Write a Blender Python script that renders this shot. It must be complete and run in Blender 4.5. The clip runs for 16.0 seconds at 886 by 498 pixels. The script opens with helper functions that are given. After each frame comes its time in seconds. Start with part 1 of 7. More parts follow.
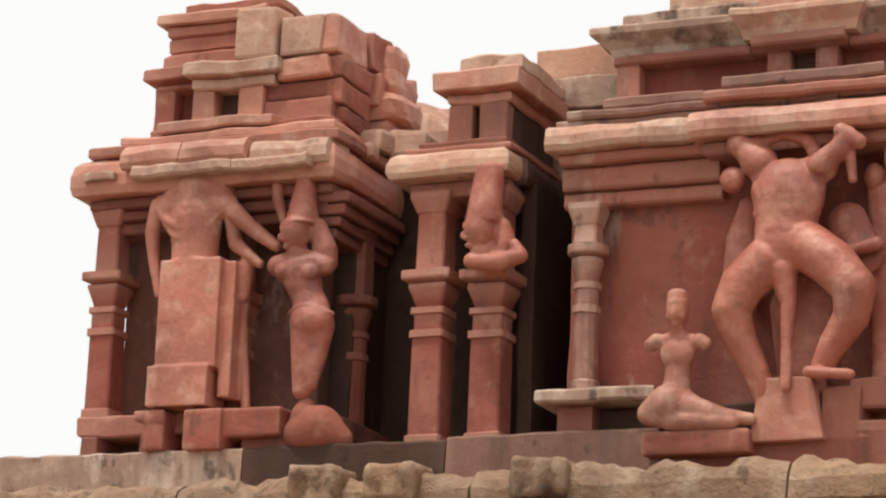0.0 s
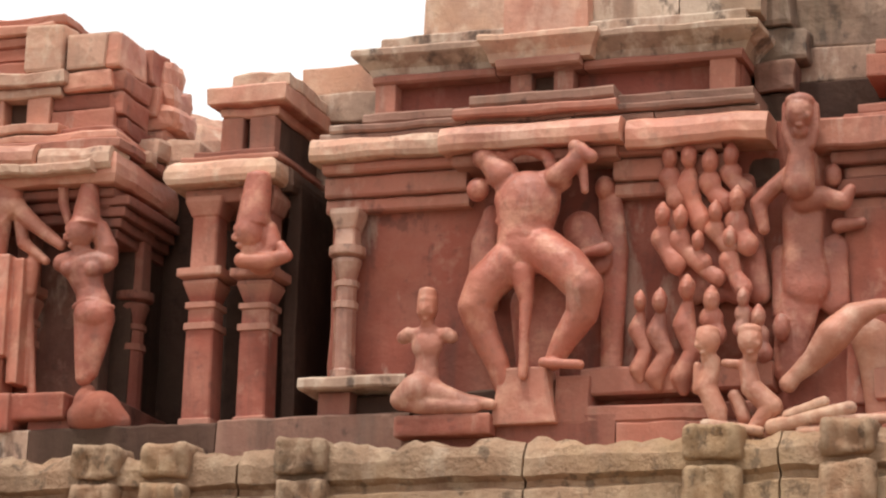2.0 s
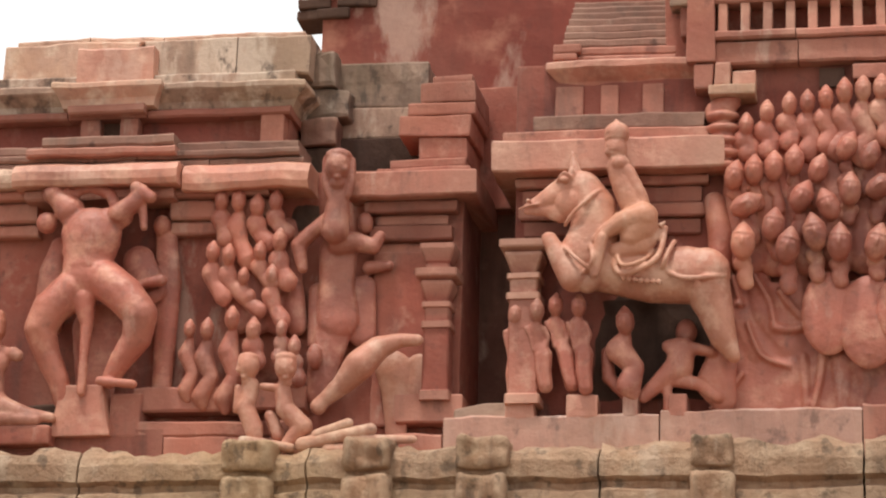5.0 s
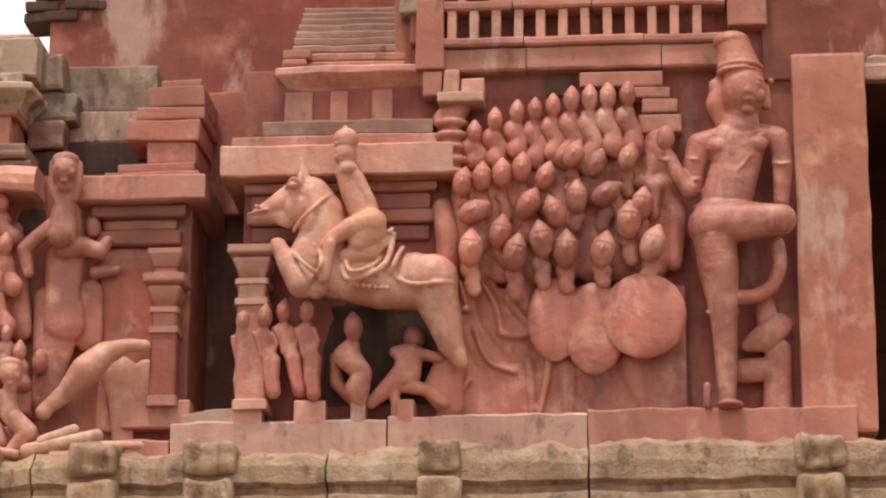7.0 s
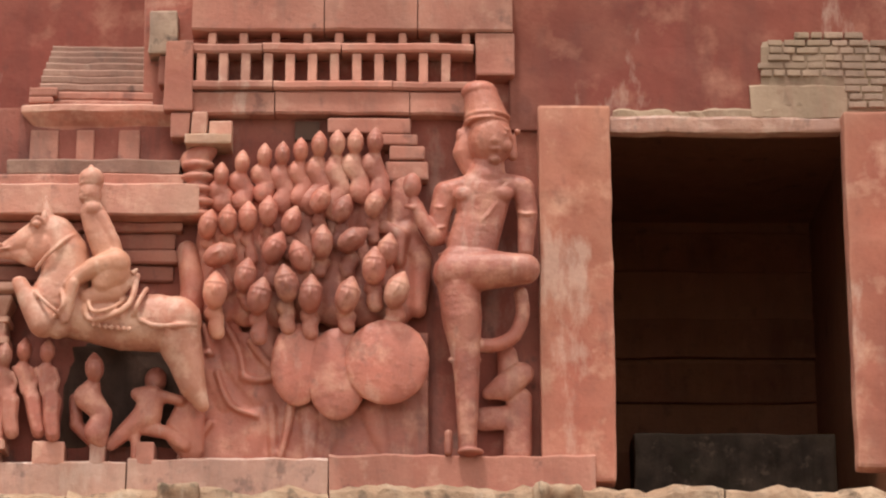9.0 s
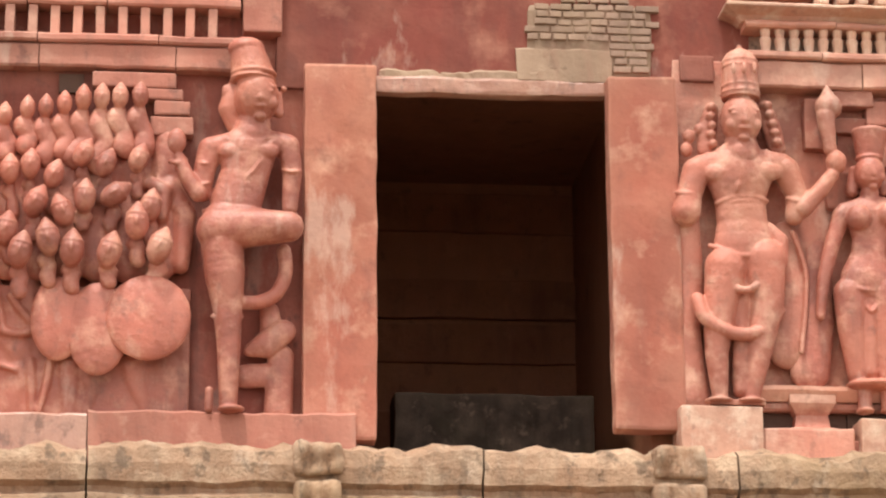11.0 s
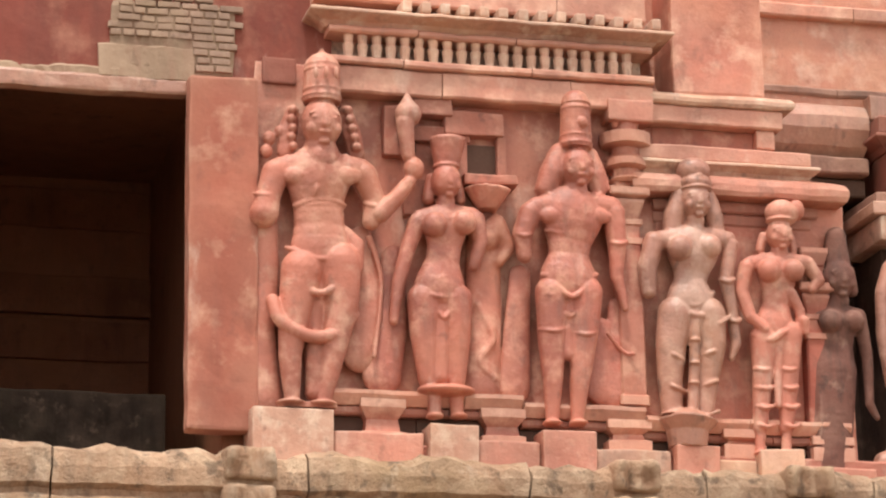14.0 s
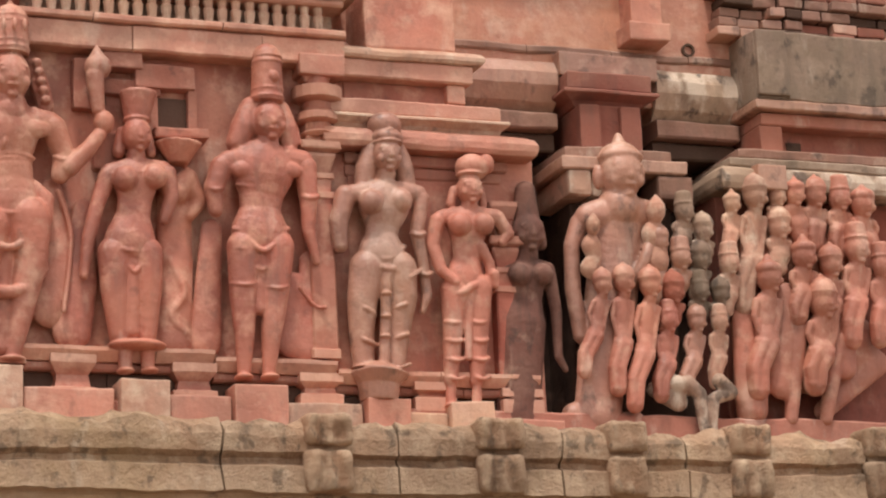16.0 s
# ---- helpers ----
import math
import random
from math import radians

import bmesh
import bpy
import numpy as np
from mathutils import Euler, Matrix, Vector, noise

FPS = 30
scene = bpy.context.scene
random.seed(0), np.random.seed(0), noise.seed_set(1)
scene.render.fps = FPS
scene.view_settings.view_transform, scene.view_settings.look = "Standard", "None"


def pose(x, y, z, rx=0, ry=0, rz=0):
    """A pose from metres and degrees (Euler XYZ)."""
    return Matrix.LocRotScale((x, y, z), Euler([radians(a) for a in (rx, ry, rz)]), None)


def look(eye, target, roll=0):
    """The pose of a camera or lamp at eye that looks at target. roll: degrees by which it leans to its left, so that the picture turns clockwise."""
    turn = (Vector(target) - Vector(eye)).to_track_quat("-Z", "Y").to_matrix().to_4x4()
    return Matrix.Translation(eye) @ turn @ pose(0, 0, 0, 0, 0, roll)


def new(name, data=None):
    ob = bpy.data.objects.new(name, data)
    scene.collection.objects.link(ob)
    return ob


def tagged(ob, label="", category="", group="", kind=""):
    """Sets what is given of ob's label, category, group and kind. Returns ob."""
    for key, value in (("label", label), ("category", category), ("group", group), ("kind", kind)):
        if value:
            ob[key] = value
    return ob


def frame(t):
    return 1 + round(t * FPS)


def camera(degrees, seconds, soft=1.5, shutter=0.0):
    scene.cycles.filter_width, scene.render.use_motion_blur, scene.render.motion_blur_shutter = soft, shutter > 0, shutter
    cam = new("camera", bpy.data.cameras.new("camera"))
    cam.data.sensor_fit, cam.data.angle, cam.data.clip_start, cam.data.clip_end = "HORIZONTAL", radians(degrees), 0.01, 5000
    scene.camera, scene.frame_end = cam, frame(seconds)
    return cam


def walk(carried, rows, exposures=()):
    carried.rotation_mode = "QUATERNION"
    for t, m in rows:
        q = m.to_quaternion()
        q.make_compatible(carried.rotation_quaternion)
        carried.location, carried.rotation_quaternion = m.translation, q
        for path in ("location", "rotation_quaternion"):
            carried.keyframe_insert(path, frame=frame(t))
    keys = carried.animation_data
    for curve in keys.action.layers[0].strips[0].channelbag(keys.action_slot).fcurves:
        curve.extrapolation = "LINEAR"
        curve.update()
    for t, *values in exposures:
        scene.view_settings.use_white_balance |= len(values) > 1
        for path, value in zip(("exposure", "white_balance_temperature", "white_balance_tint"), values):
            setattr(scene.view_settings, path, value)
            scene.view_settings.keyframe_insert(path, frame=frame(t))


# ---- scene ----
# camera: one standing place, nearer to the wall in the first seconds, turning to the right
cam = camera(18, 16.0, soft=2.2)
STAND, TOWARDS = Vector((-1.782, -15.004, -3.077)), Vector((-7.8, 0.0, 1.3))
# seconds, share of the way towards the wall, turn to the right, tilt up, roll
TURNS = [(0, 0.182, -24.200, 14.371, 2.245), (0.5, 0.182, -22.902, 14.617, 1.994), (1, 0.182, -21.616, 14.559, 1.969),
         (1.5, 0.147, -20.314, 14.557, 1.809), (2, 0.099, -19.182, 14.625, 1.593), (2.5, 0.046, -18.080, 14.814, 1.520),
         (3, 0.000, -17.016, 14.980, 1.363), (3.5, 0.000, -15.543, 15.091, 1.347), (4, 0.000, -13.888, 15.266, 1.619),
         (4.5, 0.000, -12.066, 15.467, 1.620), (5, 0.000, -10.429, 15.624, 1.466), (7.5, 0.000, -3.490, 15.900, -0.067),
         (8, 0.000, -2.372, 16.214, -0.170), (8.5, 0.000, -0.912, 16.548, -0.028), (9, 0.000, 0.776, 16.751, -0.058),
         (9.5, 0.000, 2.477, 16.435, -0.178), (12, 0.000, 8.301, 15.805, -0.558), (12.5, 0.000, 10.072, 16.063, -0.695),
         (13, 0.000, 11.690, 16.241, -0.969), (13.5, 0.000, 13.346, 16.108, -0.962), (14, 0.000, 14.799, 15.769, -1.054),
         (14.5, 0.000, 16.432, 15.434, -1.564), (15, 0.000, 17.942, 15.155, -1.933), (15.5, 0.000, 19.682, 14.890, -2.189),
         (16, 0.000, 21.302, 14.611, -2.818)]

# the clip's own brightening and darkening
EXPOSURES = [(0, -0.64), (1, -0.44), (2, -0.39), (3, -0.47), (4.5, -0.48), (5, -0.44), (8, -0.31), (9.5, -0.12), (12, 0.29), (13, 0.27), (14, 0.06), (15, -0.22), (16, -0.35)]


def aim(share, turn, tilt, roll):
    eye = STAND + share * (TOWARDS - STAND)
    a, e = radians(turn), radians(tilt)
    return look(eye, eye + Vector((math.sin(a) * math.cos(e), math.cos(a) * math.cos(e), math.sin(e))), roll)


walk(cam, [(t, aim(*row)) for t, *row in TURNS], EXPOSURES)

# ---- light: bright overcast haze with a veiled high sun in front ----
world = bpy.data.worlds.new("sky")
scene.world = world
world.use_nodes = True
wn, wl = world.node_tree.nodes, world.node_tree.links
SUN_UP, SUN_TURN = radians(72), radians(206)
sky = wn.new("ShaderNodeTexSky")
sky.sky_type, sky.sun_disc, sky.sun_elevation, sky.sun_rotation = "NISHITA", False, SUN_UP, SUN_TURN
sky.air_density, sky.dust_density, sky.ozone_density = 1.0, 6.0, 0.6
haze = wn.new("ShaderNodeMix")
haze.data_type = "RGBA"
haze.inputs[0].default_value = 0.8
haze.inputs[7].default_value = (18.5, 18.4, 17.9, 1)
wl.new(sky.outputs[0], haze.inputs[6])
wl.new(haze.outputs[2], wn["Background"].inputs[0])
wn["Background"].inputs[1].default_value = 0.10
sun = new("sun", bpy.data.lights.new("sun", "SUN"))
sun.data.energy, sun.data.angle, sun.data.color = 3.8, radians(6), (1.0, 0.95, 0.87)
to_sun = Vector((math.sin(SUN_TURN) * math.cos(SUN_UP), math.cos(SUN_TURN) * math.cos(SUN_UP), math.sin(SUN_UP)))
sun.matrix_world = look(to_sun * 40, (0, 0, 0))


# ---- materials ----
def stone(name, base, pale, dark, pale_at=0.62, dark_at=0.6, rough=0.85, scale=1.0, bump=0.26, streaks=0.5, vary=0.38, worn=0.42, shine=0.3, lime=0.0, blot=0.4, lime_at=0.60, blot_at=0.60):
    """Weathered stone or plaster: a base colour with worn pale patches, dark rain stains, grain and relief, and edges
    paled by wear and painted highlight.
    """
    m = bpy.data.materials.new(name)
    m.use_nodes = True
    n, l = m.node_tree.nodes, m.node_tree.links
    b = n["Principled BSDF"]
    b.inputs["Roughness"].default_value = rough
    b.inputs["Specular IOR Level"].default_value = shine
    co = n.new("ShaderNodeTexCoord")
    geo = n.new("ShaderNodeNewGeometry")

    def tex(sc, detail, stretch=(1, 1, 1), off=0.0):
        mp = n.new("ShaderNodeMapping")
        mp.inputs["Scale"].default_value = stretch
        mp.inputs["Location"].default_value = (off, off * 0.7, off * 1.3)
        l.new(geo.outputs["Position"], mp.inputs[0])
        t = n.new("ShaderNodeTexNoise")
        t.inputs["Scale"].default_value, t.inputs["Detail"].default_value, t.inputs["Roughness"].default_value = sc, detail, 0.62
        l.new(mp.outputs[0], t.inputs["Vector"])
        return t.outputs["Fac"]

    def ramp(fac, lo, hi, top=1.0):
        r = n.new("ShaderNodeMapRange")
        r.inputs[1].default_value, r.inputs[2].default_value, r.inputs[4].default_value = lo, hi, top
        l.new(fac, r.inputs[0])
        return r.outputs[0]

    def mix(fac, a, c):
        x = n.new("ShaderNodeMix")
        x.data_type = "RGBA"
        for s, v in ((0, fac), (6, a), (7, c)):
            if hasattr(v, "links"):
                l.new(v, x.inputs[s])
            else:
                x.inputs[s].default_value = v if isinstance(v, float) else (*v, 1)
        return x.outputs[2]

    col = mix(ramp(tex(1.3 * scale, 5), 0.38, 0.62), base, [v * (1 - vary) for v in base])
    col = mix(ramp(tex(2.6 * scale, 6, off=21.0), 0.45, 0.75, 0.5), col, [0.5 * (v + w) for v, w in zip(base, pale)])
    col = mix(ramp(tex(5.5 * scale, 8, off=3.1), pale_at, pale_at + 0.2, 0.7), col, pale)
    if streaks:
        col = mix(ramp(tex(3.0 * scale, 6, (2.2, 2.2, 0.35), 7.7), dark_at, dark_at + 0.2, streaks), col, dark)
    col = mix(ramp(tex(14 * scale, 5, off=11.0), 0.56, 0.75, 0.45), col, dark)
    # convex edges paled: rubbed wear, and highlights painted on what stands out
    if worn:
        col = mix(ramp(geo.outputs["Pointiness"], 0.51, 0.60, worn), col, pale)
    col = mix(ramp(tex(0.9 * scale, 4, off=31.0), 0.50, 0.66, 0.42), col, (min(1, base[0] * 1.12), base[1] * 1.30, base[2] * 1.10))
    if lime:
        col = mix(ramp(tex(2.2 * scale, 9, (1.6, 1.6, 0.6), 41.0), lime_at, lime_at + 0.07, lime), col, [0.35 * v + 0.65 * w for v, w in zip(pale, (0.66, 0.56, 0.46))])
    col = mix(ramp(tex(7.0 * scale, 9, (1, 1, 0.7), 51.0), blot_at, blot_at + 0.08, blot), col, dark)
    fine = tex(48 * scale, 6, off=5.0)
    col = mix(ramp(fine, 0.3, 0.7, 0.12), col, [v * 0.6 for v in base])
    info = n.new("ShaderNodeObjectInfo")
    hsv = n.new("ShaderNodeHueSaturation")
    l.new(ramp(info.outputs["Random"], 0, 1, 0.22), val := n.new("ShaderNodeMath").inputs[0])
    val.node.inputs[1].default_value = 0.89
    l.new(val.node.outputs[0], hsv.inputs["Value"])
    l.new(col, hsv.inputs["Color"])
    l.new(hsv.outputs[0], b.inputs["Base Color"])
    bp = n.new("ShaderNodeBump")
    bp.inputs["Strength"].default_value, bp.inputs["Distance"].default_value = bump, 0.035
    add = n.new("ShaderNodeMath")
    l.new(tex(15 * scale, 8, off=2.0), add.inputs[0])
    weak = n.new("ShaderNodeMath")
    weak.operation, weak.inputs[1].default_value = "MULTIPLY", 0.4
    l.new(fine, weak.inputs[0])
    l.new(weak.outputs[0], add.inputs[1])
    l.new(add.outputs[0], bp.inputs["Height"])
    l.new(bp.outputs[0], b.inputs["Normal"])
    return m


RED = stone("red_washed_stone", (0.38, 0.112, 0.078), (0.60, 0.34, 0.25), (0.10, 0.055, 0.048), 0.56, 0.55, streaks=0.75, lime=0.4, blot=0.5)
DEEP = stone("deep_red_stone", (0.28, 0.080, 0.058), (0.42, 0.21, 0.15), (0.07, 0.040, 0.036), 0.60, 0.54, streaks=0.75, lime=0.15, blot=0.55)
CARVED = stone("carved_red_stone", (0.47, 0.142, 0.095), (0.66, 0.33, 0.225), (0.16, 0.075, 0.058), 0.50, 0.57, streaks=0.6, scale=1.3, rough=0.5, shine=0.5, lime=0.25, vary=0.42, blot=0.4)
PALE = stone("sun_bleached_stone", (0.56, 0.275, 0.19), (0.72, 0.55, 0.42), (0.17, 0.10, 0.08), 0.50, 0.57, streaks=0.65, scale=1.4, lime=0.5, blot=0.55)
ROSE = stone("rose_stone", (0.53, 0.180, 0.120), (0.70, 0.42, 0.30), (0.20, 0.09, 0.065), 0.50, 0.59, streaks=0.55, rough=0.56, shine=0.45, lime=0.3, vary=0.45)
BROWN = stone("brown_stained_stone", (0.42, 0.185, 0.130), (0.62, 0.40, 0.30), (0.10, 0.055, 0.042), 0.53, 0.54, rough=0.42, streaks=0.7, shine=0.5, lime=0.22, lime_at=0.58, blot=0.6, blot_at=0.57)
# dark red for smoke stains, and for painted shade on recess walls
SMOKED_SHADED = stone("smoke_and_shade_stone", (0.21, 0.088, 0.066), (0.50, 0.31, 0.23), (0.045, 0.032, 0.028), 0.57, 0.50, streaks=0.8, lime=0.4, blot=0.6)
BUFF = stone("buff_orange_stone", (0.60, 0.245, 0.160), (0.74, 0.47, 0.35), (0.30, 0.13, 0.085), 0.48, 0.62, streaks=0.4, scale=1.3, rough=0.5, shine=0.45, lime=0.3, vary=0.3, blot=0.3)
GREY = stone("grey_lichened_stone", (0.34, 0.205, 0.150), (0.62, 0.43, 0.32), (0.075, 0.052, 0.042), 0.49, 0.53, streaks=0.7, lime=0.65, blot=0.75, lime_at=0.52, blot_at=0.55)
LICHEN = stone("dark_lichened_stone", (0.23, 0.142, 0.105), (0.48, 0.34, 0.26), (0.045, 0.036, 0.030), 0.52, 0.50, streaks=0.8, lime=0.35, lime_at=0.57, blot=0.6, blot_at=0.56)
# black for soot stains, and for shade painted into niches and recesses
SOOT_SHADE = stone("soot_and_shade_stone", (0.070, 0.040, 0.031), (0.20, 0.115, 0.085), (0.018, 0.013, 0.012), 0.62, 0.5, shine=0.08)
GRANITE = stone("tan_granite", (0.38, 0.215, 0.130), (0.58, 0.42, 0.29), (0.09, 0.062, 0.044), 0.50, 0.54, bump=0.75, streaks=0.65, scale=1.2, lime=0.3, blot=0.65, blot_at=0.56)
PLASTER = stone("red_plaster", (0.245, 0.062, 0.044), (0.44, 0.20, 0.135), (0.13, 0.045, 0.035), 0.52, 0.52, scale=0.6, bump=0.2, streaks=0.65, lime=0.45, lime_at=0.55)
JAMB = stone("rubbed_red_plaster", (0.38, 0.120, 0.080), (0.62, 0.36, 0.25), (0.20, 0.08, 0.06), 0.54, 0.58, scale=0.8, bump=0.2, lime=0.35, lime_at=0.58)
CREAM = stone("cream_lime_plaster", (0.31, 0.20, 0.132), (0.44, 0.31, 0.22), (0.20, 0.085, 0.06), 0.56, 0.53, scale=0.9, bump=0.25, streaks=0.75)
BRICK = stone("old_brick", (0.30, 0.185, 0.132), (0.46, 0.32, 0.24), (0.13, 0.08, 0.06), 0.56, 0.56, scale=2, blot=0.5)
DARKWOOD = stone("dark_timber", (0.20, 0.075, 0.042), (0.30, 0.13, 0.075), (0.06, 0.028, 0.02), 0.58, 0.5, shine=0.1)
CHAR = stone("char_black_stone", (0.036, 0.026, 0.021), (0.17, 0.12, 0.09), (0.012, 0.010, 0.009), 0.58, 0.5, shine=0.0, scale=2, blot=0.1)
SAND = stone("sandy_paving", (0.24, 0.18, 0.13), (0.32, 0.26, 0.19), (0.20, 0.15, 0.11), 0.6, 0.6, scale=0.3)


# ---- building helpers ----
def part(name, bm, material, parent=None, label="", smooth=False):
    mesh = bpy.data.meshes.new(name)
    bmesh.ops.recalc_face_normals(bm, faces=bm.faces)
    if smooth:
        for f in bm.faces:
            f.smooth = True
    bm.to_mesh(mesh)
    bm.free()
    mesh.materials.append(material)
    ob = new(name, mesh)
    if parent:
        ob.parent = parent
        ob.matrix_parent_inverse = Matrix.Translation(-base_of(parent))
    return tagged(ob, label)


def base_of(ob):
    """Where the parent's own frame lies: things stand at their base, parts in the world's frame."""
    return Vector((0, 0, 0)) if ob.parent else Vector(ob.location)


def thing(name, at, label, category, group=""):
    ob = new(name)
    ob.location, ob.empty_display_size = at, 0.1
    return tagged(ob, label, category, group)


def weather(bm, amount, size=5.0, verts=None):
    for v in verts or bm.verts:
        v.co += noise.noise_vector(v.co * size) * amount + noise.noise_vector(v.co * size * 4 + Vector((5, 3, 1))) * amount * 0.45


def cut(bm, cell):
    """Cut long edges so that a worn outline can show."""
    for _ in range(4):
        long = [e for e in bm.edges if e.calc_length() > cell * 1.9]
        if not long:
            break
        bmesh.ops.subdivide_edges(bm, edges=long, cuts=1, use_grid_fill=True)


def block(x0, x1, y0, y1, z0, z1, bevel=0.012, worn=0.006, cell=0.12, into=None, taper=0.0, turn=0.0):
    """A dressed stone with rounded, worn edges. taper: how much narrower the top is on each side."""
    bm = bmesh.new()
    bmesh.ops.create_cube(bm, size=1.0)
    for v in bm.verts:
        top = v.co.z > 0
        s = 1 - (2 * taper / max(x1 - x0, 1e-3) if top else 0)
        v.co = Vector(((x0 + x1) / 2 + v.co.x * (x1 - x0) * s, (y0 + y1) / 2 + v.co.y * (y1 - y0), (z0 + z1) / 2 + v.co.z * (z1 - z0)))
    if turn:
        bmesh.ops.rotate(bm, verts=bm.verts, cent=((x0 + x1) / 2, (y0 + y1) / 2, (z0 + z1) / 2), matrix=Matrix.Rotation(radians(turn), 3, "Y"))
    if bevel:
        bmesh.ops.bevel(bm, geom=list(bm.edges), offset=min(bevel, (x1 - x0) / 3, (y1 - y0) / 3, (z1 - z0) / 3), segments=2, affect="EDGES", profile=0.6)
    if worn:
        cut(bm, cell)
        weather(bm, worn)
    return merge(bm, into)


def merge(bm, into):
    if into is None:
        return bm
    mesh = bpy.data.meshes.new("scrap")
    bm.to_mesh(mesh)
    bm.free()
    into.from_mesh(mesh)
    bpy.data.meshes.remove(mesh)
    return into


def run(x0, x1, profile, worn=0.006, cell=0.09, into=None, ends=0.0):
    """A moulding along x with the profile [(y, z), ...]. ends: how far the front corners draw in (a mitred return)."""
    bm = bmesh.new()
    back = max(y for y, z in profile)
    front = min(y for y, z in profile)
    rows = []
    for x, s in ((x0, 1), (x1, -1)):
        rows.append([bm.verts.new((x + s * ends * (y - front) / max(back - front, 1e-3), y, z)) for y, z in profile])
    k = len(profile)
    for i in range(k):
        bm.faces.new((rows[0][i], rows[0][(i + 1) % k], rows[1][(i + 1) % k], rows[1][i]))
    bm.faces.new(rows[0])
    bm.faces.new(rows[1][::-1])
    if worn:
        cut_x = max(1, int((x1 - x0) / cell))
        bmesh.ops.subdivide_edges(bm, edges=[e for e in bm.edges if abs(e.verts[0].co.x - e.verts[1].co.x) > 0.6 * (x1 - x0)], cuts=cut_x)
        weather(bm, worn)
    return merge(bm, into)


def eave(yb, yf, z0, z1):
    """Profile of a rounded, overhanging cornice."""
    h = z1 - z0
    return [(yb, z1), (yf + 0.05, z1), (yf + 0.02, z1 - 0.12 * h), (yf, z1 - 0.4 * h), (yf, z1 - 0.75 * h), (yf + 0.015, z0 + 0.04 * h), (yf + 0.03, z0), (yf + 0.07, z0 + 0.04 * h), (yb, z0 + 0.05 * h)]


def flat(yb, yf, z0, z1):
    b = min(0.012, (z1 - z0) / 3)
    return [(yb, z1), (yf + b, z1), (yf, z1 - b), (yf, z0 + b), (yf + b, z0), (yb, z0)]


def splay(yb, yf, yi, z0, z1):
    """Profile that leans outwards to its top."""
    return [(yb, z1), (yf, z1), (yf, z1 - 0.3 * (z1 - z0)), (yi, z0), (yb, z0)]


def turned(x, y, profile, sides=12, worn=0.003, into=None, square=False):
    """A shaft about a vertical line with the profile [(radius, z), ...]; square: four-sided."""
    bm = bmesh.new()
    k = 4 if square else sides
    rings = []
    for r, z in profile:
        rr = r * (math.sqrt(2) if square else 1)
        rings.append([bm.verts.new((x + rr * math.cos(2 * math.pi * (i + (0.5 if square else 0)) / k), y + rr * math.sin(2 * math.pi * (i + (0.5 if square else 0)) / k), z)) for i in range(k)])
    for a, b in zip(rings, rings[1:]):
        for i in range(k):
            bm.faces.new((a[i], a[(i + 1) % k], b[(i + 1) % k], b[i]))
    bm.faces.new(rings[0][::-1])
    bm.faces.new(rings[-1])
    if square:
        bmesh.ops.bevel(bm, geom=[e for e in bm.edges if abs(e.verts[0].co.z - e.verts[1].co.z) > 0.02], offset=0.01, segments=1, affect="EDGES")
    weather(bm, worn)
    return merge(bm, into)


# ---- the setting ----
bm = bmesh.new()
bmesh.ops.create_grid(bm, x_segments=2, y_segments=2, size=400)
bmesh.ops.translate(bm, verts=bm.verts, vec=(0, 0, -4.65))
tagged(part("ground", bm, SAND), "bare sandy ground before the temple", kind="structure")

bm = block(-11.6, 10.5, -0.28, 3.2, -4.65, -0.30, worn=0, bevel=0)
tagged(part("wall_lower_storey", bm, GRANITE), "plain granite lower storey of the gateway", kind="structure")

ledge = tagged(new("stone_ledge"), "tan granite ledge with a ragged broken top edge", kind="structure")
random.seed(4)
joints = [-11.6, -9.6, -8.05, -6.5, -5.2, -3.6, -2.2, -0.09, 1.3, 2.56, 3.6, 4.6, 5.4, 6.6, 8.2, 10.5]
for a, b in zip(joints, joints[1:]):
    low = random.uniform(-0.02, 0.03)
    bm = run(a + 0.006, b - 0.006, [(0.6, -0.02 + low), (-0.05, -0.03 + low), (-0.30, -0.01 + low), (-0.36, -0.05 + low), (-0.38, -0.11), (-0.375, -0.2), (-0.33, -0.225), (-0.33, -0.255), (-0.37, -0.275), (-0.37, -0.42), (0.6, -0.42)], worn=0.016, cell=0.05)
    for v in bm.verts:
        if v.co.z > -0.09 and v.co.y < -0.2:
            v.co.z += 0.05 * noise.noise(v.co * 4.0) + 0.03 * noise.noise(v.co * 13)
    part("ledge_stone", bm, GRANITE, ledge)

base = tagged(new("base_course_west"), "worn grey and red base course under the carvings", kind="structure")
for a, b, z, m in ((-10.9, -9.4, 0.19, GREY), (-9.4, -8.3, 0.19, SOOT_SHADE), (-8.3, -7.2, 0.2, SMOKED_SHADED), (-7.2, -6.1, 0.15, DEEP), (-6.1, -4.5, 0.10, RED), (-4.5, -3.3, 0.2, BROWN), (-3.3, -2.2, 0.22, BROWN), (-2.2, -0.75, 0.24, RED)):
    part("base_stone", run(a + 0.004, b - 0.004, flat(0.7, -0.10, -0.06, z), worn=0.014, cell=0.05), m, base)
bm = run(1.05, 9.5, flat(0.7, -0.08, -0.06, 0.13), worn=0.012)
tagged(part("base_course_east", bm, RED), "worn red base course under the carvings", kind="structure")
bm = block(-0.75, 1.05, -0.02, 0.7, -0.06, 0.05, worn=0.01)
tagged(part("door_sill", bm, GREY), "rough dark sill of the gateway opening", kind="structure")

# walls behind the carvings, with thickness
def wall(name, x0, x1, y0, y1, z0, z1, mat, label, worn=0.01):
    return tagged(part(name, block(x0, x1, y0, y1, z0, z1, bevel=0.01, worn=worn, cell=0.2), mat), label, kind="structure")


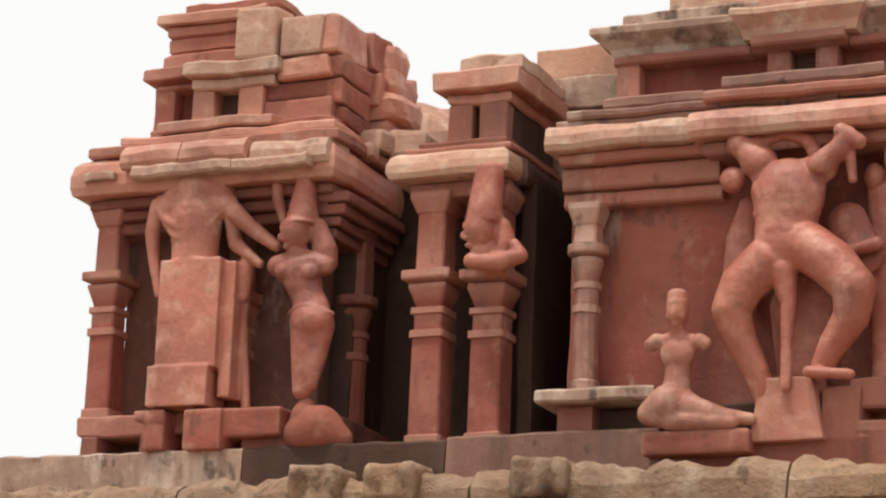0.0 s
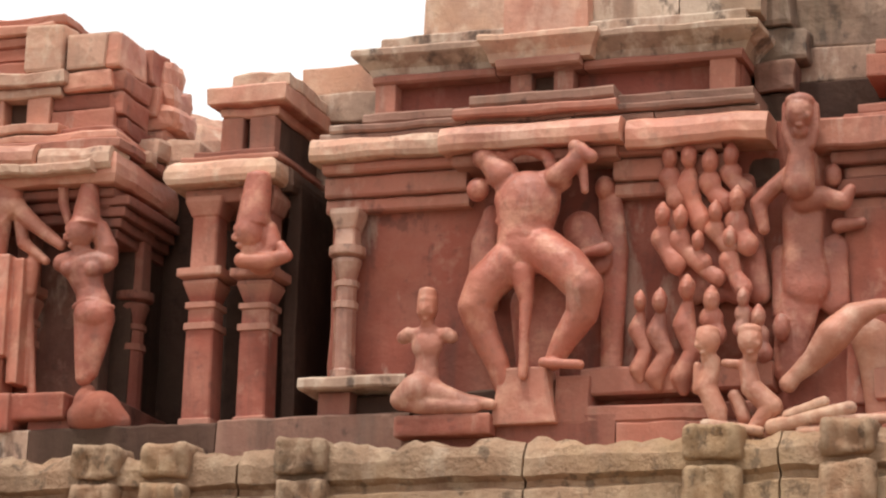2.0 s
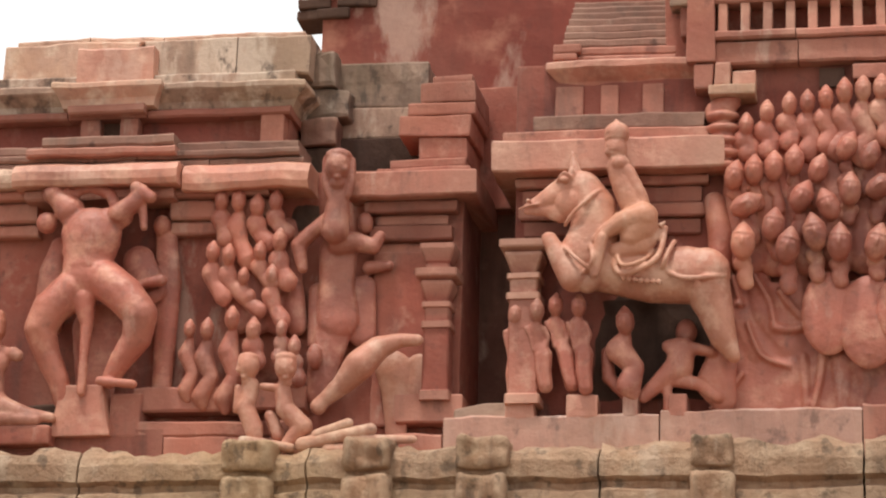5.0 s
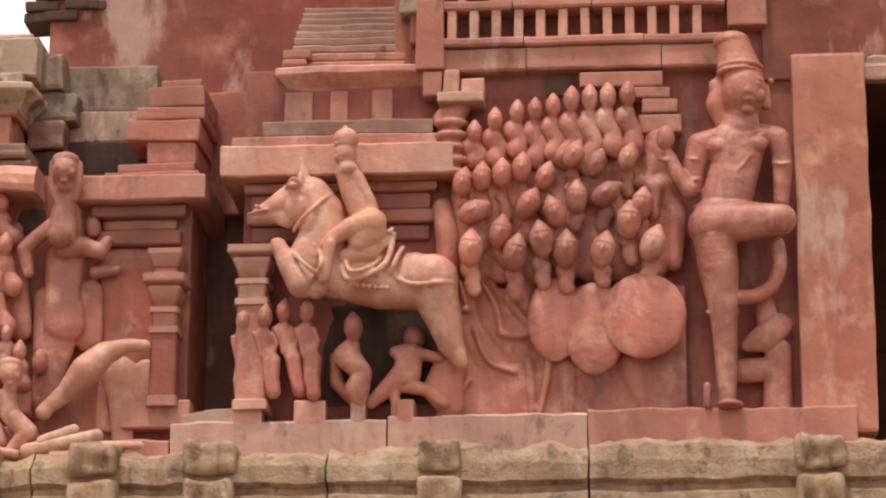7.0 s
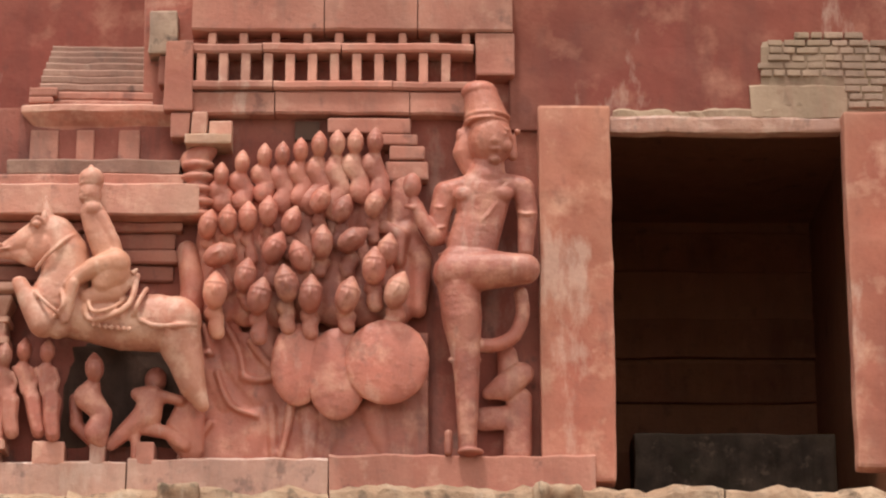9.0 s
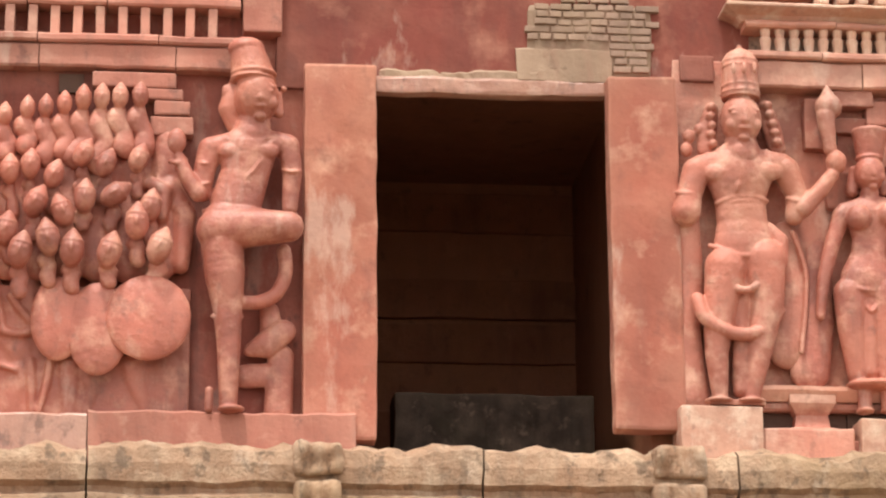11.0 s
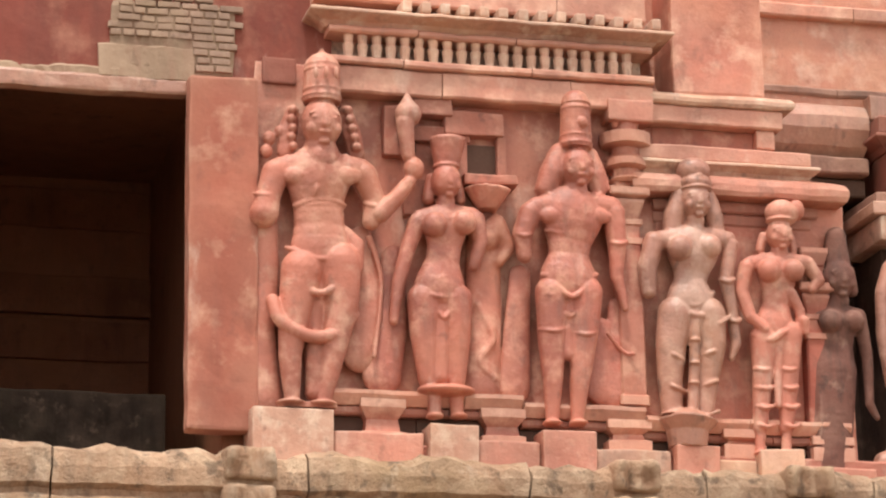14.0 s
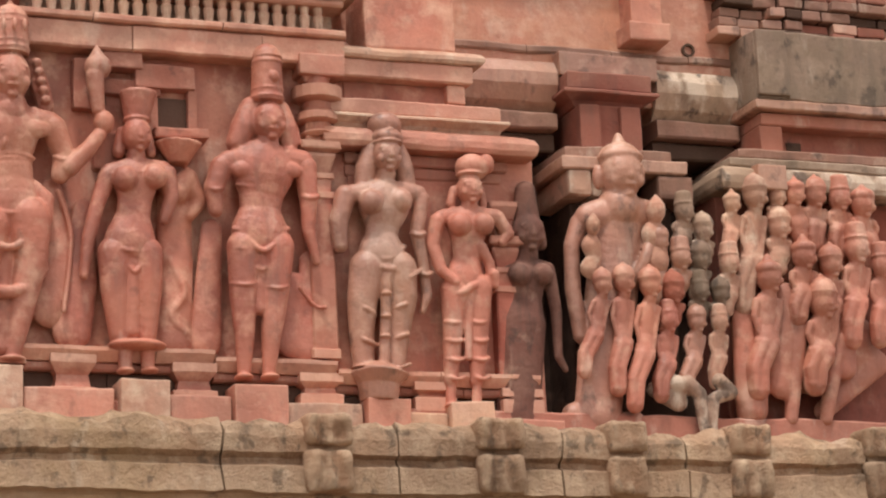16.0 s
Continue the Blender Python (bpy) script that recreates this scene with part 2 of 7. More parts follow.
# the black covers soot and the painted shade of the deep recess
wall("wall_far_west", -10.2, -7.6, 0.75, 1.1, 0.1, 1.75, SOOT_SHADE, "recessed wall between the pavilions, black with soot and painted shade")
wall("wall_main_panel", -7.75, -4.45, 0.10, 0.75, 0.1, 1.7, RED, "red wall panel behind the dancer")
# darker colour puts the narrow recess's shade into the wall
wall("wall_recess", -4.6, -4.0, 0.72, 1.1, 0.1, 2.2, SMOKED_SHADED, "deep red wall in the narrow recess, darkened with painted shade")
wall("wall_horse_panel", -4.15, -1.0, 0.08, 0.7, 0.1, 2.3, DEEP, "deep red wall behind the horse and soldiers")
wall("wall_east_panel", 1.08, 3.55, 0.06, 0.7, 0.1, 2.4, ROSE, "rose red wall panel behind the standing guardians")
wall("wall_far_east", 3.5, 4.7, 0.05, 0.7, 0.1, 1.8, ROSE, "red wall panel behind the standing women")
# black colour stands in for the shade of this recess
wall("wall_dark_recess", 4.6, 9.5, 0.62, 1.1, 0.1, 3.2, SOOT_SHADE, "recessed wall between the panels, painted black as shade")
wall("wall_east_end", 5.95, 9.5, 0.12, 0.6, 0.1, 1.7, DEEP, "red wall behind the crowd of figures")
bm = block(-5.5, -3.2, 0.85, 1.3, 1.5, 3.6, bevel=0.02, worn=0.008)
wall_p = tagged(part("wall_tall_plaster", bm, PLASTER), "tall smooth red plastered wall of the upper storey", kind="structure")
wall("wall_over_door", -1.2, 1.55, 0.06, 0.16, 2.16, 4.2, PLASTER, "red plaster wall over the doorway with pale patches", worn=0.012)
wall("wall_upper_west", -3.3, -1.15, 0.12, 0.7, 2.2, 4.2, RED, "red upper wall behind the balcony")
wall("wall_upper_east", 1.5, 9.5, 0.30, 0.75, 2.2, 4.4, BUFF, "stained buff-red upper wall")

# doorway
bm = block(-1.04, -0.63, -0.06, 0.12, 0.10, 2.28, bevel=0.02, worn=0.008)
door_l = tagged(part("door_jamb", bm, JAMB), "broad red stone door jamb, rubbed pale near its foot", "door jamb", "door jambs", "structure")
bm = block(0.69, 1.09, -0.06, 0.08, 0.18, 2.25, bevel=0.02, worn=0.008)
door_r = tagged(part("door_jamb", bm, JAMB), "broad red stone door jamb with a bright edge", "door jamb", "door jambs", "structure")
bm = block(-0.64, 0.70, 0.035, 0.13, 2.15, 2.25, bevel=0.02, worn=0.014)
tagged(part("lintel", bm, BROWN), "ragged dark lintel over the doorway", kind="structure")
room = tagged(new("gate_chamber"), "dark empty chamber inside the gateway", kind="structure")
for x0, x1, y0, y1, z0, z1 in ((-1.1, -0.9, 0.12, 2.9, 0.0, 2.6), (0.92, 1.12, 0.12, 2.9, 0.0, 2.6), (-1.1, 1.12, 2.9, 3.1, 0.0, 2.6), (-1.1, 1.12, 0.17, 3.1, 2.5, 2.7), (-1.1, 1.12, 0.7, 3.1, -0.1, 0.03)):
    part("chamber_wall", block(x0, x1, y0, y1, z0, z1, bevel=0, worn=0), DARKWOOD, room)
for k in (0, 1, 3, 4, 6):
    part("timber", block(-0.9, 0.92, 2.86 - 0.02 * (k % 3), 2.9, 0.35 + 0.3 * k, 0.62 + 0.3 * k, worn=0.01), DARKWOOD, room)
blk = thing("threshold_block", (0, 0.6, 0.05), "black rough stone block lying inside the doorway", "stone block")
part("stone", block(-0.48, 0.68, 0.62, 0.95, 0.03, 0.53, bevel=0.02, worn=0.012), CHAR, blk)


def tier(x0, x1, yb, yf, steps, worn=0.007, cell=0.1, into=None):
    """A storey block, cornice or slab that returns round three sides: steps [(overhang, z), ...] upwards."""
    bm = bmesh.new()
    rings = [[bm.verts.new(c) for c in ((x0 - o, yf - o, z), (x1 + o, yf - o, z), (x1 + o, yb, z), (x0 - o, yb, z))] for o, z in steps]
    for a, b in zip(rings, rings[1:]):
        for i in range(4):
            bm.faces.new((a[i], a[(i + 1) % 4], b[(i + 1) % 4], b[i]))
    bm.faces.new(rings[0][::-1])
    bm.faces.new(rings[-1])
    if worn:
        flat_edges = [e for e in bm.edges if abs(e.verts[0].co.z - e.verts[1].co.z) < 1e-4]
        for axis, length in ((0, x1 - x0), (1, yb - yf)):
            some = [e for e in flat_edges if e.is_valid and abs(e.verts[0].co[axis] - e.verts[1].co[axis]) > 0.5 * length > 0.05]
            bmesh.ops.subdivide_edges(bm, edges=some, cuts=max(1, int(length / cell)), use_grid_fill=True)
        weather(bm, worn)
    return merge(bm, into)


def bulge(z0, z1, out):
    """Rounded overhanging eave for tier()."""
    h = z1 - z0
    return [(0, z0), (out - 0.03, z0), (out - 0.012, z0 + 0.04 * h), (out, z0 + 0.25 * h), (out, z0 + 0.55 * h), (out - 0.015, z0 + 0.85 * h), (out - 0.045, z1)]


def plain(z0, z1, out):
    b = min(0.01, (z1 - z0) / 3)
    return [(out - b, z0), (out, z0 + b), (out, z1 - b), (out - b, z1)]


def flare(z0, z1, low, high):
    h = z1 - z0
    return [(low, z0), (low + 0.25 * (high - low), z0 + 0.35 * h), (high - 0.01, z0 + 0.68 * h), (high, z0 + 0.75 * h), (high, z1 - 0.01), (high - 0.01, z1)]


def course(name, x0, x1, profile, material, parent, worn=0.006, cell=0.09, size=0.62, label=""):
    """A moulding laid of separate stones with thin joints, each a little out of line."""
    cuts, x = [x0], x0
    while x1 - x > 1.6 * size:
        x += size * random.uniform(0.7, 1.3)
        cuts.append(x)
    cuts.append(x1)
    for a, b in zip(cuts, cuts[1:]):
        dy, dz = (random.uniform(-0.006, 0.006), random.uniform(-0.003, 0.003)) if len(cuts) > 2 else (0, 0)
        front = min(y for y, z in profile)
        part(name, run(a + 0.003, b - 0.003, [(y + (dy if y < front + 0.1 else 0), z + dz) for y, z in profile], worn=worn, cell=cell), material, parent, label)


random.seed(21)


def pilaster(parent, x, y, z0, z1, w, cap, mat, round_shaft=False):
    """A wall pillar: foot, shaft, banded vase capital with a broad abacus at height cap, and a corbel block above."""
    r = w / 2
    shaft = [(r * 1.15, z0), (r * 1.15, z0 + 0.05), (r, z0 + 0.06), (r * 0.97, cap - 0.34), (r * 1.12, cap - 0.335), (r * 1.12, cap - 0.30), (r * 0.92, cap - 0.295), (r * 0.92, cap - 0.22)]
    capital = [(r * 0.92, cap - 0.22), (r * 1.1, cap - 0.215), (r * 1.1, cap - 0.185), (r * 0.85, cap - 0.18), (r * 1.0, cap - 0.14), (r * 1.25, cap - 0.085), (r * 1.2, cap - 0.065), (r * 1.0, cap - 0.06), (r * 1.55, cap - 0.045), (r * 1.6, cap - 0.035), (r * 1.6, cap), (r * 0.95, cap + 0.005)]
    p = part("pilaster", turned(x, y, shaft, square=not round_shaft), mat, parent)
    part("capital", turned(x, y, capital, square=not round_shaft, sides=16), mat, p)
    if z1 > cap + 0.05:
        part("corbel", turned(x, y, [(r * 0.95, cap + 0.004), (r * 0.9, z1 - 0.11), (r * 1.0, z1 - 0.1), (r * 1.32, z1 - 0.03), (r * 1.32, z1)], square=True), mat, p)
    return p


# ---- west corner pavilion, sky beside it ----
pav = thing("corner_pavilion", (-9.7, 0.3, 0.18), "ruined red sandstone corner pavilion with a broken barrel roof", "pavilion", "wall pavilions")
# both walls darkened for soot and for painted shade below the cornice
part("wall", block(-10.32, -9.16, 0.22, 0.72, 0.2, 1.42, worn=0.01), SMOKED_SHADED, pav)
part("side_wall", block(-9.2, -9.04, 0.34, 0.74, 0.2, 1.5, worn=0.01), SOOT_SHADE, pav)
part("plinth", tier(-10.37, -9.62, 0.7, 0.03, plain(0.29, 0.40, 0.05), worn=0.012), RED, pav)
part("plinth", tier(-9.58, -9.0, 0.7, 0.06, plain(0.26, 0.37, 0.05), worn=0.016), DEEP, pav)
for a, b in ((-10.38, -10.28), (-10.02, -9.88), (-9.72, -9.54), (-9.44, -9.18)):
    part("plinth_block", block(a, b, -0.05, 0.3, 0.18, 0.29, worn=0.012), DEEP, pav)
pilaster(pav, -10.335, 0.08, 0.39, 1.53, 0.145, 1.175, RED)
pilaster(pav, -9.60, 0.16, 0.39, 1.48, 0.12, 1.05, RED)
pilaster(pav, -9.06, 0.42, 0.30, 1.48, 0.14, 1.05, DEEP, True)
part("architrave", tier(-10.34, -9.1, 0.72, 0.06, plain(1.38, 1.44, 0.02) + plain(1.445, 1.50, 0.05) + plain(1.505, 1.56, 0.09)), DEEP, pav)
for k in range(4):
    part("soffit_band", block(-9.20 + 0.03 * k, -9.02 + 0.03 * k, 0.06 - 0.02 * k, 0.7, 1.28 + 0.06 * k, 1.336 + 0.06 * k, worn=0.008), DEEP, pav)
part("cornice", tier(-10.37, -9.10, 0.74, 0.02, bulge(1.56, 1.755, 0.14), worn=0.016), ROSE, pav)
course("cornice_stone", -10.17, -9.44, eave(0.1, -0.19, 1.665, 1.80), ROSE, pav, worn=0.016, size=0.42)
course("cornice_stone", -9.44, -8.99, eave(0.1, -0.15, 1.63, 1.775), PALE, pav, worn=0.018, size=0.42)
course("broken_rim", -10.10, -9.07, flat(0.1, -0.20, 1.615, 1.675), PALE, pav, worn=0.018, cell=0.04, size=0.5)
part("broken_rim", block(-10.42, -10.22, -0.15, 0.0, 1.63, 1.68, worn=0.02, cell=0.04), PALE, pav)
for o, z0, z1, x0, x1, m in ((0.10, 1.765, 1.83, -10.32, -9.06, RED), (0.06, 1.83, 1.885, -10.19, -9.06, ROSE), (0.01, 1.885, 1.93, -10.10, -9.06, DEEP)):
    part("roof_slab", tier(x0, x1, 0.74, 0.0, plain(z0, z1 - 0.003, o), worn=0.014), m, pav)
part("roof_slab", tier(-10.02, -9.38, 0.5, -0.04, plain(1.895, 1.955, 0.02), worn=0.014), ROSE, pav)
part("upper_wall", block(-10.06, -9.12, 0.2, 0.75, 1.92, 2.2), DEEP, pav)
part("upper_corner", block(-10.16, -10.04, 0.1, 0.4, 1.92, 2.2, worn=0.01), RED, pav)
for a, b in ((-9.905, -9.775), (-9.635, -9.49)):
    part("upper_pillar", block(a, b, 0.06, 0.3, 1.95, 2.15, worn=0.01), ROSE, pav)
# black block between the pillars, painted as the niche's shade
part("niche", block(-9.775, -9.635, 0.16, 0.3, 1.95, 2.15, worn=0, bevel=0), SOOT_SHADE, pav)
part("side_stone", block(-9.49, -9.10, 0.08, 0.5, 1.93, 2.06, worn=0.014, bevel=0.016), RED, pav)
part("side_stone", block(-9.49, -9.13, 0.10, 0.5, 2.065, 2.16, worn=0.014, bevel=0.016), DEEP, pav)
part("upper_cornice", tier(-10.12, -9.5, 0.75, 0.1, plain(2.17, 2.205, 0.02) + plain(2.21, 2.29, 0.07), worn=0.012), RED, pav)
part("upper_cornice", tier(-9.88, -9.44, 0.5, 0.06, plain(2.14, 2.20, 0.02) + plain(2.205, 2.285, 0.06), worn=0.014), PALE, pav)
part("side_stone", block(-9.42, -9.11, 0.06, 0.5, 2.165, 2.275, worn=0.018, bevel=0.02), ROSE, pav)
part("attic_wall", tier(-10.10, -9.5, 0.7, 0.12, plain(2.29, 2.375, 0.02) + plain(2.385, 2.47, 0.0) + plain(2.475, 2.54, 0.01), worn=0.01), RED, pav)
part("attic_cap", tier(-10.12, -9.55, 0.7, 0.12, plain(2.54, 2.605, 0.04), worn=0.016), ROSE, pav)
part("attic_cap", tier(-10.02, -9.46, 0.6, 0.14, plain(2.605, 2.66, 0.0), worn=0.018), RED, pav)
part("loose_slab", block(-9.65, -9.41, 0.02, 0.2, 2.29, 2.57, worn=0.016, turn=2, bevel=0.02), PALE, pav, "pale loose facing slab")
part("loose_slab", block(-9.40, -9.15, 0.05, 0.4, 2.285, 2.505, worn=0.014, bevel=0.02), PALE, pav, "pale loose facing slab")
part("loose_slab", block(-9.46, -9.2, 0.3, 0.7, 2.5, 2.60, worn=0.02), GREY, pav)
for x1, y0, y1, z0, z1, m in ((-9.06, 0.07, 0.42, 2.285, 2.50, ROSE), (-9.04, 0.10, 0.46, 2.165, 2.278, RED), (-9.05, 0.10, 0.48, 2.02, 2.158, RED), (-9.04, 0.14, 0.50, 1.93, 2.012, DEEP), (-9.03, 0.43, 0.66, 2.30, 2.52, RED), (-9.01, 0.47, 0.7, 2.12, 2.29, ROSE)):
    part("side_stone", block(-9.16, x1, y0, y1, z0, z1, worn=0.016, bevel=0.02, cell=0.05), m, pav)
for z0, z1, x1, y0 in ((1.92, 2.04, -8.98, 0.52), (2.04, 2.20, -8.91, 0.50), (2.20, 2.34, -8.93, 0.54), (2.34, 2.49, -9.0, 0.56)):
    part("barrel_gable", block(-9.2, x1, y0, 0.84, z0, z1 + 0.01, worn=0.03, bevel=0.05, cell=0.04), ROSE, pav, "rounded broken end of the barrel roof")
for x, y, z, s in ((-9.02, 0.45, 1.90, 0.09), (-8.86, 0.62, 1.9, 0.11), (-8.98, 0.3, 1.80, 0.06)):
    part("fallen_stone", block(x - s, x + s, y - s, y + s, z - s * 0.7, z + s * 0.7, worn=0.02, bevel=0.03), PALE, pav)

# pale rubble dome seen behind, between two pavilions
rubble = thing("rubble_dome", (-8.9, 1.3, 1.6), "pale rounded heap of old brick and plaster behind the pavilion", "ruin")
bm = bmesh.new()
bmesh.ops.create_icosphere(bm, subdivisions=4, radius=0.42)
bmesh.ops.translate(bm, verts=bm.verts, vec=(-9.22, 1.5, 2.0))
weather(bm, 0.06, 4)
part("masonry", bm, PALE, rubble)

# ---- small pavilion with two pillars ----
pav = thing("small_pavilion", (-8.35, 0.3, 0.18), "narrow red pavilion on two pillars, one side black with soot and painted shade", "pavilion", "wall pavilions")
pilaster(pav, -8.475, 0.10, 0.18, 1.47, 0.165, 1.065, RED)
pilaster(pav, -8.155, 0.10, 0.18, 1.47, 0.168, 1.045, RED)
# black back wall paints the shade of the gap between the pillars
part("back_wall", block(-8.5, -8.02, 0.42, 0.75, 0.18, 1.5), SOOT_SHADE, pav)
# this side's black is soot stain and painted shadow together
part("side_wall", block(-8.06, -7.98, 0.2, 0.75, 0.18, 1.56, worn=0.008), SOOT_SHADE, pav)
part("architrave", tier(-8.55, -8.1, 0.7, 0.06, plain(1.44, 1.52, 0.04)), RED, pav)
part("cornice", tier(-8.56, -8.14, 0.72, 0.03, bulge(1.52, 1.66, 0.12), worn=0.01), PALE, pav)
# soot and shadow again, both in the colour
part("blackened_cornice", tier(-8.1, -8.03, 0.76, 0.14, bulge(1.50, 1.65, 0.04), worn=0.01), SOOT_SHADE, pav)
part("roof_slab", tier(-8.54, -8.1, 0.72, 0.03, plain(1.655, 1.69, 0.07)), RED, pav)
part("roof_slab", tier(-8.54, -8.1, 0.72, 0.05, plain(1.69, 1.74, 0.02)), DEEP, pav)
for a, b in ((-8.42, -8.29), (-8.25, -8.1)):
    part("upper_pillar", block(a, b, 0.06, 0.25, 1.735, 1.93), RED, pav)
part("upper_wall", block(-8.42, -8.1, 0.14, 0.7, 1.735, 1.95), SOOT_SHADE, pav)
part("upper_cornice", tier(-8.43, -8.08, 0.7, 0.06, plain(1.93, 1.99, 0.0) + plain(1.995, 2.10, 0.06), worn=0.012), ROSE, pav)
part("cap_stone", tier(-8.36, -8.02, 0.65, 0.06, plain(2.095, 2.18, 0.0), worn=0.018), PALE, pav)

back = thing("back_masonry", (-7.95, 0.9, 1.6), "coursed pale and grey masonry set far back", "masonry")
part("course", block(-8.3, -7.5, 0.72, 1.1, 1.6, 2.06, worn=0.012), GREY, back)
part("course", block(-8.28, -7.5, 0.68, 1.1, 2.065, 2.24, worn=0.014), GREY, back)
part("course", block(-8.22, -7.5, 0.72, 1.1, 2.245, 2.42, worn=0.016), PALE, back)

# ---- long pavilion over the dancer ----
pav = thing("long_pavilion", (-6.5, 0.3, 0.18), "long red stone wall pavilion with stepped cornice and grey parapet", "pavilion", "wall pavilions")
course("cornice", -7.81, -7.06, eave(0.5, -0.16, 1.58, 1.705), PALE, pav, worn=0.012, label="pale cracked cornice stone")
course("cornice", -7.05, -6.06, eave(0.5, -0.23, 1.56, 1.70), ROSE, pav, worn=0.009)
course("cornice", -6.055, -5.30, eave(0.5, -0.16, 1.535, 1.695), ROSE, pav, worn=0.012)
part("cornice", tier(-5.02, -4.43, 0.72, 0.0, plain(1.49, 1.64, 0.08), worn=0.01), RED, pav)
for z0, z1, yf in ((1.53, 1.585, -0.08), (1.41, 1.525, -0.02), (1.33, 1.405, 0.02)):
    course("architrave_band", -7.76, -6.95, flat(0.4, yf, z0, z1), RED, pav, worn=0.006)
    course("architrave_band", -6.15, -5.55, flat(0.4, yf, z0 - 0.01, z1 - 0.01), RED, pav, worn=0.006)
course("architrave_band", -7.0, -6.1, flat(0.4, -0.13, 1.50, 1.565), RED, pav, worn=0.006)
for k, (z0, z1, o) in enumerate(((1.42, 1.49, 0.03), (1.35, 1.42, -0.03), (1.26, 1.35, 0.0), (1.18, 1.255, -0.05))):
    part("corner_band", tier(-4.98, -4.5, 0.72, 0.03, plain(z0, z1 - 0.004, o)), RED if k % 2 else DEEP, pav)
# no hole is cut: a black block paints the gap's shade
part("niche", block(-5.476, -5.278, 0.09, 0.3, 1.330, 1.532, bevel=0.05, worn=0.02, cell=0.04), SOOT_SHADE, pav)
part("corner_wall", block(-4.95, -4.52, 0.06, 0.72, 0.18, 1.2), RED, pav)
pilaster(pav, -4.56, 0.0, 0.30, 1.2, 0.15, 1.05, RED)
part("corner_foot", tier(-4.75, -4.45, 0.7, 0.0, plain(0.18, 0.34, 0.04)), RED, pav)
pilaster(pav, -7.62, 0.0, 0.40, 1.33, 0.125, 1.125, BROWN, True)
course("plinth_slab", -7.83, -7.22, flat(0.4, -0.14, 0.335, 0.40), GREY, pav, worn=0.009)
course("plinth", -7.74, -7.55, flat(0.4, -0.06, 0.18, 0.335), DEEP, pav, worn=0.009)
course("plinth", -7.74, -6.6, flat(0.4, 0.05, 0.18, 0.33), SOOT_SHADE, pav, worn=0.009)
part("step_block", block(-6.75, -6.4, -0.16, 0.2, 0.10, 0.40, taper=0.05, worn=0.008), ROSE, pav)
part("step_block", block(-6.42, -6.24, -0.1, 0.2, 0.10, 0.36, worn=0.008), RED, pav)
course("plinth_slab", -6.3, -5.3, flat(0.4, -0.06, 0.26, 0.40), RED, pav, worn=0.009)
course("plinth_slab", -6.25, -5.3, flat(0.4, -0.10, 0.10, 0.19), RED, pav, worn=0.009)
for o, z0, z1, x0, x1, m in ((-0.08, 1.70, 1.745, -7.78, -5.36, SMOKED_SHADED), (-0.10, 1.745, 1.79, -7.72, -5.38, SMOKED_SHADED), (-0.04, 1.80, 1.86, -7.55, -5.40, SMOKED_SHADED), (-0.16, 1.76, 1.81, -7.0, -6.1, RED), (-0.12, 1.83, 1.89, -6.92, -6.12, SMOKED_SHADED)):
    course("roof_slab", x0, x1, flat(0.7, o, z0, z1), m, pav, worn=0.01)
part("upper_wall", block(-7.45, -5.5, 0.14, 0.72, 1.84, 2.14), DEEP, pav)
for a, b in ((-7.51, -7.39), (-6.74, -6.62), (-6.5, -6.39), (-5.65, -5.51)):
    part("upper_pillar", block(a, b, 0.04, 0.3, 1.86, 2.06), RED, pav)
# the hole's shade is only this block's black colour
part("niche", block(-6.625, -6.495, 0.125, 0.3, 1.95, 2.06, worn=0, bevel=0), SOOT_SHADE, pav)
course("upper_band", -7.52, -5.47, flat(0.7, 0.02, 2.04, 2.09), DEEP, pav, worn=0.006)
course("upper_band", -6.8, -6.33, flat(0.7, -0.05, 2.055, 2.11), RED, pav, worn=0.006)
part("upper_cornice", tier(-7.50, -5.50, 0.75, 0.1, flare(2.08, 2.235, 0.03, 0.13), worn=0.01), GREY, pav)
part("upper_cornice", tier(-6.8, -6.31, 0.5, 0.0, flare(2.095, 2.24, 0.03, 0.09), worn=0.01), PALE, pav)
part("parapet", tier(-7.48, -5.5, 0.75, 0.12, plain(2.23, 2.33, 0.03), worn=0.014), GREY, pav)
course("parapet", -7.27, -6.45, flat(0.75, 0.15, 2.33, 2.57), PALE, pav, worn=0.02, label="pale weathered parapet stone")
course("parapet", -6.80, -6.32, flat(0.5, 0.06, 2.23, 2.50), ROSE, pav, worn=0.016)
course("parapet", -6.42, -5.40, flat(0.75, 0.17, 2.33, 2.58), GREY, pav, worn=0.016)
course("parapet_cap", -7.22, -5.45, flat(0.7, 0.22, 2.57, 2.62), PALE, pav, worn=0.02)

# broken corner, stacked red blocks and grey masonry in the recess
recess = thing("recess_masonry", (-5.1, 0.7, 1.6), "dark lichened masonry courses in the recess", "masonry")
for z0, z1, x1, y0, m in ((1.7, 1.92, -5.22, 0.34, SOOT_SHADE), (1.925, 2.10, -5.26, 0.30, SMOKED_SHADED), (2.105, 2.30, -5.20, 0.36, LICHEN), (2.305, 2.52, -5.28, 0.32, LICHEN)):
    part("course", block(-5.48, x1, y0, 0.8, z0, z1, worn=0.024, bevel=0.025, cell=0.05), m, recess)
part("course", block(-5.32, -4.75, 0.5, 0.85, 2.22, 2.5, worn=0.014), LICHEN, recess)
part("course", block(-5.32, -4.75, 0.48, 0.85, 2.02, 2.215, worn=0.014), GREY, recess)
part("course", block(-5.32, -4.7, 0.46, 0.85, 1.6, 2.015, worn=0.014), SOOT_SHADE, recess)
